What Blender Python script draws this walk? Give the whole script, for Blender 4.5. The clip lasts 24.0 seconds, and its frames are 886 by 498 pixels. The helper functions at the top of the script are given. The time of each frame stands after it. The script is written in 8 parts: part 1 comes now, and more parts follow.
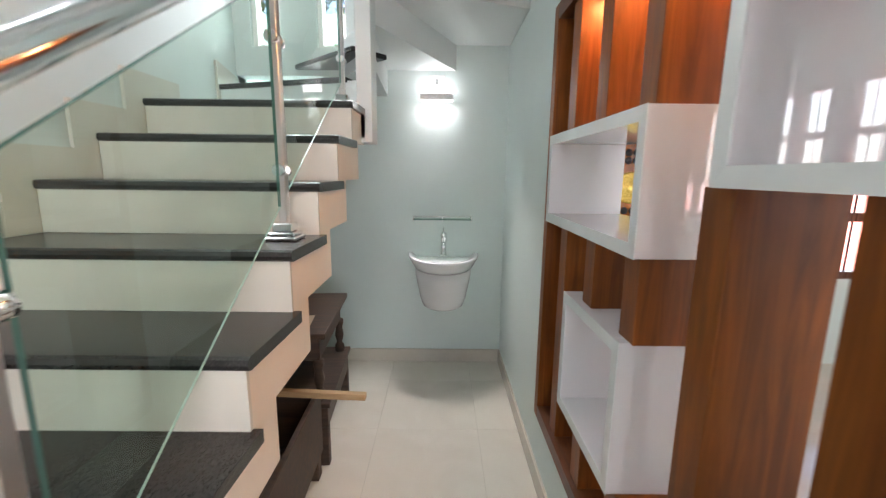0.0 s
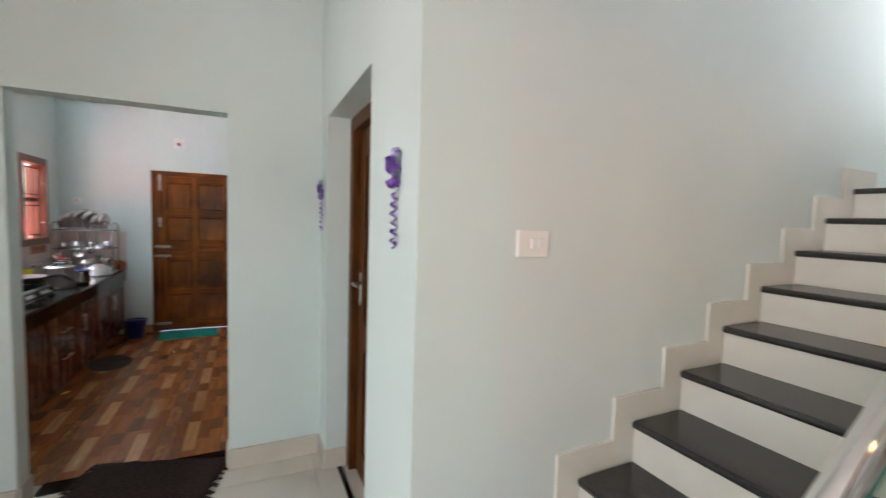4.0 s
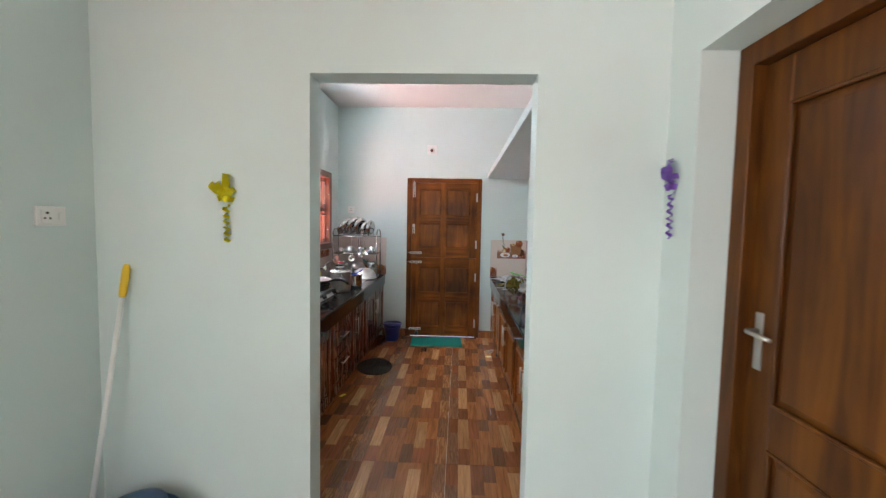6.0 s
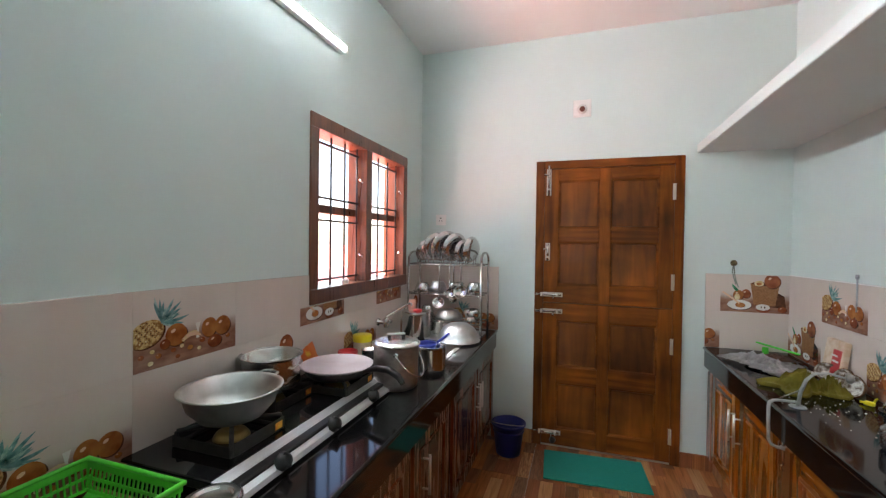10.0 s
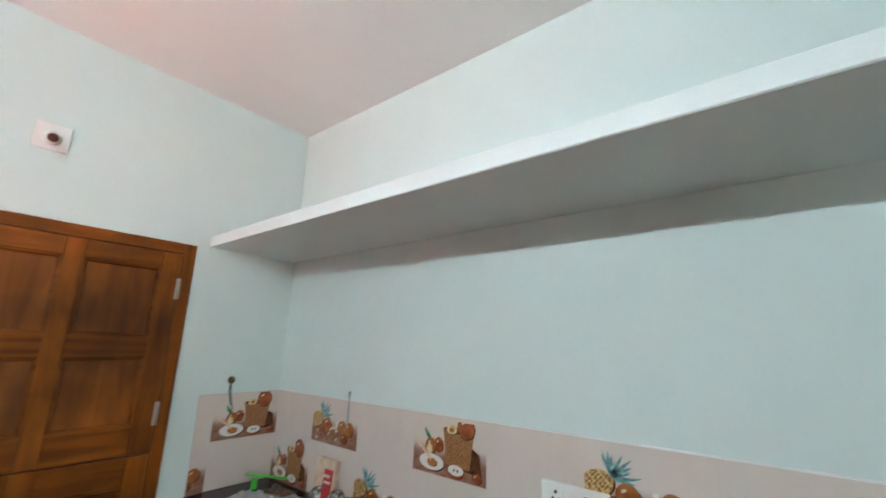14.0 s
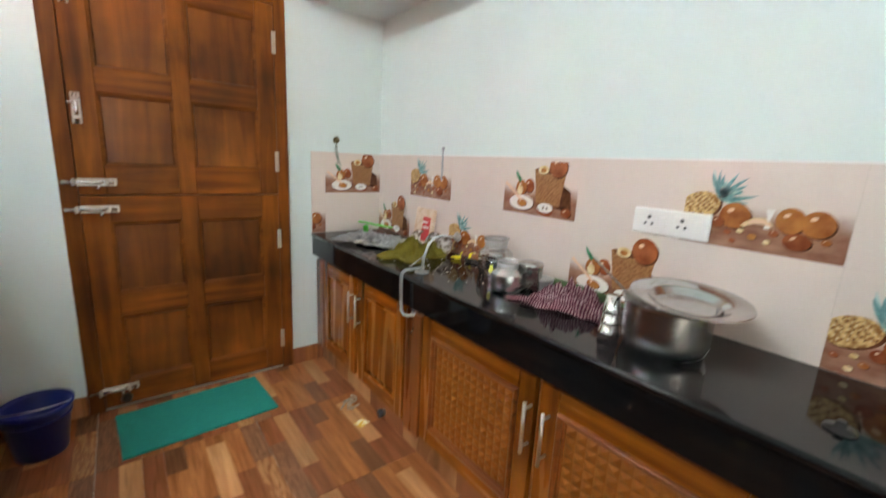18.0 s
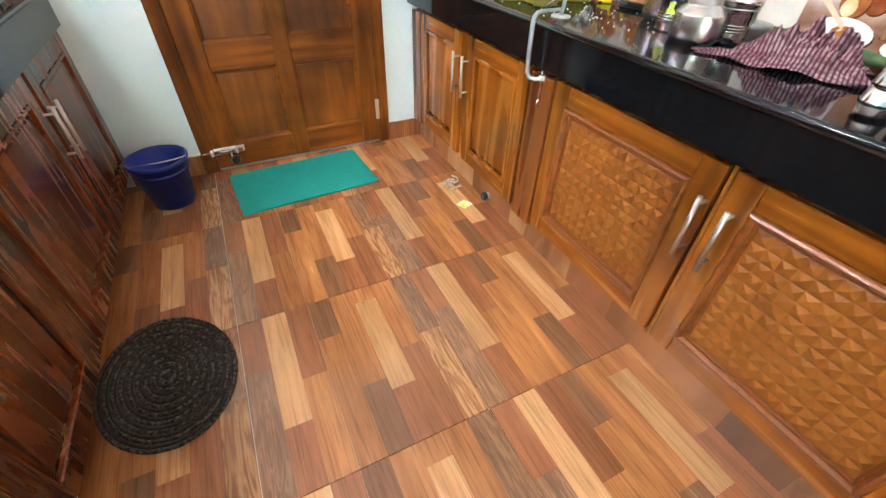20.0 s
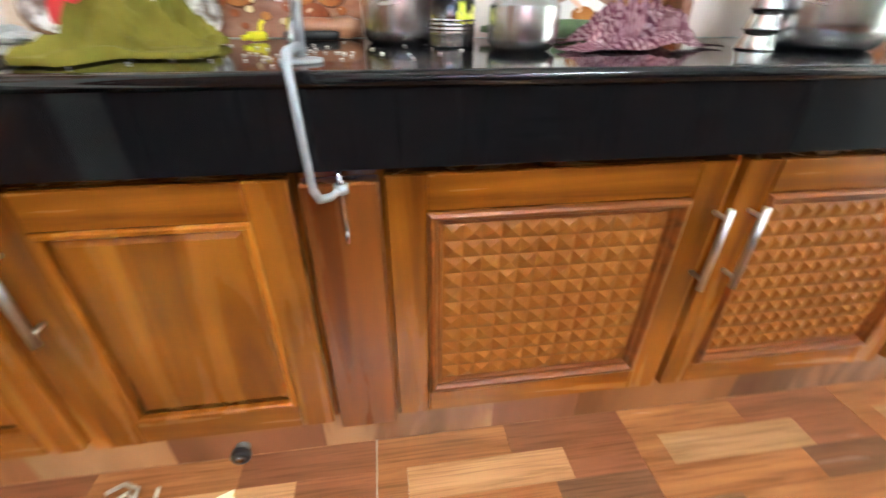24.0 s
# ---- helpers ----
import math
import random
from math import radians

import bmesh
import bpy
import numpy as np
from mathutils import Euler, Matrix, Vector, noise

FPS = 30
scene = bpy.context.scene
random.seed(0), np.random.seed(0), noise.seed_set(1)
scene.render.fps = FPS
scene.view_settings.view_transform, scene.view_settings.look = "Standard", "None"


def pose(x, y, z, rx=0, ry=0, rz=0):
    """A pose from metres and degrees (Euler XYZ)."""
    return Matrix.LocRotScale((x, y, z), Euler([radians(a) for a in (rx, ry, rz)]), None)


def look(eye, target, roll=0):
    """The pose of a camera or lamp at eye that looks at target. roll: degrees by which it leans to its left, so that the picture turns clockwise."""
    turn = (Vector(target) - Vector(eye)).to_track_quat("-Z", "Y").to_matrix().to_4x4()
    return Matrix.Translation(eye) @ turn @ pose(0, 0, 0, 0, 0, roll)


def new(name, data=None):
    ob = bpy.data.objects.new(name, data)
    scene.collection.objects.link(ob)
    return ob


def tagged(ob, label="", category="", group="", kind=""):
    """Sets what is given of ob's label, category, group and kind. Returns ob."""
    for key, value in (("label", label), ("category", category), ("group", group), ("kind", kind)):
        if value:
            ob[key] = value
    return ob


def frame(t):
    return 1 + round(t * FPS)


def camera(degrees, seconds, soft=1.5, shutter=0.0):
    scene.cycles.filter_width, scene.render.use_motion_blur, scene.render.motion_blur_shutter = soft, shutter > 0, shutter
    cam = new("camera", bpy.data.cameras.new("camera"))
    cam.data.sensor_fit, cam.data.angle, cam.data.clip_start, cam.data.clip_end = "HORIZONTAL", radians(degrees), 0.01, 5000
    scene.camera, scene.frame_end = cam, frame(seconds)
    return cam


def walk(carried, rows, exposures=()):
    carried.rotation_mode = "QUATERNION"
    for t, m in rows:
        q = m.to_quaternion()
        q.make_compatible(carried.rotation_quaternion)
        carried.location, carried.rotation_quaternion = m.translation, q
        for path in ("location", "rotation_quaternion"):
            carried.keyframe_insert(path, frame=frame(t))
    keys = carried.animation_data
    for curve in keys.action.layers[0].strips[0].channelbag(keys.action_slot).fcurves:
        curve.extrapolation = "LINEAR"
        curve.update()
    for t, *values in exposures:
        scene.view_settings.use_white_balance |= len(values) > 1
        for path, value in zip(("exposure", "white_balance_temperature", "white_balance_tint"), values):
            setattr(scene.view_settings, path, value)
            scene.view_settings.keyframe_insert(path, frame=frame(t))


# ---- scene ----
cam = camera(93.9, 24.0, soft=1.3, shutter=0.35)
PATH = [
    (0, (2.24, -0.669, 1.515), (4.208, -0.68, 1.157), 0.6),
    (0.5, (1.985, -0.663, 1.533), (3.961, -0.67, 1.225), 0.7),
    (1, (1.77, -0.616, 1.55), (3.754, -0.568, 1.298), 0.5),
    (1.5, (1.587, -0.559, 1.557), (3.568, -0.374, 1.348), 0.5),
    (3.5, (1.211, -0.525, 1.575), (2.463, 1.027, 1.431), 1.7),
    (4, (1.116, -0.499, 1.576), (1.973, 1.304, 1.442), 1.7),
    (4.5, (1.005, -0.416, 1.586), (1.462, 1.526, 1.454), 1.3),
    (5, (0.885, -0.226, 1.588), (1.043, 1.763, 1.46), 1.2),
    (5.5, (0.799, 0.096, 1.564), (0.777, 2.092, 1.434), 1.2),
    (6, (0.693, 0.494, 1.542), (0.618, 2.489, 1.414), 1.1),
    (6.5, (0.599, 0.929, 1.537), (0.549, 2.924, 1.408), 1.0),
    (7, (0.5651, 1.4045, 1.4985), (0.5632, 3.4013, 1.3849), 0.81),
    (7.5, (0.5043, 1.8948, 1.4968), (0.5396, 3.892, 1.3966), 0.63),
    (8, (0.4762, 2.3144, 1.4927), (0.4785, 4.313, 1.4187), 0.78),
    (8.5, (0.4015, 2.5791, 1.497), (0.277, 4.5744, 1.4388), 0.72),
    (9, (0.3572, 2.7019, 1.5021), (-0.0055, 4.6683, 1.4594), 0.74),
    (9.5, (0.3511, 2.7687, 1.5072), (-0.2791, 4.6666, 1.477), 0.77),
    (11.5, (0.1962, 3.071, 1.4701), (-0.341, 4.9975, 1.4636), 0.83),
    (12, (0.2195, 3.2314, 1.4882), (0.1481, 5.23, 1.4717), 0.9),
    (12.5, (0.1889, 3.3685, 1.5276), (0.6633, 5.3114, 1.5287), 1.68),
    (13, (0.1735, 3.4796, 1.5337), (1.1019, 5.2467, 1.6577), 2.15),
    (13.5, (0.1492, 3.5076, 1.5913), (1.4208, 5.0294, 1.851), 2.24),
    (14, (0.1067, 3.5198, 1.6379), (1.6185, 4.7513, 2.0827), 1.85),
    (14.5, (0.0997, 3.5201, 1.6589), (1.7284, 4.5015, 2.2787), 1.34),
    (15, (0.1356, 3.5087, 1.6614), (1.8086, 4.3356, 2.3808), 1.24),
    (15.5, (0.1599, 3.5327, 1.5959), (1.8578, 4.2851, 2.3383), 0.85),
    (16, (0.1828, 3.5345, 1.5745), (1.8954, 4.3331, 2.2296), 1.38),
    (16.5, (0.2242, 3.5235, 1.5415), (1.9126, 4.4771, 2.0315), 2.42),
    (17, (0.2452, 3.5083, 1.4449), (1.8428, 4.6724, 1.7492), 2.88),
    (17.5, (0.2227, 3.5172, 1.4015), (1.6716, 4.8956, 1.3777), 3.31),
    (18, (0.2081, 3.536, 1.3006), (1.4201, 5.0728, 0.8892), 2.93),
    (18.5, (0.225, 3.597, 1.186), (1.221, 5.151, 0.415), 2.5),
    (20.5, (0.239, 3.95, 1.109), (0.927, 5.277, -0.22), 2.0),
    (21, (0.342, 4.15, 1.103), (1.073, 5.491, -0.188), 1.7),
    (21.5, (0.39, 4.324, 1.073), (1.218, 5.676, -0.146), 1.7),
    (22, (0.451, 4.453, 1.024), (1.404, 5.79, -0.118), 1.2),
    (22.5, (0.5231, 4.5305, 0.9738), (1.6514, 5.7874, -0.0972), 1.07),
    (23, (0.5170, 4.6486, 0.9576), (1.9402, 5.6272, -0.0507), 0.93),
    (23.5, (0.5042, 4.8316, 0.9304), (2.1921, 5.2517, -0.0568), 0.48),
    (24, (0.553, 4.824, 0.913), (2.243, 4.575, -0.128), 0.6),
]
EXPOSURES = [(0, 2.5, 6650, 18), (1, 1.95, 6600, 17), (1.5, 1.95, 6550, 16), (4, 2.0, 6700, 17), (5.5, 2.3, 6750, 17), (6.3, 2.5, 6650, 14), (7, 1.85, 6050, 6), (7.8, 2.3, 6850, 14), (12, 2.4, 6950, 16),
             (13, 2.42, 6800, 12), (14.5, 2.2, 6650, 9), (16, 2.12, 6600, 9), (17, 2.42, 6700, 11), (18, 2.95, 7200, 14), (20.5, 4.15, 6650, 10), (22, 4.0, 6750, 12), (24, 3.95, 6750, 12)]
walk(cam, [(t, look(eye, target, roll)) for t, eye, target, roll in PATH], EXPOSURES)

# ---- world, sun, large lights ----
world = bpy.data.worlds.new("sky")
scene.world = world
world.use_nodes = True
wn = world.node_tree.nodes
sky = wn.new("ShaderNodeTexSky")
sky.sky_type = "NISHITA"
sky.sun_disc = False
sky.sun_elevation, sky.sun_rotation = radians(65), radians(177)
wn["Background"].inputs["Strength"].default_value = 0.15
world.node_tree.links.new(sky.outputs["Color"], wn["Background"].inputs["Color"])

sun_data = bpy.data.lights.new("sun", "SUN")
sun_data.energy, sun_data.angle, sun_data.color = 5.0, radians(0.6), (1.0, 0.95, 0.87)
sun = new("sun", sun_data)
# the sun stands to the south, high
SUN_DIR = Vector((0.022, -0.420, 0.907))
sun.matrix_world = look(tuple(SUN_DIR * 30), (0, 0, 0))


def area_light(name, at, target, size_x, size_y, watts, color):
    d = bpy.data.lights.new(name, "AREA")
    d.shape, d.size, d.size_y, d.energy, d.color = "RECTANGLE", size_x, size_y, watts, color
    o = new(name, d)
    o.matrix_world = look(at, target)
    return o


DAY = (0.93, 0.97, 1.0)
# area lamps added outside the windows, standing in for the sky's light
area_light("window_light_living_south", (-1.05, -4.55, 1.7), (-1.05, 0, 1.2), 3.0, 1.6, 25, DAY)
# the west lamp is added fill; its windows are unseen
area_light("window_light_living_west", (-3.95, -1.6, 1.6), (0, -1.0, 1.2), 2.4, 1.4, 80, DAY)
area_light("window_light_kitchen", (-1.75, 5.1, 2.95), (0.9, 5.0, 0.9), 1.2, 0.9, 22.5, DAY)
# lamp added for the sunlit red yard's bounce, thrown up through the kitchen window
area_light("yard_bounce_fill", (-2.05, 4.80, 0.45), (0.1, 5.35, 3.0), 1.7, 1.2, 34, (1.0, 0.50, 0.45))
area_light("window_light_stair", (5.12, 0.2, 3.2), (2.0, 0.0, 2.0), 0.9, 1.6, 16, DAY)


# the beam of the lamp over the wash basin
spot_data = bpy.data.lights.new("basin_spot", "SPOT")
spot_data.energy, spot_data.color, spot_data.spot_size, spot_data.spot_blend, spot_data.shadow_soft_size = 15, (1.0, 0.98, 0.95), radians(80), 0.9, 0.16
basin_spot = new("basin_spot", spot_data)
basin_spot.matrix_world = look((5.315, -0.63, 2.015), (4.15, -0.60, 0.0))


# ---- materials ----
def node_mat(name, color, rough=0.5, metal=0.0, spec=0.5, coat=0.0):
    m = bpy.data.materials.new(name)
    m.use_nodes = True
    b = m.node_tree.nodes["Principled BSDF"]
    b.inputs["Base Color"].default_value = (*color, 1)
    b.inputs["Roughness"].default_value = rough
    b.inputs["Metallic"].default_value = metal
    b.inputs["Specular IOR Level"].default_value = spec
    b.inputs["Coat Weight"].default_value = coat
    b.inputs["Coat Roughness"].default_value = 0.08
    return m


def grain(m, color_a, color_b, scale=(8, 8, 8), detail=6, lo=0.35, hi=0.65, bump=0.0, bump_scale=120.0, rough=None, distortion=0.0, stains=None):
    """Two-colour noise at the given scale, fine bump, and a slow stain that shifts tone."""
    t = m.node_tree
    n, l = t.nodes, t.links
    b = n["Principled BSDF"]
    co = n.new("ShaderNodeTexCoord")
    mp = n.new("ShaderNodeMapping")
    mp.inputs["Scale"].default_value = scale
    l.new(co.outputs["Object"], mp.inputs["Vector"])
    nz = n.new("ShaderNodeTexNoise")
    nz.inputs["Scale"].default_value, nz.inputs["Detail"].default_value = 1.0, detail
    nz.inputs["Distortion"].default_value = distortion
    l.new(mp.outputs["Vector"], nz.inputs["Vector"])
    cr = n.new("ShaderNodeValToRGB")
    cr.color_ramp.elements[0].position, cr.color_ramp.elements[1].position = lo, hi
    cr.color_ramp.elements[0].color, cr.color_ramp.elements[1].color = (*color_a, 1), (*color_b, 1)
    l.new(nz.outputs["Fac"], cr.inputs["Fac"])
    out = cr.outputs["Color"]
    if stains:
        sn = n.new("ShaderNodeTexNoise")
        sn.inputs["Scale"].default_value, sn.inputs["Detail"].default_value = stains[0], 4
        l.new(co.outputs["Object"], sn.inputs["Vector"])
        rg = n.new("ShaderNodeMapRange")
        rg.inputs["From Min"].default_value, rg.inputs["From Max"].default_value = 0.35, 0.7
        rg.inputs["To Min"].default_value, rg.inputs["To Max"].default_value = 1.0 - stains[1], 1.0
        l.new(sn.outputs["Fac"], rg.inputs["Value"])
        mx = n.new("ShaderNodeMix")
        mx.data_type, mx.blend_type = "RGBA", "MULTIPLY"
        mx.inputs["Factor"].default_value = 1.0
        l.new(out, mx.inputs["A"])
        l.new(rg.outputs["Result"], mx.inputs["B"])
        out = mx.outputs["Result"]
    l.new(out, b.inputs["Base Color"])
    if rough:
        rr = n.new("ShaderNodeMapRange")
        rr.inputs["To Min"].default_value, rr.inputs["To Max"].default_value = rough
        l.new(nz.outputs["Fac"], rr.inputs["Value"])
        l.new(rr.outputs["Result"], b.inputs["Roughness"])
    if bump:
        bn = n.new("ShaderNodeTexNoise")
        bn.inputs["Scale"].default_value, bn.inputs["Detail"].default_value = bump_scale, 3
        l.new(co.outputs["Object"], bn.inputs["Vector"])
        bp = n.new("ShaderNodeBump")
        bp.inputs["Strength"].default_value, bp.inputs["Distance"].default_value = bump, 0.003
        l.new(bn.outputs["Fac"], bp.inputs["Height"])
        l.new(bp.outputs["Normal"], b.inputs["Normal"])
    return m


def vary(m, amount=0.25, hue=0.0):
    """Shift the tone of each piece by Object Info's Random."""
    t = m.node_tree
    n, l = t.nodes, t.links
    b = n["Principled BSDF"]
    link = b.inputs["Base Color"].links
    oi = n.new("ShaderNodeObjectInfo")
    rg = n.new("ShaderNodeMapRange")
    rg.inputs["To Min"].default_value, rg.inputs["To Max"].default_value = 1 - amount, 1 + amount
    l.new(oi.outputs["Random"], rg.inputs["Value"])
    hs = n.new("ShaderNodeHueSaturation")
    l.new(rg.outputs["Result"], hs.inputs["Value"])
    if link:
        l.new(link[0].from_socket, hs.inputs["Color"])
    else:
        hs.inputs["Color"].default_value = b.inputs["Base Color"].default_value
    l.new(hs.outputs["Color"], b.inputs["Base Color"])
    return m


def paint(name, c, rough=0.55, spec=0.35):
    d = tuple(v * 0.955 for v in c)
    return grain(node_mat(name, c, rough, 0, spec), d, c, (1.4, 1.4, 1.4), 5, 0.3, 0.7, 0.12, 220, stains=(0.7, 0.04))


def wood(name, a, b, rough=0.35, along="z", coat=0.25, scale=1.0, blotch=0.25, spec=0.5):
    s = {"x": (2.2, 26, 26), "y": (26, 2.2, 26), "z": (26, 26, 2.2)}[along]
    m = grain(node_mat(name, b, rough, 0, spec, coat), a, b, tuple(v * scale for v in s), 8, 0.3, 0.72, 0.10, 160, (rough - 0.07, rough + 0.12), 1.6, (2.5, blotch))
    return m


M_WALL = paint("mint_wall_paint", (0.668, 0.770, 0.743))
M_WALL_STAIR = paint("pale_mint_wall_paint", (0.685, 0.75, 0.735))
M_CEIL = paint("white_ceiling_paint", (0.80, 0.79, 0.77))
M_LOFT = paint("white_slab_paint", (0.725, 0.765, 0.75))
M_CREAM = grain(node_mat("cream_tile", (0.71, 0.68, 0.61), 0.12), (0.655, 0.625, 0.555), (0.725, 0.70, 0.63), (3, 3, 3), 6, 0.3, 0.7, 0.02, 60, (0.08, 0.18), 0.8)
M_FLOOR = grain(node_mat("cream_floor_tile", (0.72, 0.68, 0.60), 0.10), (0.665, 0.625, 0.545), (0.735, 0.70, 0.62), (2.4, 2.4, 2.4), 7, 0.3, 0.7, 0.02, 40, (0.07, 0.16), 1.0)
M_SKIRT = grain(node_mat("beige_skirting_tile", (0.60, 0.56, 0.48), 0.2), (0.56, 0.52, 0.44), (0.64, 0.60, 0.52), (4, 4, 4), 5, 0.3, 0.7, 0.03, 80)
M_GRANITE = grain(node_mat("black_granite", (0.016, 0.016, 0.017), 0.07, 0, 0.40), (0.005, 0.005, 0.0055), (0.009, 0.009, 0.0095), (420, 420, 420), 3, 0.45, 0.8, 0.0, 0, (0.05, 0.10))
M_TREAD = grain(node_mat("black_granite_tread", (0.035, 0.034, 0.034), 0.22), (0.024, 0.023, 0.023), (0.055, 0.053, 0.052), (240, 240, 240), 3, 0.4, 0.75, 0.02, 200, (0.16, 0.28), 0, (3, 0.2))
M_DOOR = wood("teak_door_varnish", (0.150, 0.037, 0.0037), (0.39, 0.116, 0.0118), 0.42, "z", 0.02, 0.42, 0.65, 0.2)
M_DOOR_X = wood("teak_door_rail_varnish", (0.155, 0.038, 0.0038), (0.395, 0.118, 0.0122), 0.42, "x", 0.02, 0.42, 0.65, 0.2)
M_DOOR_P = vary(wood("teak_door_panel_varnish", (0.140, 0.036, 0.0037), (0.37, 0.110, 0.0116), 0.36, "z", 0.06, 0.34, 0.65, 0.25), 0.20)
for m_ in (M_DOOR, M_DOOR_X):
    vary(m_, 0.16)
M_DOOR_DARK = wood("dark_teak_varnish", (0.072, 0.021, 0.0030), (0.180, 0.062, 0.009), 0.45, "z", 0.02, 0.6, 0.4, 0.2)
M_CAB = vary(wood("orange_teak_varnish", (0.21, 0.051, 0.0044), (0.58, 0.176, 0.0150), 0.24, "z", 0.38, 0.40, 0.6, 0.4), 0.14)
M_CAB_Y = vary(wood("orange_teak_rail_varnish", (0.215, 0.052, 0.0046), (0.59, 0.180, 0.0160), 0.24, "x", 0.38, 0.40, 0.6, 0.4), 0.14)
M_BEAD = wood("red_brown_bead_varnish", (0.13, 0.030, 0.006), (0.36, 0.098, 0.014), 0.33, "x", 0.12, 0.5, 0.3, 0.4)
M_CARVE = wood("carved_teak", (0.20, 0.055, 0.0055), (0.47, 0.145, 0.016), 0.46, "x", 0.05, 0.40, 0.4, 0.3)
M_CABL = wood("red_brown_cabinet_varnish", (0.095, 0.022, 0.0065), (0.20, 0.054, 0.014), 0.24, "z", 0.4)
M_WINF = wood("red_brown_window_varnish", (0.11, 0.035, 0.016), (0.24, 0.078, 0.032), 0.28, "z", 0.4)
M_FIN = wood("walnut_veneer", (0.165, 0.043, 0.0066), (0.340, 0.100, 0.0152), 0.40, "z", 0.05, 1.0, 0.3, 0.3)
M_OLD = wood("old_dark_wood", (0.030, 0.017, 0.011), (0.095, 0.056, 0.034), 0.6, "y", 0.0)
M_BATTEN = wood("raw_wood_batten", (0.42, 0.27, 0.13), (0.60, 0.42, 0.23), 0.6, "y", 0.0)
M_WHITE_GLOSS = node_mat("white_gloss_laminate", (0.72, 0.71, 0.735), 0.03, 0, 0.8)
M_WHITE_EDGE = grain(node_mat("white_edge_band", (0.72, 0.76, 0.77), 0.25), (0.68, 0.72, 0.73), (0.75, 0.79, 0.80), (5, 5, 5), 4)
M_CERAMIC = node_mat("white_ceramic", (0.84, 0.84, 0.84), 0.08, coat=0.3)
M_PLASTIC_W = node_mat("white_plastic", (0.80, 0.79, 0.76), 0.3)
M_CHROME = node_mat("chrome", (0.78, 0.78, 0.78), 0.10, 1.0)
M_STEEL = grain(node_mat("brushed_steel", (0.58, 0.57, 0.55), 0.16, 1.0), (0.52, 0.51, 0.49), (0.63, 0.62, 0.60), (40, 40, 200), 4, 0.3, 0.7, 0.01, 90, (0.08, 0.20), 0, (6, 0.1))
M_STEEL_D = grain(node_mat("worn_dull_steel", (0.46, 0.45, 0.43), 0.34, 1.0), (0.38, 0.37, 0.35), (0.54, 0.53, 0.51), (30, 30, 60), 6, 0.3, 0.7, 0.05, 60, (0.25, 0.45), 0, (9, 0.2))
M_ALU = grain(node_mat("hammered_aluminium", (0.62, 0.63, 0.62), 0.38, 1.0), (0.50, 0.51, 0.50), (0.68, 0.69, 0.68), (18, 18, 18), 5, 0.3, 0.7, 0.05, 70, (0.30, 0.48))
M_HANDLE = node_mat("satin_nickel", (0.56, 0.54, 0.51), 0.34, 1.0)
M_GREY_METAL = grain(node_mat("grey_cast_metal", (0.42, 0.46, 0.48), 0.42, 0.6), (0.35, 0.385, 0.40), (0.48, 0.525, 0.545), (40, 40, 40), 4, 0.3, 0.7, 0.1, 90)
M_BLACK = node_mat("black_plastic", (0.012, 0.012, 0.012), 0.35)
M_BLACK_IRON = grain(node_mat("black_enamel_iron", (0.014, 0.013, 0.013), 0.45), (0.008, 0.008, 0.008), (0.028, 0.026, 0.025), (40, 40, 40), 4, 0.3, 0.7, 0.1, 90)
M_BLUE = grain(node_mat("blue_plastic", (0.010, 0.022, 0.17), 0.32), (0.008, 0.018, 0.15), (0.013, 0.028, 0.20), (6, 6, 6), 4)
M_BLUE2 = grain(node_mat("steel_blue_plastic", (0.035, 0.115, 0.24), 0.4), (0.030, 0.10, 0.21), (0.042, 0.13, 0.27), (6, 6, 6), 4)
M_STRAINER = node_mat("bright_blue_plastic", (0.012, 0.030, 0.26), 0.3)
M_GREEN = node_mat("bright_green_plastic", (0.065, 0.60, 0.045), 0.35)
M_YELLOW = node_mat("yellow_plastic", (0.80, 0.52, 0.02), 0.4)
M_YELLOW2 = node_mat("lemon_yellow_plastic", (0.78, 0.66, 0.02), 0.35)
M_PINK = node_mat("pink_paper", (0.75, 0.10, 0.22), 0.5)
M_ORANGE = grain(node_mat("orange_foil_packet", (0.85, 0.22, 0.02), 0.3), (0.75, 0.13, 0.01), (0.9, 0.45, 0.05), (22, 22, 22), 2, 0.45, 0.6)
M_RED = node_mat("red_print", (0.55, 0.03, 0.03), 0.45)
M_GMAT = grain(node_mat("green_rubber_mat", (0.008, 0.23, 0.18), 0.8, 0, 0.2), (0.007, 0.22, 0.172), (0.009, 0.24, 0.188), (60, 60, 60), 4, 0.3, 0.7, 0.2, 260, stains=(5, 0.05))
M_DOORMAT = grain(node_mat("dark_brown_shag", (0.030, 0.020, 0.017), 0.95, 0, 0.1), (0.018, 0.012, 0.010), (0.055, 0.038, 0.032), (70, 70, 70), 5, 0.3, 0.7, 0.8, 180)
M_BRAID_A = grain(node_mat("dark_braid", (0.025, 0.018, 0.015), 0.9, 0, 0.1), (0.016, 0.011, 0.009), (0.05, 0.036, 0.03), (90, 90, 90), 3, 0.3, 0.7, 0.6, 300)
M_BRAID_B = grain(node_mat("flecked_braid", (0.10, 0.085, 0.07), 0.9, 0, 0.1), (0.022, 0.016, 0.013), (0.105, 0.088, 0.074), (90, 90, 90), 2, 0.42, 0.66, 0.6, 300)
M_TERRA = grain(node_mat("red_oxide_yard", (0.68, 0.20, 0.15), 0.8, 0, 0.2), (0.62, 0.17, 0.12), (0.72, 0.24, 0.18), (3, 3, 3), 5, 0.3, 0.7, 0.2, 30)


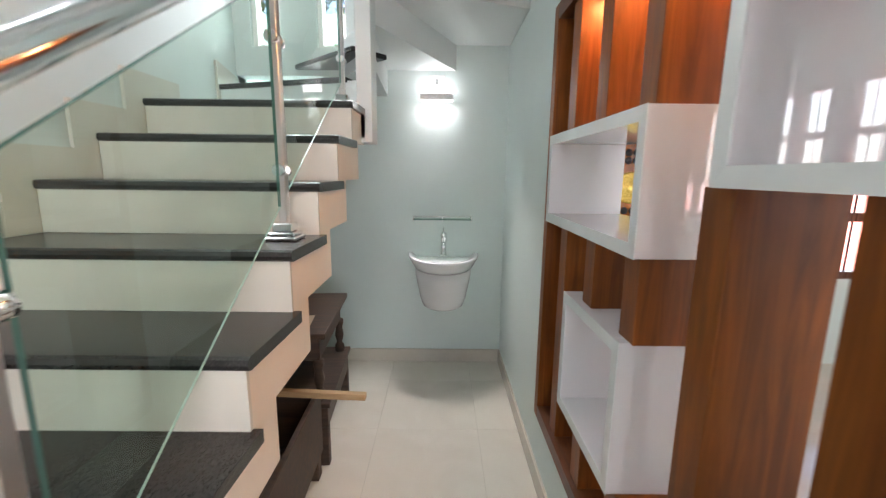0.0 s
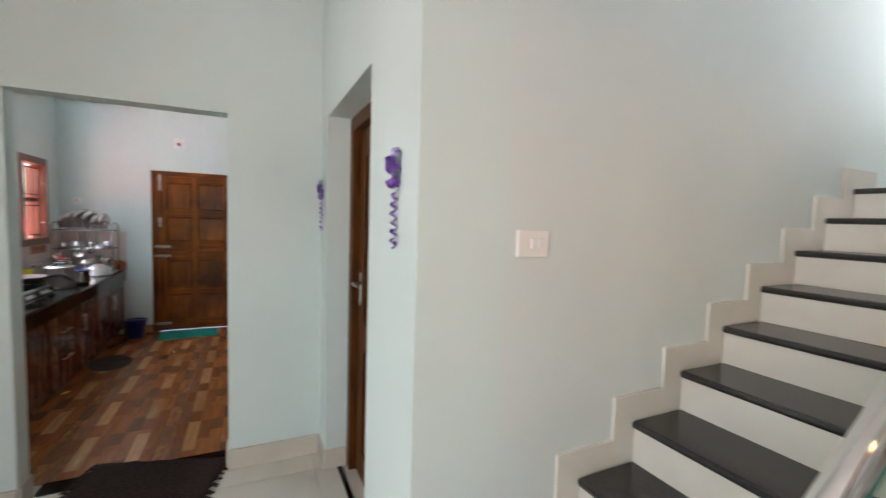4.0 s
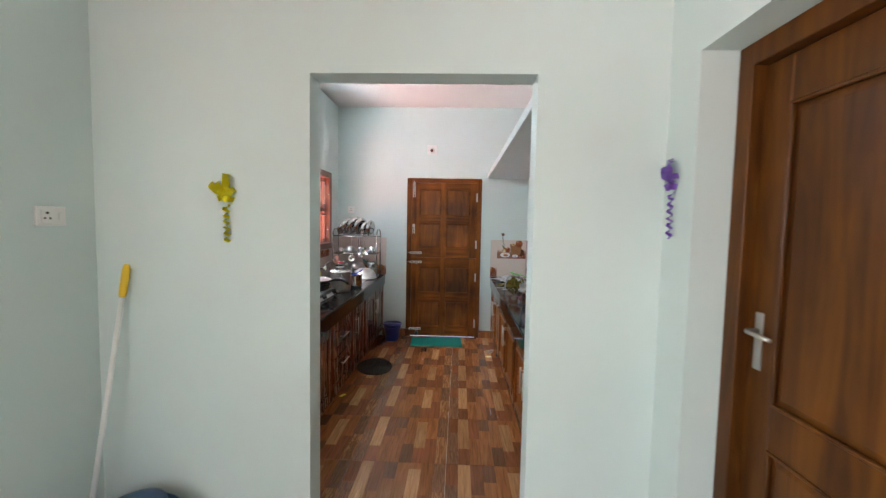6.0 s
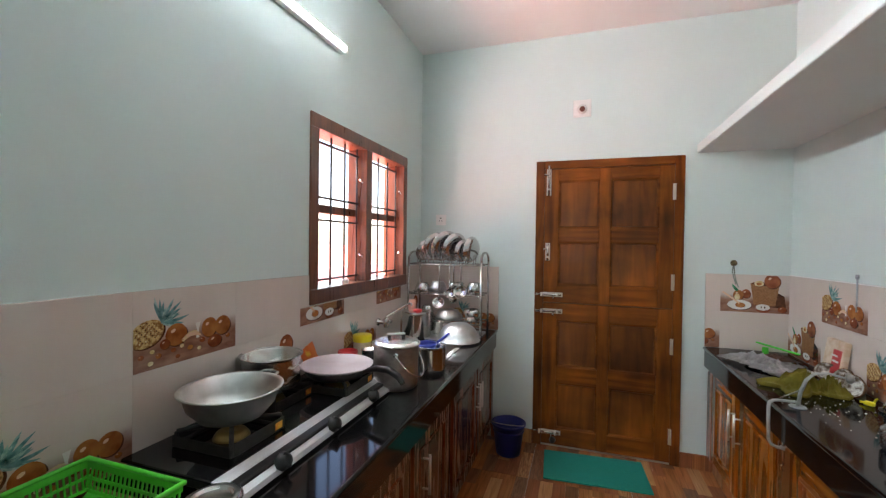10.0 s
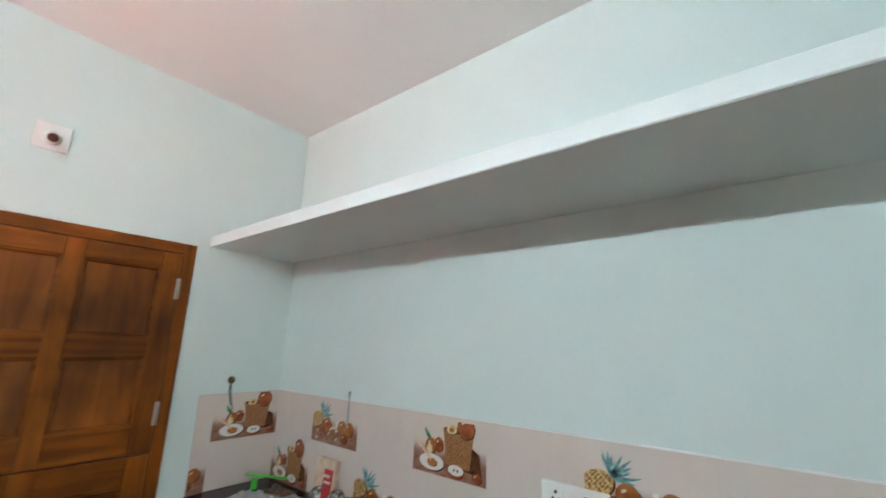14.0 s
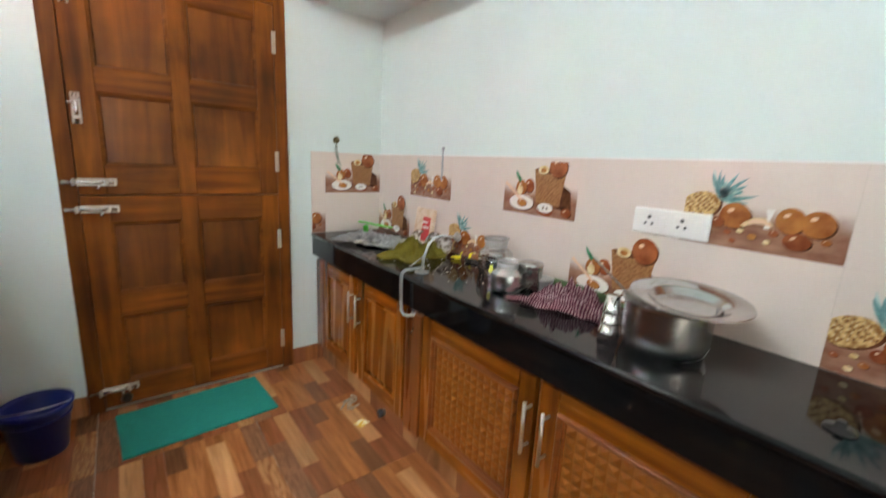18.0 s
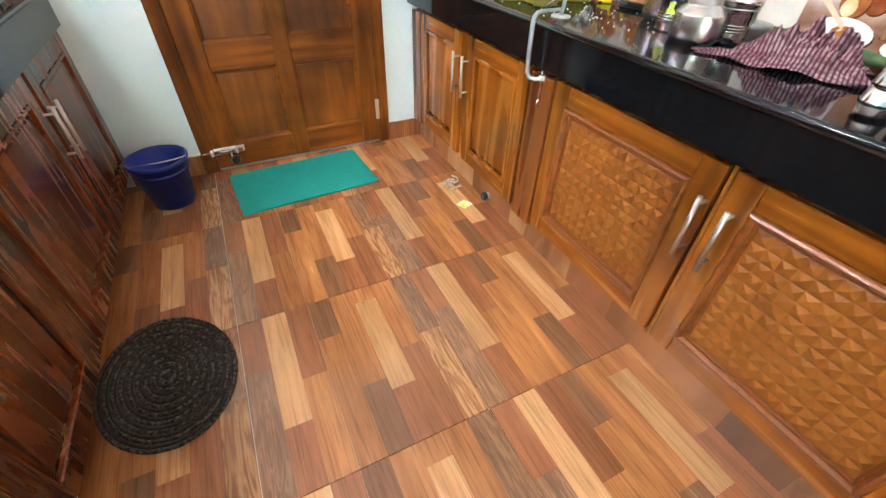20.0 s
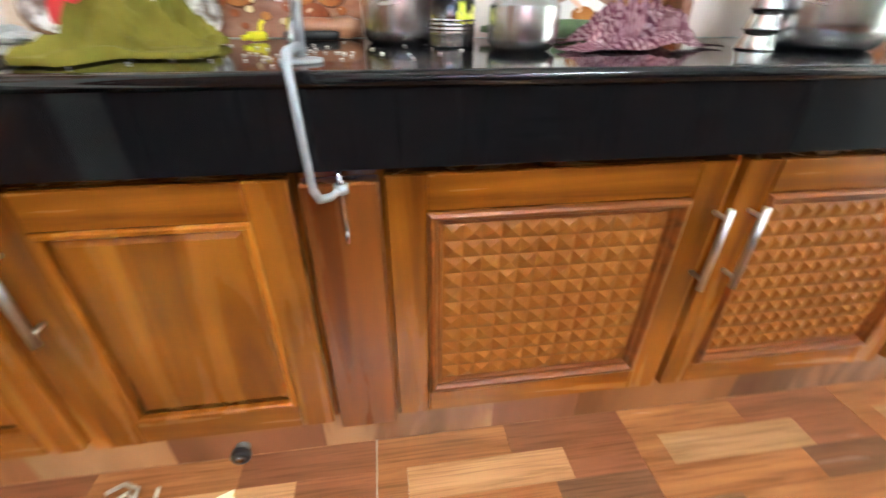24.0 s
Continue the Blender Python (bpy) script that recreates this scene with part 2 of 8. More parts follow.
def glass_mat(name, color, rough=0.0, gloss=0.6):
    """Thin clear pane: mostly see-through, with a mirror sheen that grows at glancing angles."""
    m = bpy.data.materials.new(name)
    m.use_nodes = True
    n, l = m.node_tree.nodes, m.node_tree.links
    n.remove(n["Principled BSDF"])
    tr = n.new("ShaderNodeBsdfTransparent")
    tr.inputs["Color"].default_value = (*color, 1)
    gl = n.new("ShaderNodeBsdfGlossy")
    gl.inputs["Roughness"].default_value = rough
    lw = n.new("ShaderNodeLayerWeight")
    lw.inputs["Blend"].default_value = 0.5
    pw = n.new("ShaderNodeMath")
    pw.operation = "POWER"
    pw.inputs[1].default_value = 4.0
    l.new(lw.outputs["Facing"], pw.inputs[0])
    fr = n.new("ShaderNodeMapRange")
    fr.inputs["To Min"].default_value, fr.inputs["To Max"].default_value = 0.035, 0.035 + gloss
    l.new(pw.outputs["Value"], fr.inputs["Value"])
    mx = n.new("ShaderNodeMixShader")
    l.new(fr.outputs["Result"], mx.inputs["Fac"])
    l.new(tr.outputs["BSDF"], mx.inputs[1])
    l.new(gl.outputs["BSDF"], mx.inputs[2])
    l.new(mx.outputs["Shader"], n["Material Output"].inputs["Surface"])
    return m


M_GLASS = glass_mat("green_tinted_glass", (0.71, 0.83, 0.765), 0.0, 0.5)
M_PANE = glass_mat("clear_window_glass", (0.96, 0.98, 0.97))
M_GLASS_PALE = node_mat("pale_glass_edge", (0.50, 0.62, 0.57), 0.15)
M_GLASS_EDGE = node_mat("green_glass_edge", (0.06, 0.17, 0.14), 0.1)


def lit(name, color, strength):
    m = bpy.data.materials.new(name)
    m.use_nodes = True
    b = m.node_tree.nodes["Principled BSDF"]
    b.inputs["Base Color"].default_value = (*color, 1)
    b.inputs["Emission Color"].default_value = (*color, 1)
    b.inputs["Emission Strength"].default_value = strength
    return m


M_TUBE = lit("glowing_tube", (0.74, 0.90, 1.0), 105)
M_TUBE_SIDE = lit("glowing_tube_side", (0.84, 0.94, 1.0), 3)
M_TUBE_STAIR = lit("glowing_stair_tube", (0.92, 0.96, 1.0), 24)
M_BASINLAMP = lit("glowing_basin_lamp", (0.97, 0.98, 1.0), 1.3)
M_BASINDOWN = lit("glowing_basin_diffuser", (0.97, 0.98, 1.0), 5)
M_SPOT = lit("warm_spot_glow", (1.0, 0.50, 0.18), 42)


# ---- building helpers ----
def bm_new():
    return bmesh.new()


def add_box(bm, x0, x1, y0, y1, z0, z1, bevel=0.0, seg=1):
    g = bmesh.ops.create_cube(bm, size=1.0, matrix=Matrix.LocRotScale(((x0 + x1) / 2, (y0 + y1) / 2, (z0 + z1) / 2), None, (abs(x1 - x0), abs(y1 - y0), abs(z1 - z0))))
    if bevel:
        e = {e for v in g["verts"] for e in v.link_edges}
        bmesh.ops.bevel(bm, geom=list(e), offset=bevel, segments=seg, affect="EDGES", profile=0.5)
    return bm


def add_obox(bm, m, sx, sy, sz, bevel=0.0, seg=1):
    """A box of the given size centred on the pose m."""
    g = bmesh.ops.create_cube(bm, size=1.0, matrix=m @ Matrix.Diagonal((sx, sy, sz, 1)))
    if bevel:
        e = {e for v in g["verts"] for e in v.link_edges}
        bmesh.ops.bevel(bm, geom=list(e), offset=bevel, segments=seg, affect="EDGES", profile=0.5)
    return bm


def add_lathe(bm, profile, seg=32, at=(0, 0, 0), m=None):
    """Turns a profile of (radius, height) round the z axis; a radius of 0 closes the end."""
    m = (m or Matrix()) @ Matrix.Translation(at) if m else Matrix.Translation(at)
    rings = []
    for r, z in profile:
        if r < 1e-6:
            rings.append([bm.verts.new(m @ Vector((0, 0, z)))])
        else:
            rings.append([bm.verts.new(m @ Vector((r * math.cos(2 * math.pi * i / seg), r * math.sin(2 * math.pi * i / seg), z))) for i in range(seg)])
    for a, b in zip(rings, rings[1:]):
        for i in range(seg):
            j = (i + 1) % seg
            if len(a) == 1 and len(b) == 1:
                continue
            if len(a) == 1:
                f = bm.faces.new((a[0], b[j], b[i]))
            elif len(b) == 1:
                f = bm.faces.new((a[i], a[j], b[0]))
            else:
                f = bm.faces.new((a[i], a[j], b[j], b[i]))
            f.smooth = True
    return bm


def add_tube(bm, pts, r, seg=10, caps=True, closed=False):
    """A round bar along points; r may be a list."""
    pts = [Vector(p) for p in pts]
    n = len(pts)
    rs = r if isinstance(r, (list, tuple)) else [r] * n
    rings, up = [], None
    for i, p in enumerate(pts):
        a = pts[i - 1] if i > 0 else (pts[-1] if closed else p)
        b = pts[i + 1] if i < n - 1 else (pts[0] if closed else p)
        d = (b - a).normalized()
        if up is None:
            up = Vector((0, 0, 1)) if abs(d.z) < 0.9 else Vector((1, 0, 0))
        side = d.cross(up)
        if side.length < 1e-6:
            side = d.orthogonal()
        side.normalize()
        up = side.cross(d).normalized()
        rings.append([bm.verts.new(p + rs[i] * (math.cos(2 * math.pi * k / seg) * side + math.sin(2 * math.pi * k / seg) * up)) for k in range(seg)])
    pairs = list(zip(rings, rings[1:])) + ([(rings[-1], rings[0])] if closed else [])
    for a, b in pairs:
        for k in range(seg):
            f = bm.faces.new((a[k], a[(k + 1) % seg], b[(k + 1) % seg], b[k]))
            f.smooth = True
    if caps and not closed:
        bm.faces.new(rings[0][::-1])
        bm.faces.new(rings[-1])
    return bm


def add_prism(bm, outline, axis, a, b):
    """Extrudes a closed outline of 2D points along an axis from a to b."""
    def place(u, v, w):
        return {"x": (w, u, v), "y": (u, w, v), "z": (u, v, w)}[axis]
    lo = [bm.verts.new(place(u, v, a)) for u, v in outline]
    hi = [bm.verts.new(place(u, v, b)) for u, v in outline]
    n = len(outline)
    bm.faces.new(lo[::-1])
    bm.faces.new(hi)
    for i in range(n):
        bm.faces.new((lo[i], lo[(i + 1) % n], hi[(i + 1) % n], hi[i]))
    bmesh.ops.recalc_face_normals(bm, faces=bm.faces[:])
    return bm


def mesh_of(name, bm, material):
    me = bpy.data.meshes.new(name)
    bmesh.ops.recalc_face_normals(bm, faces=bm.faces[:])
    bm.to_mesh(me)
    bm.free()
    for mt in material if isinstance(material, (list, tuple)) else [material]:
        me.materials.append(mt)
    return me


def part(name, bm, material, parent, label=""):
    o = new(name, mesh_of(name, bm, material))
    o.parent = parent
    return tagged(o, label) if label else o


def thing(name, label, category, at=(0, 0, 0), rz=0.0, group="", kind=""):
    o = new(name)
    o.empty_display_size = 0.05
    o.matrix_world = pose(*at, 0, 0, rz)
    return tagged(o, label, category, group, kind)


def solid(name, bm, material, label="", category="", group="", kind="", at=(0, 0, 0), rz=0.0):
    o = new(name, mesh_of(name, bm, material))
    o.matrix_world = pose(*at, 0, 0, rz)
    return tagged(o, label, category, group, kind)


def wall_with_holes(name, axis, a0, a1, z0, z1, t0, t1, holes, material, label):
    """A wall along 'x' or 'y' from a0 to a1, thickness t0..t1, with holes (a0, a1, z0, z1) through it."""
    bm = bm_new()
    xs = sorted({a0, a1, *(h[0] for h in holes), *(h[1] for h in holes)})
    zs = sorted({z0, z1, *(h[2] for h in holes), *(h[3] for h in holes)})
    xs = [v for v in xs if a0 <= v <= a1]
    zs = [v for v in zs if z0 <= v <= z1]
    def is_wall(i, j):
        if i < 0 or j < 0 or i >= len(xs) - 1 or j >= len(zs) - 1:
            return False
        u, w = (xs[i] + xs[i + 1]) / 2, (zs[j] + zs[j + 1]) / 2
        return not any(h[0] < u < h[1] and h[2] < w < h[3] for h in holes)
    def pt(u, t, z):
        return (u, t, z) if axis == "x" else (t, u, z)
    cache = {}
    def vert(*k):
        if k not in cache:
            cache[k] = bm.verts.new(pt(*k))
        return cache[k]
    for i in range(len(xs) - 1):
        for j in range(len(zs) - 1):
            if not is_wall(i, j):
                continue
            u0, u1, w0, w1 = xs[i], xs[i + 1], zs[j], zs[j + 1]
            for t in (t0, t1):
                bm.faces.new((vert(u0, t, w0), vert(u1, t, w0), vert(u1, t, w1), vert(u0, t, w1)))
            for di, dj, p, q in ((-1, 0, (u0, w0), (u0, w1)), (1, 0, (u1, w0), (u1, w1)), (0, -1, (u0, w0), (u1, w0)), (0, 1, (u0, w1), (u1, w1))):
                if not is_wall(i + di, j + dj):
                    bm.faces.new((vert(p[0], t0, p[1]), vert(q[0], t0, q[1]), vert(q[0], t1, q[1]), vert(p[0], t1, p[1])))
    return solid(name, bm, material, label, "wall", kind="structure")


def smooth_noise(bm, amount, scale, seed=0.0):
    for v in bm.verts:
        v.co += Vector(noise.noise_vector(v.co * scale + Vector((seed, seed * 1.7, seed * 0.3)))) * amount
    return bm


# ---- large structure ----
XL, XR, YF, YO, ZC = -0.93, 1.59, 6.0, 2.285, 3.04   # kitchen: left and right wall, far wall, opening wall, ceiling
XP = 1.555                                         # lobby wall with the recessed door
YS = 0.60                                          # wall along the stairs
YP = -1.155                                        # partition wall face
XB, XU = 5.43, 4.95                                # basin wall, upper stair wall

def sloped(bm, rate=0.003):
    """Lifts a level piece a little towards the opening, as the kitchen's loft does."""
    for v in bm.verts:
        v.co.z += rate * (YF - v.co.y)
    return bm


LIV_FLOOR = solid("floor", add_box(bm_new(), -3.9, 5.55, -4.5, 2.40, -0.12, -0.004), M_FLOOR, "glossy cream vitrified floor tiles of hall and lobby", "floor", kind="structure")
KIT_SLAB = solid("floor_kitchen", add_box(bm_new(), XL - 0.12, XR + 0.12, 2.40, YF + 0.12, -0.12, -0.006), M_SKIRT, "wood-look tile floor of the kitchen", "floor", kind="structure")

wall_with_holes("wall_west", "y", YS + 0.12, YF + 0.12, 0, 3.12, XL - 0.13, XL, [(4.52, 5.685, 1.19, 2.135)], M_WALL, "mint green painted plaster wall with window")
wall_with_holes("wall_north", "x", XL, XR, 0, ZC, YF, YF + 0.12, [(0.0, 0.985, 0, 2.12)], M_WALL, "mint green painted plaster wall with back door")
wall_with_holes("wall_east_kitchen", "y", YO, YF + 0.12, 0, 3.12, XR, XR + 0.12, [], M_WALL, "mint green painted plaster wall above tiles")
wall_with_holes("wall_opening", "x", XL, XR, 0, 3.12, YO, 2.42, [(0.04, 1.012, 0, 2.17)], M_WALL, "mint green painted wall with kitchen opening")
wall_with_holes("wall_lobby_east", "y", YS, YO, 0, ZC, XP, XP + 0.30, [(1.115, 2.065, 0, 2.18)], M_WALL, "pale mint painted lobby wall with recessed door")
wall_with_holes("wall_stair", "x", XP, XU + 0.12, 0, 5.6, YS, YS + 0.12, [(XP, XP + 0.3, 0, ZC)], M_WALL_STAIR, "pale mint painted tall wall beside the stairs")
wall_with_holes("wall_stair_end", "y", -1.155, YS, 2.10, 5.6, XU, XU + 0.14, [(0.315, 0.495, 2.265, 4.2), (-0.085, 0.095, 2.265, 4.2), (-1.155, -0.26, 2.10, 2.62)], M_WALL_STAIR, "pale mint painted end wall with slit windows")
wall_with_holes("wall_basin", "y", -1.30, YS, 0, 2.62, XB, XB + 0.12, [], M_WALL, "mint green painted wall behind the basin")
wall_with_holes("wall_partition", "x", 1.35, XB, 0, 5.6, YP - 0.28, YP, [(1.43, 4.045, 0.405, 2.175)], M_WALL, "pale mint painted wall round the wooden screen")
wall_with_holes("wall_under_stair_north", "x", XU, XB, 0, 2.62, YS, YS + 0.12, [], M_WALL, "mint painted wall under the stairs")
# hall behind the camera
wall_with_holes("wall_hall_south", "x", -3.9, XB + 0.12, 0, ZC, -4.5, -4.38, [(-2.45, -1.70, 0.95, 2.42), (-1.42, -0.55, 0.95, 2.42), (-0.43, 0.44, 0.95, 2.42)], M_WALL, "pale mint painted hall wall with windows")
# both openings here are unseen, made to let the added west lamp in
wall_with_holes("wall_hall_west", "y", -4.5, YS + 0.12, 0, ZC, -3.9, -3.78, [(-2.7, -1.5, 0.95, 2.25), (-1.1, 0.1, 0.95, 2.25)], M_WALL, "pale mint painted hall wall with windows")
wall_with_holes("wall_hall_north", "x", -3.9, XL - 0.13, 0, ZC, YS, YS + 0.12, [], M_WALL, "pale mint painted hall wall")
wall_with_holes("wall_hall_east", "y", -4.38, YP - 0.28, 0, ZC, XB, XB + 0.12, [(-4.25, -3.35, 0.72, 2.20)], M_WALL, "pale mint painted wall of the room behind the screen")

solid("ceiling_kitchen", add_box(bm_new(), XL - 0.12, XR + 0.12, 2.36, YF + 0.12, ZC, 3.16), M_CEIL, "white painted flat kitchen ceiling", "ceiling", kind="structure")
solid("ceiling_hall", add_box(bm_new(), -3.9, XP + 0.3, YP + 0.002, 2.35, ZC, ZC + 0.12), M_CEIL, "white painted hall ceiling", "ceiling", kind="structure")
solid("ceiling_hall_south", add_box(bm_new(), -3.9, XB + 0.12, -4.5, YP - 0.002, ZC, ZC + 0.12), M_CEIL, "white painted hall ceiling", "ceiling", kind="structure")
solid("ceiling_stairwell", add_box(bm_new(), XP, XB + 0.12, -1.44, YS + 0.12, 5.6, 5.72), M_CEIL, "white painted stairwell ceiling", "ceiling", kind="structure")
solid("wall_above_hall", add_box(bm_new(), XP + 0.18, XP + 0.30, YP, YS, ZC + 0.122, 5.6), M_WALL_STAIR, "pale mint painted upper stairwell wall", "wall", kind="structure")

# loft slab over the right counter, with the thin step where it meets the wall
loft = solid("loft_slab", sloped(add_box(bm_new(), 1.055, XR, 2.42, YF, 2.130, 2.192, 0.004)), M_LOFT, "white painted concrete loft slab along the kitchen wall", "loft", kind="structure")


# skirting
def skirting(name, pts, h=0.105, d=0.014, z=0.0):
    """Tile skirting along a path on the floor; the path's left side is the room."""
    bm = bm_new()
    for (ax, ay), (bx, by) in zip(pts, pts[1:]):
        u = Vector((bx - ax, by - ay, 0)).normalized()
        w = Vector((-u.y, u.x, 0))
        c = (Vector((ax, ay, 0)) + Vector((bx, by, 0))) / 2 + w * (d / 2)
        L = math.hypot(bx - ax, by - ay)
        m = Matrix.Translation((c.x, c.y, z + h / 2)) @ Matrix.Rotation(math.atan2(u.y, u.x), 4, "Z")
        add_obox(bm, m, L, d, h, 0.002)
    return solid(name, bm, M_SKIRT, "glossy beige tile skirting along the wall", "skirting", kind="structure")


skirting("baseboard_lobby_left", [(0.04, YO), (XL, YO)], 0.125)
skirting("baseboard_lobby_west", [(XL, YO - 0.015), (XL, YS + 0.12)], 0.125)
skirting("baseboard_lobby_right", [(XP, YO), (1.012, YO)], 0.125)
skirting("baseboard_lobby_corner", [(XP, 2.065), (XP, YO - 0.015)], 0.125)
skirting("baseboard_recess", [(XP + 0.13, 2.065), (XP, 2.065)], 0.125)
skirting("baseboard_lobby_east", [(XP, YS), (XP, 1.115)], 0.125)
skirting("baseboard_opening_left", [(0.04, 2.42), (0.04, YO)], 0.125)
skirting("baseboard_opening_right", [(1.012, YO), (1.012, 2.42)], 0.125)
skirting("baseboard_basin", [(XB, YP + 0.002), (XB, YS)], 0.105)
skirting("baseboard_partition", [(1.35, YP), (XB - 0.015, YP)], 0.105)

# black granite thresholds
solid("threshold_kitchen", add_box(bm_new(), 0.055, 0.998, 2.405, 2.53, -0.004, 0.004, 0.001), M_GRANITE, "black granite threshold strip in kitchen opening", "threshold", kind="structure")
solid("threshold_recess", add_box(bm_new(), XP + 0.075, XP + 0.105, 1.12, 2.06, -0.004, 0.004, 0.001), M_GRANITE, "black granite strip before the recessed door", "threshold", kind="structure")

# ---- outside ----
solid("ground", add_box(bm_new(), -250, 250, -250, 250, -0.62, -0.5), M_TERRA, "sunlit red oxide yard round the house", "ground", kind="structure")


# ---- kitchen: fitted things ----
ZK = 0.834     # worktop height
XCR, XCL = 1.12, -0.285   # front edges of the worktops


def panel_door(parent, name, axis_w, w, h, rows, cols, stile, rail, thick, field, m_frame, m_rail, m_panel):
    """Frame-and-panel leaf in its own plane: u across from 0 to w, z up from 0 to h; front faces -y. rows and cols are spans of the panels."""
    leaf = part(name, add_box(bm_new(), 0, w, 0.004, thick, 0, h, 0.002), m_panel, parent)
    us = [0] + [c for p in cols for c in p] + [w]
    for i in range(0, len(us), 2):
        part("stile", add_box(bm_new(), us[i], us[i + 1], -0.012, 0.006, 0, h, 0.003), m_frame, leaf)
    zs = [0] + [c for p in rows for c in p] + [h]
    for i in range(0, len(zs), 2):
        for c in cols:
            part("rail", add_box(bm_new(), c[0], c[1], -0.011, 0.006, zs[i], zs[i + 1], 0.003), m_rail, leaf)
    for r in rows:
        for c in cols:
            bm = bm_new()
            if not field:
                a, b, e, f, k = c[0], c[1], r[0], r[1], 0.015
                part("panel", add_box(bm, a + 0.001, b - 0.001, 0.0025, 0.0065, e + 0.001, f - 0.001), m_panel, leaf)
                bm = bm_new()
                lo = [bm.verts.new(p) for p in ((a, -0.0108, e), (b, -0.0108, e), (b, -0.0108, f), (a, -0.0108, f))]
                mid = [bm.verts.new(p) for p in ((a + k * 0.55, -0.0085, e + k * 0.55), (b - k * 0.55, -0.0085, e + k * 0.55), (b - k * 0.55, -0.0085, f - k * 0.55), (a + k * 0.55, -0.0085, f - k * 0.55))]
                hi = [bm.verts.new(p) for p in ((a + k, 0.0022, e + k), (b - k, 0.0022, e + k), (b - k, 0.0022, f - k), (a + k, 0.0022, f - k))]
                for i in range(4):
                    bm.faces.new((lo[i], lo[(i + 1) % 4], mid[(i + 1) % 4], mid[i]))
                    bm.faces.new((mid[i], mid[(i + 1) % 4], hi[(i + 1) % 4], hi[i]))
                part("moulding", bm, m_rail, leaf)
                continue
            a, b, e, f = c[0] + 0.006, c[1] - 0.006, r[0] + 0.006, r[1] - 0.006
            k = field
            lo = [bm.verts.new(p) for p in ((a, 0.004, e), (b, 0.004, e), (b, 0.004, f), (a, 0.004, f))]
            hi = [bm.verts.new(p) for p in ((a + k, -0.006, e + k), (b - k, -0.006, e + k), (b - k, -0.006, f - k), (a + k, -0.006, f - k))]
            for i in range(4):
                bm.faces.new((lo[i], lo[(i + 1) % 4], hi[(i + 1) % 4], hi[i]))
            bm.faces.new(hi)
            part("panel", bm, m_panel, leaf)
            bm = bm_new()
            for u0, u1, z0, z1 in ((a - 0.006, b + 0.006, e - 0.006, e + 0.006), (a - 0.006, b + 0.006, f - 0.006, f + 0.006)):
                add_box(bm, u0, u1, -0.016, 0.0, z0, z1, 0.003)
            for u0, u1 in ((a - 0.006, a + 0.006), (b - 0.006, b + 0.006)):
                add_box(bm, u0, u1, -0.0155, 0.0, e, f, 0.003)
            part("moulding", bm, m_frame, leaf)
    return leaf


def bolt(parent, u, z, length, upright=False, name="latch_bolt"):
    """Sliding door bolt: back plate, rod, two straps and a knob, on a leaf whose front is -y."""
    bm = bm_new()
    m = pose(u, -0.014, z, 0, 90 if upright else 0, 0)
    add_obox(bm, m, length, 0.004, 0.034, 0.002)
    b = part(name, bm, M_HANDLE, parent, "chrome sliding bolt")
    r = bm_new()
    axis = Vector((0, 0, 1)) if upright else Vector((1, 0, 0))
    c = Vector((u, -0.026, z))
    add_tube(r, [c - axis * length * 0.52, c + axis * length * 0.45], 0.0085, 12)
    part("rod", r, M_CHROME, b)
    k = bm_new()
    side = Vector((1, 0, 0)) if upright else Vector((0, 0, 1))
    p = c + axis * length * 0.15
    add_tube(k, [p, p - side * 0.02 - Vector((0, 0.016, 0)), p - side * 0.03 - Vector((0, 0.018, 0))], [0.005, 0.006, 0.008], 10)
    part("knob", k, M_CHROME, b)
    for s in (-0.3, 0.3):
        st = bm_new()
        add_obox(st, Matrix.Translation(c + axis * length * s) @ m.to_3x3().to_4x4(), 0.014, 0.024, 0.030, 0.004)
        part("strap", st, M_HANDLE, b)
    return b


# back door, two halves one above the other
bd = thing("door_1", "closed teak panelled stable door with chrome bolts", "door", (0.0, YF - 0.004, 0), kind="structure")
for nm, bx in (("frame_jamb", (0.0, 0.062, 0, 2.12)), ("frame_jamb", (0.925, 0.985, 0, 2.12)), ("frame_head", (0.062, 0.925, 2.062, 2.12))):
    part(nm, add_box(bm_new(), bx[0], bx[1], -0.012, 0.10, bx[2], bx[3], 0.003), M_DOOR if nm == "frame_jamb" else M_DOOR_X, bd, "dark varnished teak frame")
COLS = [(0.10, 0.385), (0.46, 0.77)]
up = panel_door(bd, "upper_leaf", "x", 0.862, 0.985, [(0.13, 0.45), (0.55, 0.90)], COLS, 0, 0, 0.035, 0, M_DOOR, M_DOOR_X, M_DOOR_P)
up.location = (0.063, 0.006, 1.075)
dn = panel_door(bd, "lower_leaf", "x", 0.862, 1.055, [(0.125, 0.465), (0.585, 0.93)], COLS, 0, 0, 0.035, 0, M_DOOR, M_DOOR_X, M_DOOR_P)
dn.location = (0.063, 0.006, 0.015)
# unseen board added behind the leaves to block light through their gaps
part("back_board", add_box(bm_new(), 0.0625, 0.9245, 0.046, 0.060, 0.0, 2.0615), M_DOOR, bd)
bolt(up, 0.03, 0.905, 0.23, True)
bolt(up, 0.028, 0.375, 0.13, True)
bolt(up, 0.045, 0.058, 0.19)
bolt(dn, 0.045, 0.995, 0.19)
bolt(dn, 0.045, 0.092, 0.19)
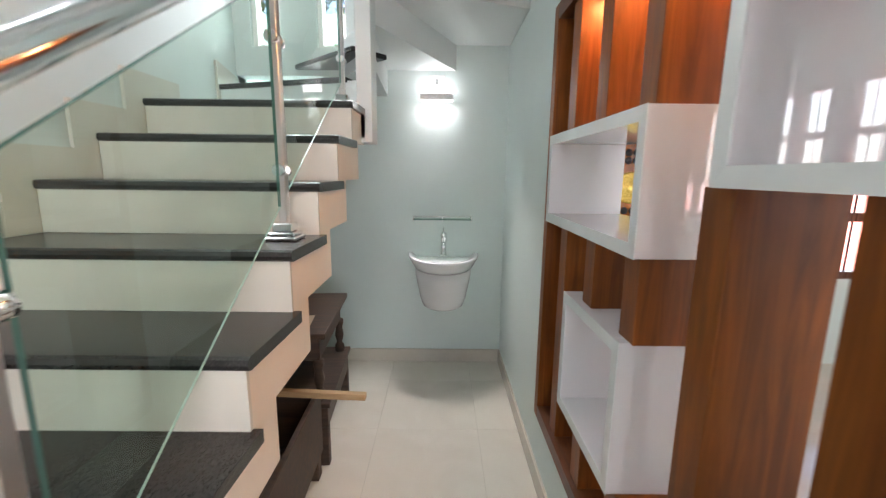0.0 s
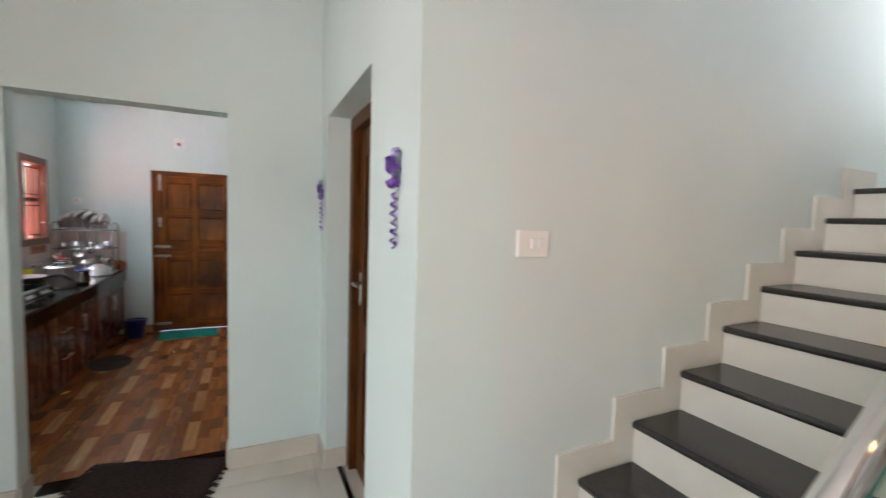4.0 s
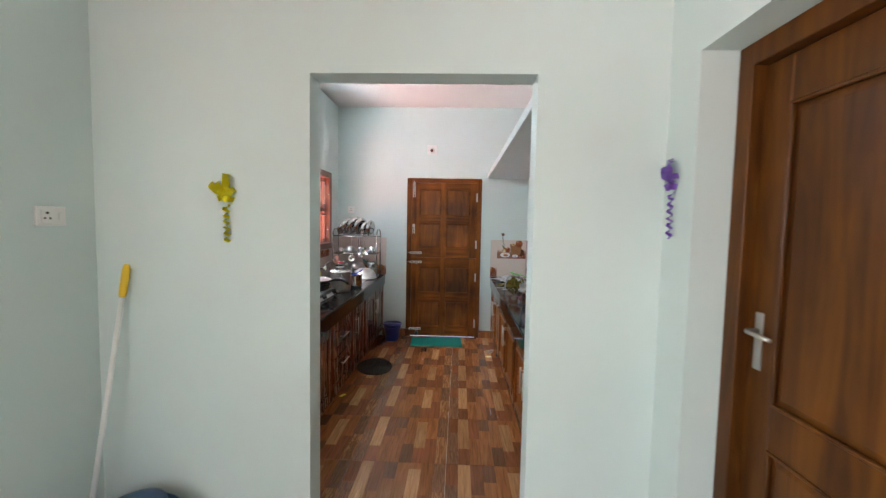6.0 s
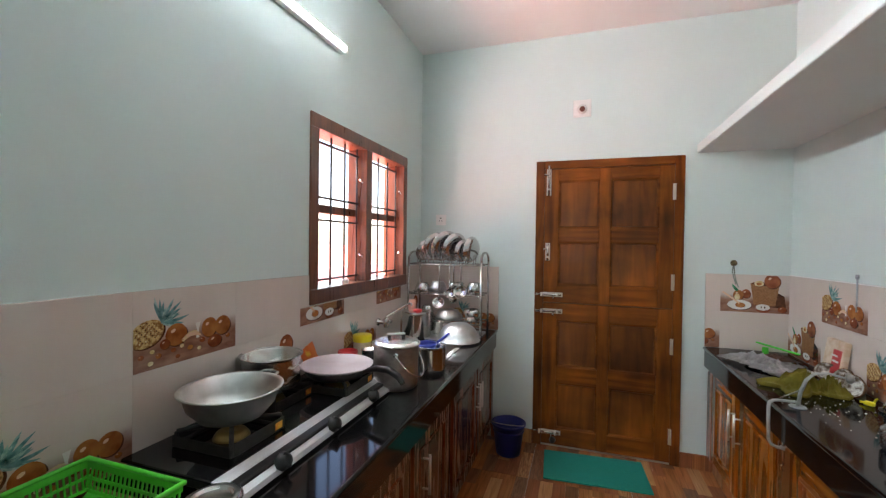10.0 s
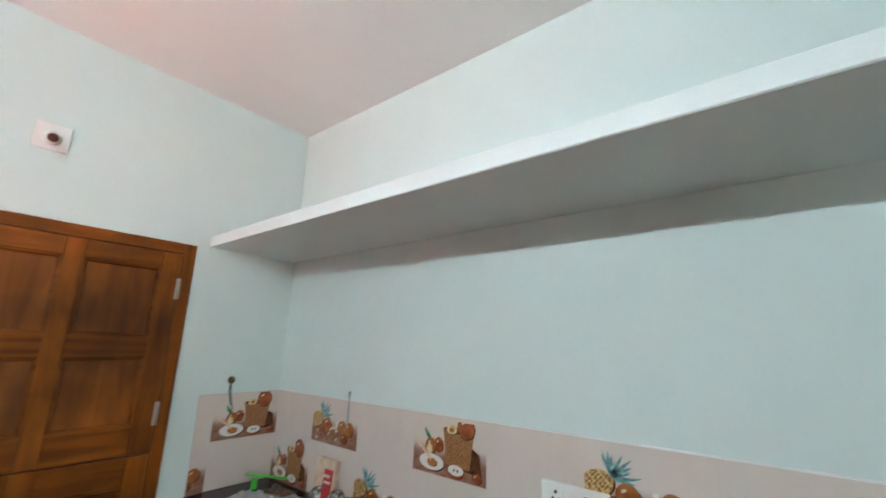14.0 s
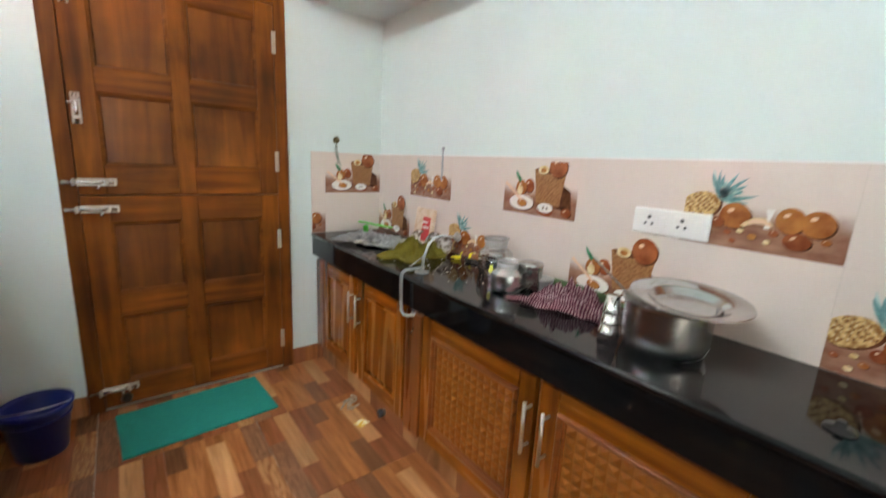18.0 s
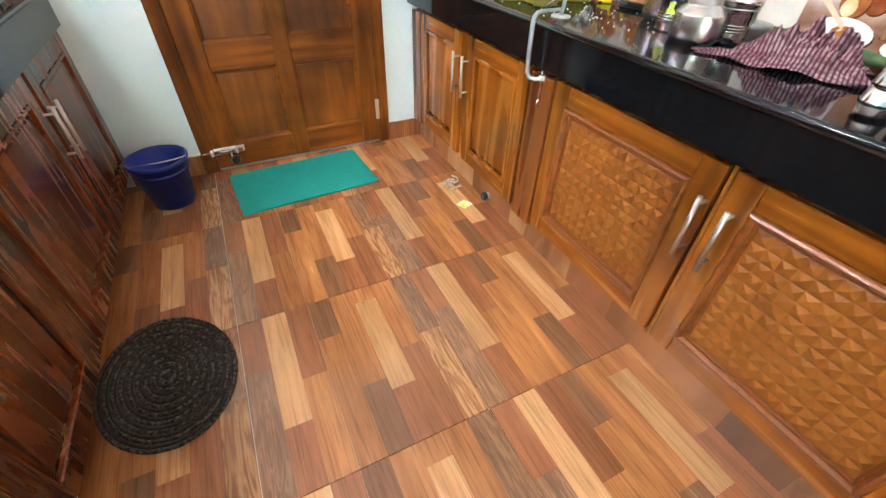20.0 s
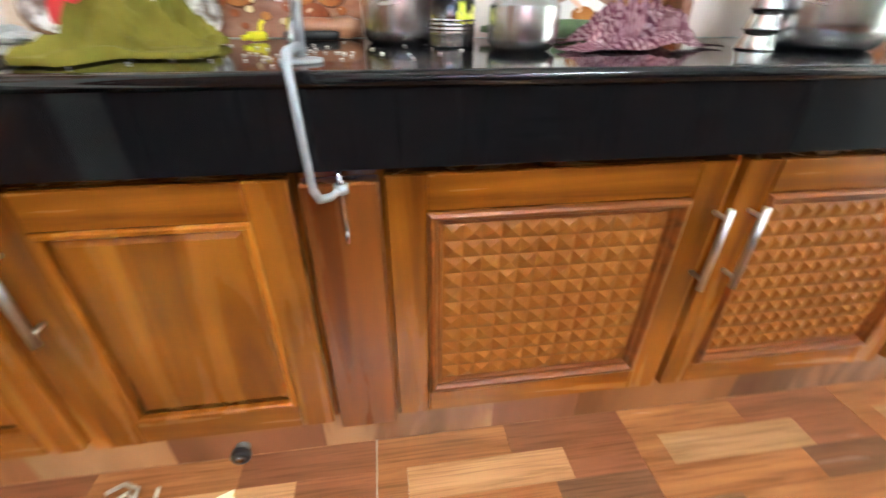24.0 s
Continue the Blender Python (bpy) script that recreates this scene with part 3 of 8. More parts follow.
for z in (0.18, 0.80):
    for leaf in (up, dn):
        bm = bm_new()
        add_tube(bm, [(0.866, -0.014, z - 0.055), (0.866, -0.014, z + 0.055)], 0.006, 10)
        add_box(bm, 0.85, 0.866, -0.0145, -0.011, z - 0.055, z + 0.055)
        part("hinge", bm, M_HANDLE, leaf, "steel butt hinge")
st = bm_new()
add_lathe(st, [(0, 0), (0.022, 0), (0.024, 0.006), (0.020, 0.024), (0.012, 0.040), (0, 0.042)], 16, m=pose(0.085, -0.014, 0.038, 90, 0, 0))
part("door_stop", st, M_BLACK, dn, "black rubber door stop")

# ---- backsplash tiles with printed fruit ----
M_TILE = grain(node_mat("pinkish_cream_wall_tile", (0.69, 0.59, 0.53), 0.09), (0.675, 0.575, 0.515), (0.70, 0.605, 0.545), (10, 10, 3), 4, 0.3, 0.7, 0.0, 0, (0.06, 0.13))
M_TABLE = grain(node_mat("printed_table_brown", (0.31, 0.145, 0.09), 0.10), (0.21, 0.085, 0.05), (0.42, 0.22, 0.15), (14, 14, 30), 5, 0.3, 0.7)
M_PINE = grain(node_mat("printed_pineapple", (0.50, 0.30, 0.10), 0.10), (0.30, 0.14, 0.045), (0.68, 0.46, 0.20), (90, 90, 90), 2, 0.4, 0.6)
M_CROWN = grain(node_mat("printed_pineapple_leaf", (0.13, 0.30, 0.30), 0.10), (0.05, 0.15, 0.16), (0.25, 0.46, 0.46), (60, 60, 60), 3, 0.3, 0.7)
M_FRUIT = grain(node_mat("printed_orange_fruit", (0.40, 0.13, 0.03), 0.10), (0.26, 0.065, 0.018), (0.56, 0.23, 0.065), (16, 16, 16), 3, 0.3, 0.7)
M_FRUIT_R = grain(node_mat("printed_russet_fruit", (0.30, 0.07, 0.022), 0.10), (0.17, 0.032, 0.013), (0.42, 0.13, 0.05), (18, 18, 18), 3, 0.3, 0.7)
M_MELON = grain(node_mat("printed_pale_fruit", (0.72, 0.55, 0.28), 0.10), (0.62, 0.42, 0.18), (0.80, 0.68, 0.42), (30, 30, 30), 3)
M_PLATE = node_mat("printed_white_plate", (0.78, 0.74, 0.70), 0.10)
M_BASKET = grain(node_mat("printed_basket", (0.40, 0.21, 0.09), 0.10), (0.24, 0.095, 0.035), (0.40, 0.19, 0.085), (160, 160, 160), 2, 0.35, 0.65)
M_LEAF_P = grain(node_mat("printed_leaf", (0.05, 0.24, 0.12), 0.10), (0.03, 0.15, 0.07), (0.09, 0.33, 0.19), (40, 40, 40), 3)
M_CROWN2 = grain(node_mat("printed_pale_leaf", (0.38, 0.56, 0.53), 0.10), (0.24, 0.42, 0.40), (0.52, 0.68, 0.64), (60, 60, 60), 3)
M_SHADE_P = grain(node_mat("printed_dark_brown", (0.10, 0.035, 0.015), 0.10), (0.065, 0.022, 0.010), (0.15, 0.055, 0.025), (30, 30, 30), 3)
M_GLINT_P = node_mat("printed_pale_glint", (0.78, 0.52, 0.36), 0.10)
M_WICKER = grain(node_mat("printed_pale_wicker", (0.48, 0.26, 0.12), 0.10), (0.30, 0.135, 0.055), (0.44, 0.225, 0.105), (120, 120, 120), 2)
PRINT = [M_TABLE, M_PINE, M_CROWN, M_FRUIT, M_FRUIT_R, M_MELON, M_PLATE, M_BASKET, M_LEAF_P, M_CROWN2, M_SHADE_P, M_GLINT_P, M_WICKER]


def fade_print(m):
    """The printed table top melts into the tile's ground colour at its far edge, unevenly."""
    n, l = m.node_tree.nodes, m.node_tree.links
    b = n["Principled BSDF"]
    co, sp = n.new("ShaderNodeTexCoord"), n.new("ShaderNodeSeparateXYZ")
    l.new(co.outputs["Object"], sp.inputs["Vector"])
    nz = n.new("ShaderNodeTexNoise")
    nz.inputs["Scale"].default_value = 22.0
    l.new(co.outputs["Object"], nz.inputs["Vector"])
    ad = n.new("ShaderNodeMath")
    ad.operation = "MULTIPLY_ADD"
    ad.inputs[1].default_value = 0.035
    l.new(nz.outputs["Fac"], ad.inputs[0])
    l.new(sp.outputs["Z"], ad.inputs[2])
    rg = n.new("ShaderNodeMapRange")
    rg.interpolation_type = "SMOOTHSTEP"
    rg.inputs["From Min"].default_value, rg.inputs["From Max"].default_value = 0.088, 0.148
    l.new(ad.outputs["Value"], rg.inputs["Value"])
    mx = n.new("ShaderNodeMix")
    mx.data_type = "RGBA"
    l.new(rg.outputs["Result"], mx.inputs["Factor"])
    l.new(b.inputs["Base Color"].links[0].from_socket, mx.inputs["A"])
    mx.inputs["B"].default_value = (0.69, 0.59, 0.53, 1)
    l.new(mx.outputs["Result"], b.inputs["Base Color"])


fade_print(M_TABLE)


def flat_poly(bm, pts, layer, mat_index):
    """A printed shape on the tile's face, in (across, up), lying a hair above the one below."""
    f = bm.faces.new([bm.verts.new((u, -0.0006 - 0.00025 * layer, w)) for u, w in pts])
    f.material_index = mat_index


def blob(u, w, ru, rw, n=20, tilt=0.0):
    ct, s_ = math.cos(tilt), math.sin(tilt)
    return [(u + ru * math.cos(2 * math.pi * i / n) * ct - rw * math.sin(2 * math.pi * i / n) * s_, w + ru * math.cos(2 * math.pi * i / n) * s_ + rw * math.sin(2 * math.pi * i / n) * ct) for i in range(n)]


def fruit(bm, u, w, ru, rw, layer, mat, tilt=0.0, glint=True):
    """A printed fruit: dark underside, body, and a pale glint."""
    flat_poly(bm, blob(u + ru * 0.10, w - rw * 0.12, ru * 1.02, rw, 22, tilt), layer, 10)
    flat_poly(bm, blob(u, w, ru, rw, 24, tilt), layer + 1, mat)
    if glint:
        flat_poly(bm, blob(u - ru * 0.30, w + rw * 0.38, ru * 0.24, rw * 0.15, 12, 0.5), layer + 2, 11)


def leaf_blade(bm, base, angle, length, width, bend, layer, mat):
    """A curved pointed printed leaf."""
    left, right = [], []
    for i in range(5):
        t = i / 4
        a = angle + bend * t
        p = Vector((base[0] + length * t * math.cos(angle + bend * t * 0.5), base[1] + length * t * math.sin(angle + bend * t * 0.5)))
        q = Vector((-math.sin(a), math.cos(a))) * width * (1 - t) ** 0.7 * (0.65 + 0.7 * t)
        left.append(p + q)
        right.append(p - q)
    flat_poly(bm, [tuple(p) for p in left] + [tuple(p) for p in right[-2::-1]], layer, mat)


def print_pine(w, cut):
    bm = bm_new()
    flat_poly(bm, [(0, 0), (w, 0), (w, 0.150), (0, 0.150)], 0, 0)
    flat_poly(bm, blob(0.045, 0.108, 0.058, 0.040, 24, 0.35), 1, 10)
    flat_poly(bm, blob(0.040, 0.112, 0.056, 0.040, 24, 0.35), 2, 1)
    for i in range(11):
        for j in range(8):
            u, q = -0.010 + i * 0.0095 + j * 0.002, 0.078 + j * 0.0095 + i * 0.0025
            if ((u - 0.040) / 0.052) ** 2 + ((q - 0.112) / 0.036) ** 2 < 0.85:
                flat_poly(bm, [(u - 0.0028, q), (u, q - 0.0028), (u + 0.0028, q), (u, q + 0.0032)], 3, 5 if (i + j) % 2 else 10)
    for ring, (n, L) in enumerate(((10, 0.092), (9, 0.074), (7, 0.052))):
        for i in range(n):
            a = radians(118 - i * 150 / (n - 1) + 8 * math.sin(i * 2.3 + ring))
            leaf_blade(bm, (0.092, 0.138 + 0.004 * ring), a, L * (0.82 + 0.18 * math.sin(i * 1.9 + 1)), 0.0085, 0.35 if i > n / 2 else -0.30, 4 + ring, 9 if (i + ring) % 3 == 0 else 2)
    fruit(bm, 0.136, 0.093, 0.038, 0.036, 8, 3)
    for k in range(4):
        leaf_blade(bm, (0.158 + 0.004 * k, 0.066 + 0.004 * k), 0.95 - 0.18 * k, 0.064, 0.009, -1.1, 9 + k, 5 if k % 2 == 0 else 11)
    fruit(bm, 0.262, 0.094, 0.032, 0.034, 8, 3)
    fruit(bm, 0.318, 0.092, 0.034, 0.034, 11, 3)
    flat_poly(bm, [(0.206, 0.118), (0.226, 0.120), (0.219, 0.092), (0.221, 0.066), (0.208, 0.066), (0.212, 0.092)], 9, 6)
    fruit(bm, 0.096, 0.070, 0.017, 0.016, 12, 4)
    fruit(bm, 0.283, 0.042, 0.030, 0.022, 14, 4)
    for k, (u, q, r) in enumerate(((0.02, 0.045, 0.009), (0.055, 0.055, 0.008), (0.075, 0.038, 0.010), (0.125, 0.045, 0.009), (0.155, 0.052, 0.008), (0.185, 0.040, 0.010), (0.232, 0.056, 0.011), (0.220, 0.030, 0.008), (0.340, 0.050, 0.010), (0.14, 0.022, 0.008), (0.05, 0.020, 0.009))):
        fruit(bm, u, q, r, r * 0.8, 12, (4, 5, 3)[k % 3], 0.0, k % 2 == 0)
    return trim_print(bm, w, cut)


def print_basket(w, cut):
    bm = bm_new()
    flat_poly(bm, [(0, 0), (w, 0), (w, 0.150), (0, 0.150)], 0, 0)
    flat_poly(bm, [(0.180, 0.050), (0.360, 0.030), (0.350, 0.110), (0.300, 0.140)], 1, 10)
    fruit(bm, 0.143, 0.120, 0.025, 0.029, 2, 4)
    fruit(bm, 0.100, 0.110, 0.030, 0.032, 5, 3)
    flat_poly(bm, blob(0.094, 0.098, 0.016, 0.020), 8, 5)
    leaf_blade(bm, (0.096, 0.138), 2.45, 0.055, 0.013, -0.5, 9, 8)
    flat_poly(bm, [(0.186, 0.050), (0.302, 0.046), (0.322, 0.176), (0.166, 0.186)], 5, 7)
    for i in range(16):
        t = (i + 0.5) / 16
        for j in range(14):
            q = j / 14
            x0 = (0.186 + (0.302 - 0.186) * t) * (1 - q) + (0.166 + (0.322 - 0.166) * t) * q
            z0 = 0.050 + 0.134 * q - 0.004 * t
            if (i + j) % 2 == 0:
                flat_poly(bm, [(x0 - 0.0036, z0 + 0.001), (x0 + 0.0036, z0 + 0.001), (x0 + 0.0036, z0 + 0.0075), (x0 - 0.0036, z0 + 0.0075)], 6, 12)
    flat_poly(bm, blob(0.244, 0.182, 0.080, 0.016, 24, -0.05), 7, 12)
    flat_poly(bm, blob(0.244, 0.184, 0.072, 0.011, 24, -0.05), 8, 10)
    fruit(bm, 0.212, 0.188, 0.026, 0.018, 9, 5, 0.0, False)
    flat_poly(bm, blob(0.212, 0.186, 0.014, 0.009), 12, 3)
    fruit(bm, 0.283, 0.205, 0.043, 0.044, 9, 4)
    flat_poly(bm, blob(0.108, 0.043, 0.069, 0.033, 26), 10, 10)
    flat_poly(bm, blob(0.106, 0.047, 0.067, 0.032, 26), 11, 6)
    flat_poly(bm, blob(0.106, 0.046, 0.052, 0.023, 24), 12, 5 if cut[1] < 0.2 else 6)
    fruit(bm, 0.110, 0.046, 0.027, 0.016, 13, 3)
    flat_poly(bm, [(0.006, 0.124), (0.015, 0.132), (0.108, 0.062), (0.102, 0.054)], 16, 11)
    flat_poly(bm, blob(0.236, 0.026, 0.040, 0.026), 10, 4)
    flat_poly(bm, blob(0.235, 0.036, 0.039, 0.020), 11, 6)
    for sx in (-0.008, 0.010):
        flat_poly(bm, blob(0.235 + sx, 0.036, 0.004, 0.007, 10), 12, 10)
    fruit(bm, 0.338, 0.026, 0.024, 0.018, 10, 4)
    return trim_print(bm, w, cut)


def trim_print(bm, w, cut):
    """Cuts the print off at the tile's edges: cut is (u0, u1, z0, z1) in the tile."""
    for co, no in (((cut[0], 0, 0), (-1, 0, 0)), ((cut[1], 0, 0), (1, 0, 0)), ((0, 0, cut[2]), (0, 0, -1)), ((0, 0, cut[3]), (0, 0, 1))):
        bmesh.ops.bisect_plane(bm, geom=bm.verts[:] + bm.edges[:] + bm.faces[:], plane_co=co, plane_no=no, clear_outer=True)
    return bm


TW, TZ0, TZ1, TZ2 = 0.3825, 0.835, 1.100, 1.325
PRINTS = {"pine": print_pine, "basket": print_basket}


def tile_wall(name, label, m, tiles, away):
    """Wall tiles laid from the pose m along its x axis (front faces -y): (u0, u1, z0, z1, print, print width cut)."""
    holder = new(name)
    holder.matrix_world = m
    tagged(holder, label, "wall tiles", kind="structure")
    for u0, u1, z0, z1, kind_of, cut in tiles:
        b = add_box(bm_new(), u0 + 0.00012, u1 - 0.00012, -0.008, 0.0, z0 + 0.00012, z1 - 0.00012, 0.0002)
        for v in b.verts:
            if away and v.co.z > TZ2 - 0.01:
                v.co.z += 0.009 * away(v.co.x)
        tl = part("tile", b, M_TILE, holder)
        if kind_of:
            w = TW - 0.002
            c = cut or (0, w, 0, 0.4)
            pb = PRINTS[kind_of](w, c)
            p = part("print", pb, PRINT, tl, "printed fruit picture on the tile")
            p.location = (u0 + 0.001 - c[0], -0.0080, z0 + 0.001)
    return holder


def tile_row(u_from, n):
    out = []
    for i in range(n):
        u0 = u_from + i * TW
        top = ("", "pine", "", "basket")[i % 4]
        low = ("basket", "", "pine", "")[i % 4]
        out += [(u0, u0 + TW, TZ1, TZ2, top, (0, TW, 0, TZ2 - TZ1 - 0.003)), (u0, u0 + TW, TZ0, TZ1, low, (0, TW, 0, TZ1 - TZ0 - 0.003))]
    return out


# right wall, seen from inside: u runs from the far corner towards the opening
tile_wall("wall_tiles_east", "pinkish cream wall tiles with printed fruit pictures", pose(XR, YF, 0, 0, 0, -90), tile_row(0.0, 9), lambda u: u)
# left wall: u runs towards the far corner
left = []
y0 = 2.535
for i in range(9):
    yy = y0 + i * TW
    top = {3: "pine", 5: "basket", 7: "pine", 1: "basket"}.get(i, "")
    low = {2: "pine", 4: "basket", 6: "pine", 8: "basket"}.get(i, "")
    under = yy + TW > 4.53 and yy < 5.68
    zt = 1.186 if under else TZ2
    if yy < 4.52 < yy + TW:
        left.append((yy, 4.516, 1.1865, TZ2, "", None))
        left.append((yy, yy + TW, TZ1, 1.186, top, (0, TW, 0, 0.083)))
    elif yy < 5.69 < yy + TW:
        left.append((yy, 5.69, TZ1, 1.186, "", None))
        left.append((5.69, min(yy + TW, YF - 0.009), TZ1, TZ2, "", None))
    else:
        left.append((yy, min(yy + TW, YF - 0.009), TZ1, zt, top, (0, TW, 0, zt - TZ1 - 0.003)))
    left.append((yy, min(yy + TW, YF - 0.009), TZ0, TZ1, low, (0, min(TW, YF - 0.009 - yy), 0, TZ1 - TZ0 - 0.003)))
tile_wall("wall_tiles_west", "pinkish cream wall tiles with printed fruit pictures", pose(XL, 0, 0, 0, 0, 90), left, lambda u: YF - u)
far_r = [(1.205, XR - 0.009, TZ1 - 0.02, TZ2, "basket", (0, TW - 0.002, 0, TZ2 - TZ1 + 0.015)), (1.205, XR - 0.009, TZ0, TZ1 - 0.02, "", None),
         (1.120, 1.205, TZ1 - 0.02, TZ2, "", None), (1.120, 1.205, TZ0, TZ1 - 0.02, "pine", (0.295, 0.379, 0, 0.25))]
tile_wall("wall_tiles_north_right", "pinkish cream wall tiles with printed fruit pictures", pose(0, YF, 0, 0, 0, 0), far_r, None)
far_l = [(XL + 0.009, -0.655, TZ1 - 0.02, TZ2, "", None), (XL + 0.009, -0.655, TZ0, TZ1 - 0.02, "", None), (-0.655, -0.275, TZ1 - 0.02, TZ2, "", None), (-0.655, -0.275, TZ0, TZ1 - 0.02, "pine", (0, TW, 0, 0.25))]
tile_wall("wall_tiles_north_left", "pinkish cream wall tiles with printed fruit pictures", pose(0, YF, 0, 0, 0, 0), far_l, None)
# pale strip drawn for the highlight on the tiles' lit top edge
solid("tile_top_glint", sloped(add_box(bm_new(), XR - 0.010, XR, 2.55, YF - 0.001, TZ2 + 0.0006, TZ2 + 0.006, 0.001), 0.009), M_CEIL, "thin pale strip standing for the gleam along the tile tops", "grout", kind="structure")


# ---- worktops ----
def worktop(name, outline_x, y0_, y1_, front, label, hole=None):
    """Granite slab with a rounded front and a deep fascia."""
    o = thing(name, label, "worktop", kind="structure")
    x0, x1 = outline_x
    if hole:
        a0, a1, b0, b1 = hole
        bm = bm_new()
        for bx in ((x0, x1, y0_, b0), (x0, x1, b1, y1_), (x0, a0, b0, b1), (a1, x1, b0, b1)):
            add_box(bm, bx[0], bx[1], bx[2], bx[3], ZK - 0.02, ZK)
        part("slab", bm, M_GRANITE, o)
    else:
        part("slab", add_box(bm_new(), x0, x1, y0_, y1_, ZK - 0.02, ZK), M_GRANITE, o)
    s = 1 if front > (x0 + x1) / 2 else -1
    edge = bm_new()
    add_tube(edge, [(front - s * 0.004, y0_, ZK - 0.011), (front - s * 0.004, y1_, ZK - 0.011)], 0.0112, 14)
    part("rounded_edge", edge, M_GRANITE, o)
    part("fascia", add_box(bm_new(), front - s * 0.024, front - s * 0.002, y0_, y1_, 0.7015, ZK - 0.015, 0.002), M_GRANITE, o)
    return o


worktop("worktop_right", (XCR + 0.004, XR), 2.50, YF, XCR, "polished black granite worktop with a deep fascia")
worktop("worktop_left", (XL, XCL - 0.004), 2.50, YF, XCL, "polished black granite worktop with a deep fascia", (-0.80, -0.40, 5.02, 5.44))


# ---- base cabinets ----
def bar_handle(parent, u, z, length, upright=True):
    """Satin bar on two posts, on a front that faces -y."""
    bm = bm_new()
    d = Vector((0, 0, 1)) if upright else Vector((1, 0, 0))
    c = Vector((u, -0.042, z))
    add_tube(bm, [c - d * length / 2, c + d * length / 2], 0.0062, 10)
    for k in (-0.38, 0.38):
        q = c + d * length * k
        add_tube(bm, [q, q + Vector((0, 0.032, 0))], 0.0045, 8)
    return part("handle", bm, M_HANDLE, parent, "satin nickel bar handle")


BLOCKS = {}


def weave_panel(parent, u0, u1, z0, z1):
    """Carved panel of small raised squares in two halves, block by block."""
    nu, nz = 12, 11
    du, dz = (u1 - u0) / nu, (z1 - z0) / nz
    base = part("carved_panel", add_box(bm_new(), u0, u1, -0.0015, 0.001, z0, z1), M_CARVE, parent, "carved panel of raised squares")
    for kind_of in range(3):
        key = (round(du, 4), round(dz, 4), kind_of)
        if key not in BLOCKS:
            bm = bm_new()
            k, w = ((0.5, 0.5), (0.42, 0.6), (0.58, 0.55))[kind_of]
            top = bm.verts.new((du * k, -0.0062, dz * w))
            q = [bm.verts.new(p) for p in ((0.0006, 0, 0.0006), (du - 0.0006, 0, 0.0006), (du - 0.0006, 0, dz - 0.0006), (0.0006, 0, dz - 0.0006))]
            for t in range(4):
                bm.faces.new((q[t], q[(t + 1) % 4], top))
            BLOCKS[key] = mesh_of("carved_block", bm, M_CARVE)
    for i in range(nu):
        for j in range(nz):
            o = new("carved_block", BLOCKS[(round(du, 4), round(dz, 4), (i * 5 + j * 7) % 3)])
            o.location = (u0 + i * du, -0.0016, z0 + j * dz)
            o.parent = base
    return base


def cab_front(parent, w, z0, z1, woven, m_f, m_r, m_p, stile=0.065):
    h = z1 - z0
    if woven:
        leaf = part("door", add_box(bm_new(), 0, w, 0.0, 0.02, 0, h, 0.002), m_p, parent)
        for a, b in ((0, stile), (w - stile, w)):
            part("stile", add_box(bm_new(), a, b, -0.010, 0.002, 0, h, 0.003), m_f, leaf)
        for a, b in ((0, stile), (h - stile, h)):
            part("rail", add_box(bm_new(), stile, w - stile, -0.0095, 0.002, a, b, 0.003), m_r, leaf)
        # bead round the sunk field: a quarter round, a groove and a thin fillet
        bm = bm_new()
        prof = [(0.0, -0.0095), (0.002, -0.0165), (0.007, -0.0195), (0.012, -0.0180), (0.0155, -0.0125), (0.017, -0.0075), (0.020, -0.0085), (0.0235, -0.0070), (0.026, 0.0)]
        rings = []
        for o, y in prof:
            q = stile + o
            rings.append([bm.verts.new(p) for p in ((q, y, q), (w - q, y, q), (w - q, y, h - q), (q, y, h - q))])
        for ra, rb in zip(rings, rings[1:]):
            for i in range(4):
                bm.faces.new((ra[i], ra[(i + 1) % 4], rb[(i + 1) % 4], rb[i]))
        part("moulding", bm, M_BEAD, leaf, "rounded red-brown bead")
        weave_panel(leaf, stile + 0.028, w - stile - 0.028, stile + 0.028, h - stile - 0.028)
    else:
        leaf = panel_door(parent, "door", "x", w, h, [(stile, h - stile)], [(stile, w - stile)], 0, 0, 0.02, 0.022, m_f, m_r, m_p)
    return leaf


def cabinet(name, label, m, w, depth, doors, mats, plinth=0.115):
    """Base cabinet with its front facing -y at y = 0, u from 0 to w. doors: (u0, u1, z0, z1, woven, handle u or None, upright)."""
    o = new(name)
    o.matrix_world = m
    tagged(o, label, "cabinet", "base cabinets")
    m_f, m_r, m_p = mats
    part("body", add_box(bm_new(), 0.001, w - 0.001, 0.022, depth, plinth, 0.70, 0.002), m_p, o)
    part("plinth", add_box(bm_new(), 0.001, w - 0.001, 0.045, depth, 0.0, plinth - 0.002), m_p, o)
    us = [0.001]
    for d in doors:
        us += [d[0], d[1]]
    us.append(w - 0.001)
    for i in range(0, len(us), 2):
        if us[i + 1] - us[i] > 0.012:
            wide = us[i + 1] - us[i] > 0.09
            part("face_stile", add_box(bm_new(), us[i] + (0.006 if wide else 0.002), us[i + 1] - (0.006 if wide else 0.002), -0.013 if wide else 0.002, 0.022, plinth, 0.676 if wide else 0.70, 0.003), M_FILLER if wide else m_f, o)
    for u0, u1, z0, z1, woven, hu, upr in doors:
        lf = cab_front(o, u1 - u0 - 0.004, z0, z1, woven, m_f, m_r, m_p)
        lf.location = (u0 + 0.002, 0.0, z0)
        if hu is not None:
            bar_handle(lf, hu - u0, ((z0 + z1) / 2 + 0.115 if upr else (z0 + z1) / 2) - z0, 0.17 if upr else 0.19, upr)
    return o


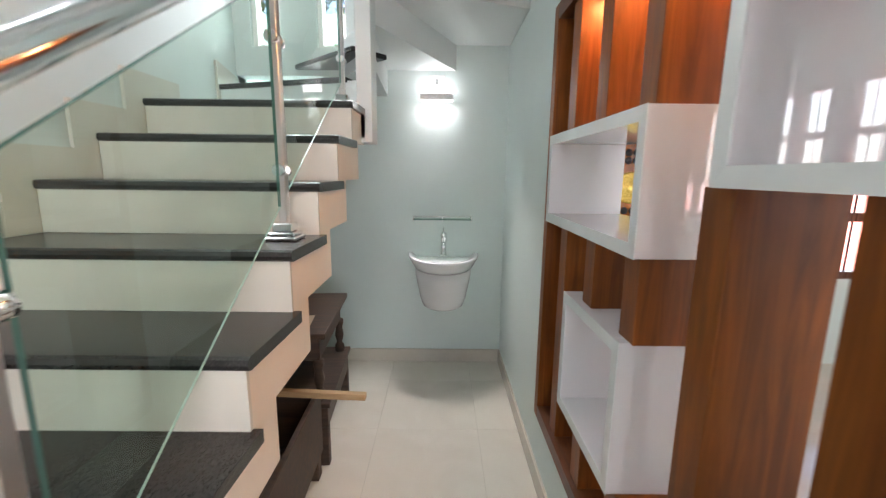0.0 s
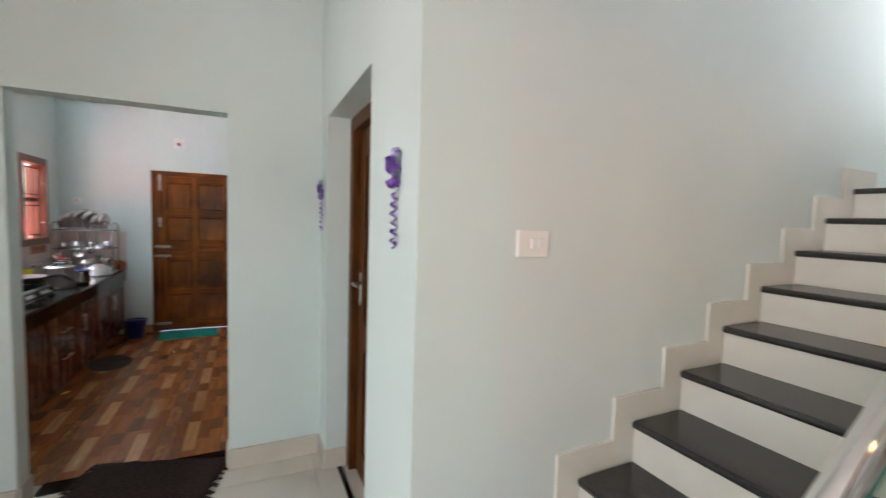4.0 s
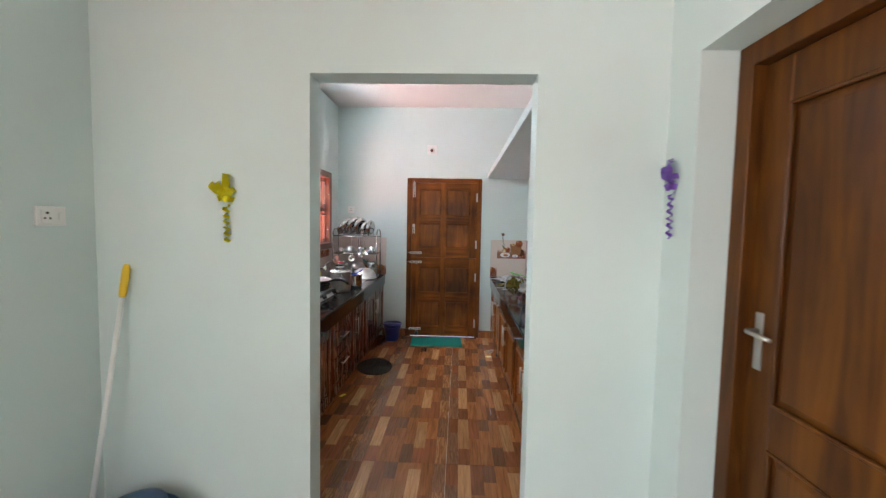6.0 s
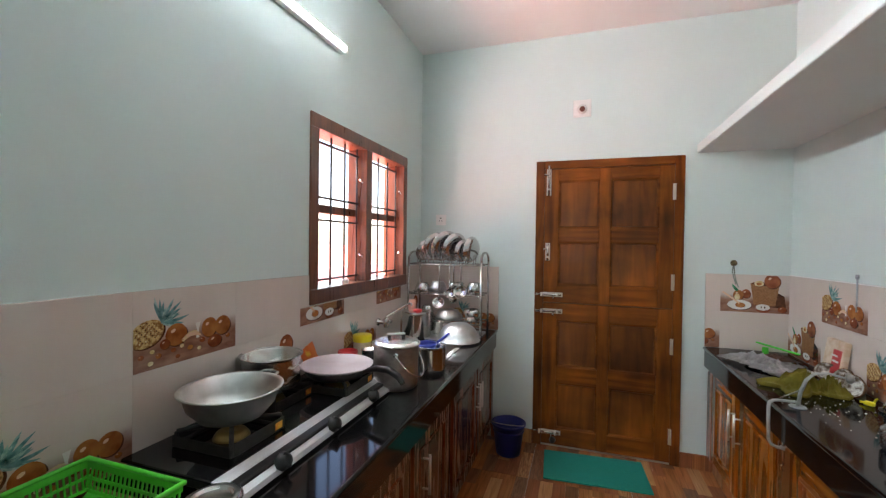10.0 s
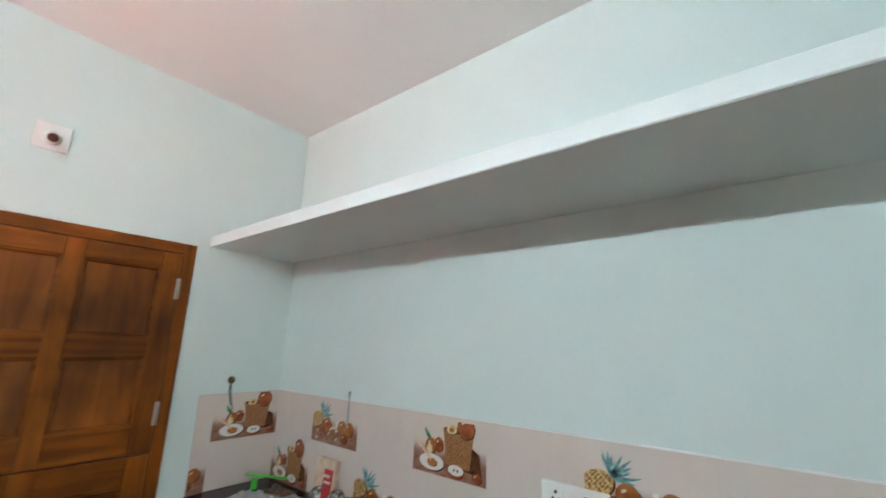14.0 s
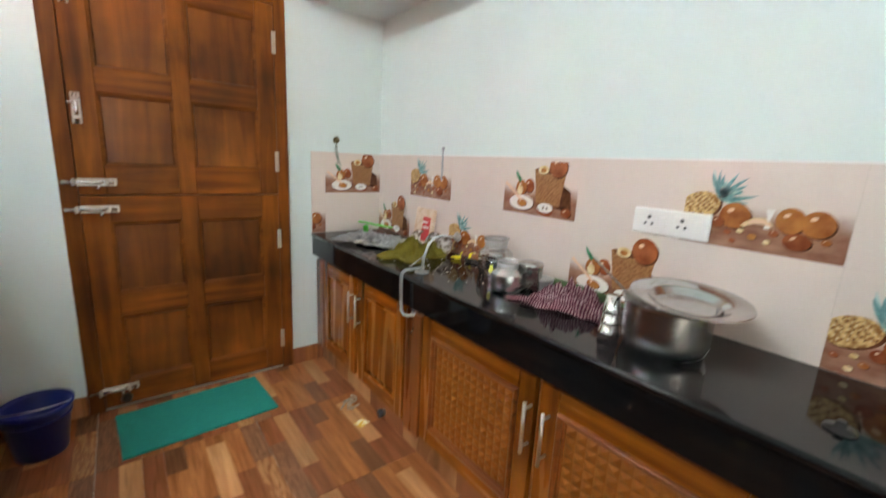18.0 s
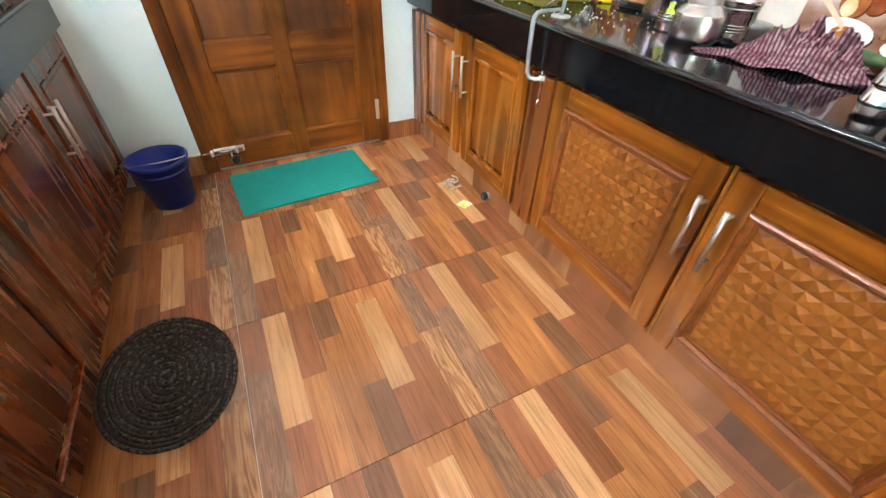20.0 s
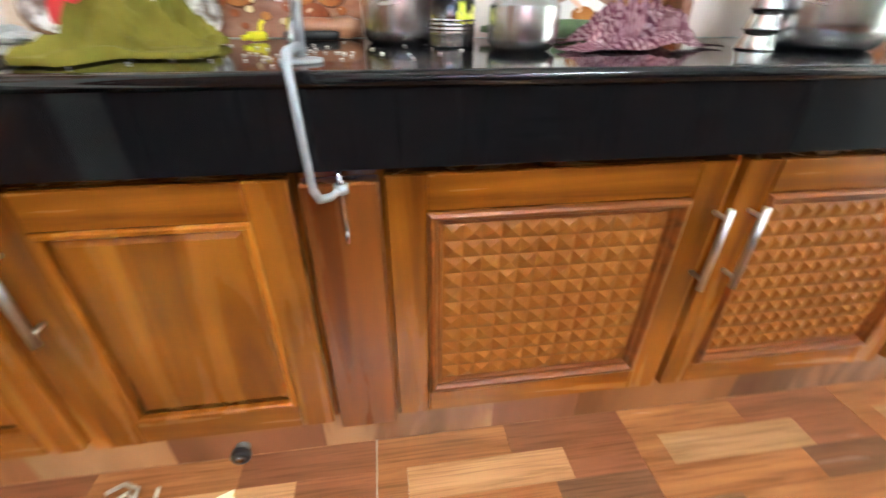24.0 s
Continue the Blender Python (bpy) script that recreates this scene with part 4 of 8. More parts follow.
RM = (M_CAB, M_CAB_Y, M_CAB)
M_FILLER = wood("red_brown_filler_varnish", (0.15, 0.034, 0.006), (0.33, 0.090, 0.014), 0.26, "z", 0.4, 0.5, 0.4, 0.4)


def right_m(y):
    return pose(1.152, y, 0, 0, 0, -90)


D = XR - 1.152 - 0.01
cabinet("base_cabinet", "glossy orange teak base cabinet with two plain panel doors", right_m(5.985), 1.024, D, [(0.11, 0.535, 0.135, 0.685, False, 0.520, True), (0.582, 1.020, 0.135, 0.685, False, 0.600, True)], RM)
cabinet("base_cabinet", "glossy orange teak base cabinet with carved basket-weave doors", right_m(4.96), 1.33, D, [(0.130, 0.724, 0.135, 0.685, True, 0.710, True), (0.740, 1.325, 0.135, 0.685, True, 0.778, True)], RM)
cabinet("base_cabinet", "glossy orange teak base cabinet with carved basket-weave doors", right_m(3.63), 1.10, D, [(0.03, 0.535, 0.135, 0.695, True, 0.49, True), (0.555, 1.09, 0.135, 0.695, True, 0.60, True)], RM)

LM = (M_CABL, M_CABL, M_CABL)
def left_m(y):
    return pose(-0.315, y, 0, 0, 0, 90)


DL = -0.315 - XL - 0.01
cabinet("base_cabinet", "dark red-brown base cabinet with two panel doors under the sink", left_m(4.86), 1.13, DL, [(0.05, 0.575, 0.10, 0.695, False, 0.555, True), (0.595, 1.12, 0.10, 0.695, False, 0.615, True)], LM, 0.09)
cabinet("base_cabinet", "dark red-brown base cabinet with a panel door", left_m(4.34), 0.52, DL, [(0.02, 0.50, 0.10, 0.695, False, 0.13, True)], LM, 0.09)
cabinet("base_cabinet", "dark red-brown drawer cabinet with bar handles", left_m(3.72), 0.62, DL, [(0.02, 0.60, 0.405, 0.695, False, 0.31, False)], LM, 0.09)
cabinet("base_cabinet", "dark red-brown base cabinet with panel doors", left_m(2.53), 1.19, DL, [(0.03, 0.59, 0.10, 0.695, False, 0.56, True), (0.61, 1.17, 0.10, 0.695, False, 0.64, True)], LM, 0.09)
dr = bpy.data.objects["base_cabinet.005"] if "base_cabinet.005" in bpy.data.objects else None
if dr:
    lf = cab_front(dr, 0.576, 0.10, 0.395, False, *LM)
    lf.name = "drawer"
    lf.location = (0.022, 0, 0.10)
    bar_handle(lf, 0.29, 0.22, 0.19, False)

# ---- window over the left worktop ----
win = thing("window_1", "open red-brown wooden window with iron bars", "window", (XL, 0, 0), kind="structure")
WY0, WY1, WZ0, WZ1 = 4.52, 5.685, 1.19, 2.135
WM = (WY0 + WY1) / 2
part("frame_head", add_box(bm_new(), -0.12, 0.012, WY0, WY1, WZ1 - 0.07, WZ1, 0.003), M_WINF, win)
part("frame_sill", add_box(bm_new(), -0.12, 0.016, WY0, WY1, WZ0, WZ0 + 0.075, 0.003), M_WINF, win)
for a, b in ((WY0, WY0 + 0.065), (WM - 0.035, WM + 0.035), (WY1 - 0.06, WY1)):
    part("frame_jamb", add_box(bm_new(), -0.12, 0.0115, a, b, WZ0 + 0.0755, WZ1 - 0.0705, 0.003), M_WINF, win)
for a, b in ((WY0 + 0.065, WM - 0.035), (WM + 0.035, WY1 - 0.06)):
    sash = part("transom", add_box(bm_new(), -0.115, -0.065, a, b, 1.655, 1.70, 0.003), M_WINF, win)
    for k in range(4):
        y = a + 0.055 + (b - a - 0.07) * k / 3
        bm = bm_new()
        add_tube(bm, [(-0.05, y, WZ0 + 0.075), (-0.05, y, WZ1 - 0.07)], 0.0062, 8)
        part("iron_bar", bm, M_BLACK_IRON, win)
    for z in (1.30, 1.615, 1.735, 2.02):
        bm = bm_new()
        add_box(bm, -0.057, -0.043, a, b, z - 0.005, z + 0.005, 0.001)
        part("iron_rail", bm, M_BLACK_IRON, win)
    for z in (1.42, 1.86):
        hk = bm_new()
        add_tube(hk, [(-0.02, b + 0.002, z), (0.0, b - 0.02, z + 0.006), (0.006, b - 0.05, z - 0.004), (0.004, b - 0.075, z + 0.012)], 0.0045, 8)
        part("stay_hook", hk, M_CHROME, win, "chrome window stay hook")
# casement leaves folded back against the outer wall
for a, b in ((WY0 - 0.50, WY0 - 0.005), (WY1 + 0.005, WY1 + 0.50)):
    lf = part("casement", add_box(bm_new(), -0.185, -0.15, a, b, WZ0 + 0.08, WZ0 + 0.15, 0.003), M_WINF, win, "open varnished casement leaf")
    for c, d, e, f in ((a, b, WZ1 - 0.15, WZ1 - 0.075), (a, a + 0.06, WZ0 + 0.1505, WZ1 - 0.1505), (b - 0.06, b, WZ0 + 0.1505, WZ1 - 0.1505)):
        part("casement_rail", add_box(bm_new(), -0.185, -0.15, c, d, e, f, 0.003), M_WINF, lf)
    pn = part("pane", add_box(bm_new(), -0.170, -0.166, a + 0.06, b - 0.06, WZ0 + 0.15, WZ1 - 0.15), M_PANE, lf)
    pn.visible_shadow = False

# ---- tube lights ----
def led_tube(name, label, m, length, glow, side):
    """Slim LED batten: white back, glowing half-round front. Runs along x, faces -y."""
    o = new(name)
    o.matrix_world = m
    tagged(o, label, "light")
    part("batten", add_box(bm_new(), -length / 2, length / 2, -0.032, -0.0005, -0.017, 0.017, 0.003), M_PLASTIC_W, o)
    part("diffuser", add_box(bm_new(), -length / 2 + 0.02, length / 2 - 0.02, -0.0455, -0.0325, -0.013, 0.013, 0.003), side, o, "glowing white diffuser")
    bm = bm_new()
    x = length / 2 - 0.024
    bm.faces.new([bm.verts.new(p) for p in ((-x, -0.046, -0.0095), (x, -0.046, -0.0095), (x, -0.046, 0.0095), (-x, -0.046, 0.0095))])
    part("glow_strip", bm, glow, o, "bright front of the diffuser")
    for x in (-length / 2, length / 2 - 0.0195):
        part("end_cap", add_box(bm_new(), x, x + 0.0195, -0.047, -0.0325, -0.018, 0.018, 0.003), M_PLASTIC_W, o)
    return o


led_tube("tube_light", "glowing white tube light on the kitchen wall", pose(XL, 4.20, 2.535, 0, 0, 90), 1.17, M_TUBE, M_TUBE_SIDE)
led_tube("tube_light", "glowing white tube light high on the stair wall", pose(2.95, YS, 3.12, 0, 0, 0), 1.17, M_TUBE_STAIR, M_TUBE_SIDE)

# ---- small wall fittings ----
lh = thing("lamp_holder", "white angled lamp holder with an empty brown socket", "lamp holder", (0.317, YF, 2.492))
part("base_plate", add_box(bm_new(), -0.062, 0.062, -0.014, 0, -0.062, 0.062, 0.004, 2), M_PLASTIC_W, lh)
hb = bm_new()
add_lathe(hb, [(0, 0), (0.034, 0), (0.034, 0.016), (0.028, 0.026), (0.026, 0.05), (0.022, 0.052), (0.0205, 0.046), (0, 0.046)], 24, m=pose(0, -0.012, -0.006, 105, 0, 0))
part("holder", hb, M_PLASTIC_W, lh)
hc = bm_new()
add_lathe(hc, [(0, 0), (0.019, 0), (0.019, 0.004), (0, 0.004)], 20, m=pose(0, -0.0575, -0.0185, 105, 0, 0))
part("socket", hc, node_mat("brown_bakelite", (0.10, 0.025, 0.015), 0.4), lh, "brown socket mouth")


def wall_plate(name, label, m, w, h, modules):
    """White switch plate; modules: list of (kind, u) where kind is 'socket' or 'switch'. Front faces -y."""
    o = new(name)
    o.matrix_world = m
    tagged(o, label, "switch plate")
    part("plate", add_box(bm_new(), -w / 2, w / 2, -0.013, 0, -h / 2, h / 2, 0.004, 2), M_PLASTIC_W, o)
    for kind_of, u in modules:
        if kind_of == "switch":
            part("switch", add_box(bm_new(), u - 0.010, u + 0.010, -0.018, -0.012, -0.017, 0.017, 0.002), M_PLASTIC_W, o)
        else:
            part("socket_face", add_box(bm_new(), u - 0.024, u + 0.024, -0.0155, -0.012, -0.026, 0.026, 0.002), M_PLASTIC_W, o)
            bm = bm_new()
            for du, dz, r in ((0, 0.013, 0.0058), (-0.011, -0.008, 0.0045), (0.011, -0.008, 0.0045)):
                add_lathe(bm, [(0, 0), (r, 0), (r, 0.0012), (0, 0.0012)], 12, m=pose(u + du, -0.0153, dz, 90, 0, 0))
            part("socket_hole", bm, M_BLACK, o)
    return o


wall_plate("socket_plate", "white double power socket plate with switches over tiles", pose(XR - 0.008, 4.120, 1.147, 0, 0, -90), 0.232, 0.082, [("socket", -0.062), ("switch", -0.018), ("socket", 0.040), ("switch", 0.088)])
wall_plate("socket_plate", "small white power socket beside the plate rack", pose(-0.752, YF, 1.690, 0, 0, 0), 0.085, 0.085, [("socket", 0.0)])
wall_plate("socket_plate", "white power socket and switch on the lobby wall", pose(XL, 2.075, 1.537, 0, 0, 90), 0.122, 0.078, [("socket", -0.02), ("switch", 0.036)])
wall_plate("switch_plate", "white rectangular switch plate on the stair wall", pose(1.957, YS, 1.512, 0, 0, 0), 0.122, 0.088, [("switch", 0.0), ("switch", 0.028)])


# ---- staircase ----
RISE, GO = 0.165, 0.2655
YR = -0.30
def nose_x(s):
    return 2.200 + GO * (s - 4)


stair = thing("staircase", "cream tiled folded-plate staircase with black granite treads", "staircase", kind="structure")
top, under = [], []
NS = 11
for s in range(1, NS + 1):
    xr = nose_x(s) + 0.022
    top += [(xr, RISE * (s - 1) - 0.030 if s > 1 else 0.0), (xr, RISE * s - 0.030)]
    under += [(xr + 0.125, max(0.0, RISE * (s - 1) - 0.165)), (xr + 0.125, max(0.001, RISE * s - 0.165))]
top.append((4.36, RISE * NS - 0.030))
under.append((4.36, RISE * NS - 0.165))
body = bm_new()
outline = top + under[::-1]
for (a, b), (c, d) in zip(zip(top, under), zip(top[1:], under[1:])):
    quad = [a, c, d, b]
    v0 = [body.verts.new((p[0], YR + 0.018, p[1])) for p in quad]
    v1 = [body.verts.new((p[0], YS - 0.004, p[1])) for p in quad]
    for f in ((v0), (v1[::-1])):
        try:
            body.faces.new(f)
        except ValueError:
            pass
    body.faces.new((v0[0], v1[0], v1[1], v0[1]))
    body.faces.new((v0[2], v1[2], v1[3], v0[3]))
M_SIDE = grain(node_mat("cream_plaster_side", (0.74, 0.66, 0.57), 0.5), (0.70, 0.62, 0.53), (0.76, 0.69, 0.60), (4, 4, 4), 5, 0.3, 0.7, 0.1, 120)
part("stair_slab", body, M_SIDE, stair)
for s in range(1, NS + 1):
    x0, z = nose_x(s), RISE * s
    x1 = nose_x(s + 1) + 0.024
    bm = bm_new()
    prof = [(x0 + 0.012, z - 0.030), (x0 + 0.003, z - 0.026), (x0, z - 0.015), (x0 + 0.003, z - 0.004), (x0 + 0.012, z), (x1, z), (x1, z - 0.030)]
    add_prism(bm, prof, "y", YR - 0.004, YS - 0.016)
    tip = [v for v in bm.verts if v.co.y < YR and v.co.x < x0 + 0.02]
    for v in tip:
        v.co.y += 0.010
    part("tread", bm, M_TREAD, stair)
    part("riser", add_box(bm_new(), x0 + 0.012, x0 + 0.0225, YR + 0.016, YS - 0.016, z - RISE + 0.0005, z - 0.0305), M_CREAM, stair)
    # stepped skirting on the wall
    sk = bm_new()
    xe = x1 - 0.024 - 0.0955 if s < NS else x1 - 0.024
    add_prism(sk, [(x0 - 0.095, z - RISE + 0.001), (x0 + 0.012, z - RISE + 0.001), (x0 + 0.012, z + 0.001), (xe, z + 0.001), (xe, z + 0.105), (x0 - 0.095, z + 0.105)], "y", YS - 0.014, YS - 0.0005)
    part("skirting_tile", sk, M_CREAM, stair)

# winding steps round the inner corner
P0 = (4.45, -0.31)
WIND = [
    (11, [(4.30, YR), (4.30, YS), (4.72, YS), P0], 1.68, 1.815),
    (12, [P0, (4.72, YS), (XB, YS), (XB, 0.25)], 1.88, 1.98),
    (13, [P0, (XB, 0.25), (XB, -0.27)], 2.07, 2.28),
    (14, [P0, (XB, -0.27), (XB, -0.77)], 2.25, 2.46),
    (15, [P0, (XB, -0.77), (XB, YP), (4.75, YP)], 2.425, 2.62),
    (16, [P0, (4.75, YP), (4.30, YP), (4.30, -0.31)], 2.57, 2.77),
]
for s, poly, z0, z1 in WIND:
    bm = bm_new()
    add_prism(bm, poly, "z", z0, z1)
    part("winder", bm, M_LOFT, stair)
for k in range(7):
    x1 = 4.30 - 0.265 * k
    bm = add_box(bm_new(), x1 - 0.2645, x1, YP + 0.0005, -0.31, 2.725 + RISE * k, 2.92 + RISE * k)
    part("winder", bm, M_LOFT, stair)
for s, a, b in ((12, P0, (4.72, YS)), (13, P0, (XU + 0.01, 0.235))):
    u = (Vector(b) - Vector(a)).normalized()
    L = (Vector(b) - Vector(a)).length
    z = RISE * s
    m = Matrix.Translation(((a[0] + b[0]) / 2, (a[1] + b[1]) / 2, z + 0.004)) @ Matrix.Rotation(math.atan2(u.y, u.x), 4, "Z") @ Matrix.Translation((0.06, -0.10, 0))
    bm = bm_new()
    add_obox(bm, m, L - 0.15, 0.235, 0.028, 0.006, 2)
    part("tread", bm, M_TREAD, stair)
bm = bm_new()
add_prism(bm, [(4.69, 1.80), (XU - 0.001, 1.80), (XU - 0.001, 2.075), (4.69, 2.125)], "y", YS - 0.014, YS - 0.0005)
part("skirting_tile", bm, M_CREAM, stair)
part("newel_wall", add_box(bm_new(), 4.30, 4.46, -0.335, -0.262, 1.66, 2.95, 0.003), M_LOFT, stair)
solid("wall_stair_edge", add_box(bm_new(), 4.30, XU, -0.335, -0.262, 2.951, 5.6), M_WALL_STAIR, "pale mint painted spine wall of the stairs", "wall", kind="structure")

# ---- railing: steel posts, tinted glass, round handrail ----
YH = -0.200
def rail_z(x):
    return 1.185 + 0.628 * (x - 2.0)


rail = thing("stair_railing", "chromed steel stair railing with tinted glass panels", "railing")
bm = bm_new()
add_tube(bm, [(1.42, YH, rail_z(1.42)), (2.4, YH, rail_z(2.4)), (3.4, YH, rail_z(3.4)), (4.27, YH, rail_z(4.27)), (4.30, YH - 0.002, rail_z(4.30) - 0.004)], 0.0265, 24)
part("handrail", bm, M_CHROME, rail, "polished round steel handrail")


def post(x, s):
    z0 = RISE * s
    bm = bm_new()
    add_box(bm, x - 0.014, x + 0.014, YH - 0.024, YH + 0.0, z0 + 0.03, rail_z(x) - 0.012, 0.003)
    p = part("post", bm, M_HANDLE, rail, "square satin steel post")
    b = bm_new()
    for w, h0, h1 in ((0.045, 0.0, 0.012), (0.038, 0.012, 0.024), (0.028, 0.024, 0.05)):
        add_box(b, x - w, x + w, YH - 0.012 - w, YH - 0.012 + w, z0 + 0.0005 + h0, z0 + h1, 0.003)
    part("post_base", b, M_CHROME, p, "stepped chrome post base")
    for dz in (0.20, 0.55):
        for sx in (-1, 1):
            c = bm_new()
            add_tube(c, [(x + sx * 0.014, YH - 0.012, z0 + dz), (x + sx * 0.034, YH - 0.012, z0 + dz)], 0.017, 14)
            part("glass_clamp", c, M_CHROME, p, "round chrome glass clamp")
    return p


post(1.74, 2)
post(2.625, 5)
post(3.45, 8)
post(4.235, 10 + 1)


def glass_panel(xa, xb):
    """Tilted pane between two posts, with a green polished edge."""
    bm = bm_new()
    y0_, y1_ = YH - 0.017, YH - 0.007
    q = [(xa, rail_z(xa) - 0.655), (xb, rail_z(xb) - 0.655), (xb, rail_z(xb) - 0.075), (xa, rail_z(xa) - 0.075)]
    v0 = [bm.verts.new((x, y0_, z)) for x, z in q]
    bm.faces.new(v0)
    g = part("glass_panel", bm, M_GLASS, rail, "greenish tempered glass pane")
    e = bm_new()
    for k, ((ax, az), (bx, bz)) in enumerate(((q[2], q[3]), (q[1], q[2]), (q[3], q[0]), (q[0], q[1]))):
        if k == 3:
            part("glass_edge", e, M_GLASS_EDGE, g, "dark green polished glass edge")
            e = bm_new()
        a, b = Vector((ax, y0_ + 0.001, az)), Vector((bx, y0_ + 0.001, bz))
        d = (b - a).normalized()
        n = Vector((-d.z, 0, d.x)) * 0.0006
        vs = [e.verts.new(p) for p in (a - n, b - n, b + n, a + n)]
        vs2 = [e.verts.new(p + Vector((0, 0.004 if k == 3 else 0.008, 0))) for p in (a - n, b - n, b + n, a + n)]
        e.faces.new(vs)
        e.faces.new(vs2[::-1])
        for i in range(4):
            e.faces.new((vs[i], vs[(i + 1) % 4], vs2[(i + 1) % 4], vs2[i]))
    part("glass_edge", e, M_GLASS_PALE, g, "pale polished lower glass edge")
    return g


glass_panel(1.78, 2.585)
glass_panel(2.665, 3.415)
glass_panel(3.485, 4.20)

# ---- slit windows of the stairs ----
for i, (a, b) in enumerate(((0.315, 0.495), (-0.085, 0.095))):
    w = thing("window_%d" % (i + 2), "tall slit window with a white frame facing trees", "window", (XU, 0, 0), kind="structure")
    for bx in ((a, a + 0.014, 2.265, 4.2), (b - 0.030, b, 2.265, 4.2), (a + 0.014, b - 0.030, 2.265, 2.285), (a + 0.014, b - 0.030, 4.175, 4.2)):
        part("window_frame", add_box(bm_new(), 0.03, 0.10, bx[0] + 0.0005, bx[1] - 0.0005, bx[2] + 0.0005, bx[3] - 0.0005, 0.002), M_PLASTIC_W, w)
    pn = part("pane", add_box(bm_new(), 0.062, 0.066, a + 0.014, b - 0.030, 2.285, 4.175), M_PANE, w)
    pn.visible_shadow = False

# ---- basin corner ----
bas = thing("wash_basin", "white wall-hung ceramic wash basin with half pedestal", "basin", (XB, -0.69, 0))
def half_ring(bm, z, rx, ry, n=24):
    return [bm.verts.new((-rx * math.sin(math.pi * i / n) - 0.001, -ry * math.cos(math.pi * i / n), z)) for i in range(n + 1)]


def half_loft(bm, rows):
    rs = [half_ring(bm, z, rx, ry) for z, rx, ry in rows]
    for a, b in zip(rs, rs[1:]):
        for i in range(len(a) - 1):
            f = bm.faces.new((a[i], a[i + 1], b[i + 1], b[i]))
            f.smooth = True
    bm.faces.new(rs[0])
    bm.faces.new(rs[-1])
    return bm


bowl = half_loft(bm_new(), [(0.795, 0.30, 0.220), (0.83, 0.37, 0.240), (0.868, 0.415, 0.258), (0.890, 0.428, 0.270), (0.905, 0.430, 0.272), (0.9085, 0.424, 0.267), (0.906, 0.385, 0.24), (0.875, 0.34, 0.20)])
part("bowl", bowl, M_CERAMIC, bas)
ped = half_loft(bm_new(), [(0.470, 0.10, 0.095), (0.476, 0.15, 0.135), (0.495, 0.185, 0.160), (0.55, 0.215, 0.180), (0.70, 0.265, 0.210), (0.796, 0.305, 0.222)])
part("half_pedestal", ped, M_CERAMIC, bas)
tap = bm_new()
add_lathe(tap, [(0, 0.9), (0.026, 0.9), (0.026, 0.912), (0.020, 0.916), (0.019, 1.03), (0.022, 1.035), (0.022, 1.066), (0.018, 1.075), (0, 1.076)], 20, at=(-0.085, 0, 0))
add_tube(tap, [(-0.085, 0, 1.0), (-0.15, 0, 1.004), (-0.185, 0, 0.985)], [0.012, 0.012, 0.010], 12)
add_tube(tap, [(-0.085, 0, 1.075), (-0.08, 0, 1.10), (-0.055, 0, 1.112)], [0.006, 0.005, 0.004], 8)
part("tap", tap, M_CHROME, bas, "chrome pillar tap")

shelf = thing("glass_shelf", "small glass shelf with chrome guard rails above basin", "shelf", (XB, -0.68, 1.175))
part("glass", add_box(bm_new(), -0.125, -0.012, -0.215, 0.215, 0.0, 0.006), M_GLASS, shelf)
bm = bm_new()
add_box(bm, -0.127, -0.125, -0.215, 0.215, 0.0, 0.006)
part("glass_edge", bm, M_GLASS_EDGE, shelf)
for y in (-0.215, 0.0, 0.215):
    bm = bm_new()
    add_tube(bm, [(0, y, 0.012), (-0.12, y, 0.012)], 0.007, 10)
    add_tube(bm, [(-0.118, y, -0.008), (-0.118, y, 0.032)], 0.007, 10)
    part("bracket", bm, M_CHROME, shelf)
bm = bm_new()
add_tube(bm, [(-0.118, -0.215, 0.026), (-0.118, 0.215, 0.026)], 0.004, 8)
part("guard_rail", bm, M_CHROME, shelf)

blamp = thing("wall_lamp", "glowing white lamp over the wash basin", "lamp", (XB, -0.630, 2.08))
part("base_plate", add_box(bm_new(), -0.02, -0.0005, -0.06, 0.06, 0.045, 0.135, 0.004), M_PLASTIC_W, blamp)
bm = bm_new()
add_tube(bm, [(-0.015, 0, 0.085), (-0.06, 0, 0.09), (-0.075, 0, 0.05)], 0.010, 10)
part("arm", bm, M_CHROME, blamp)
part("shade", add_box(bm_new(), -0.125, -0.035, -0.118, 0.118, -0.02, 0.045, 0.012, 3), M_BASINLAMP, blamp, "glowing frosted shade")
bm = bm_new()
for bx in ((-0.125, -0.121, -0.118, 0.118), (-0.039, -0.035, -0.118, 0.118), (-0.121, -0.039, -0.118, -0.114), (-0.121, -0.039, 0.114, 0.118)):
    add_box(bm, bx[0], bx[1], bx[2], bx[3], -0.052, -0.008)
part("skirt", bm, M_PLASTIC_W, blamp)
part("diffuser", add_box(bm_new(), -0.117, -0.043, -0.110, 0.110, -0.0235, -0.0205), M_BASINDOWN, blamp, "bright downward diffuser")

# ---- wooden screen with shelf boxes ----
scr = thing("wooden_screen", "walnut fin screen set in the wall with warm lights", "screen", kind="structure")
SX0, SX1, SZ0, SZ1 = 1.43, 4.045, 0.405, 2.175
YFR = -1.125
M_FIN_X = wood("walnut_veneer_rail", (0.095, 0.025, 0.006), (0.205, 0.060, 0.013), 0.40, "x", 0.08)
part("frame_board", add_box(bm_new(), SX1 - 0.055, SX1, -1.42, YFR + 0.004, SZ0, SZ1, 0.002), M_FIN, scr)
part("frame_board", add_box(bm_new(), SX0, SX0 + 0.055, -1.42, YFR + 0.004, SZ0, SZ1, 0.002), M_FIN, scr)
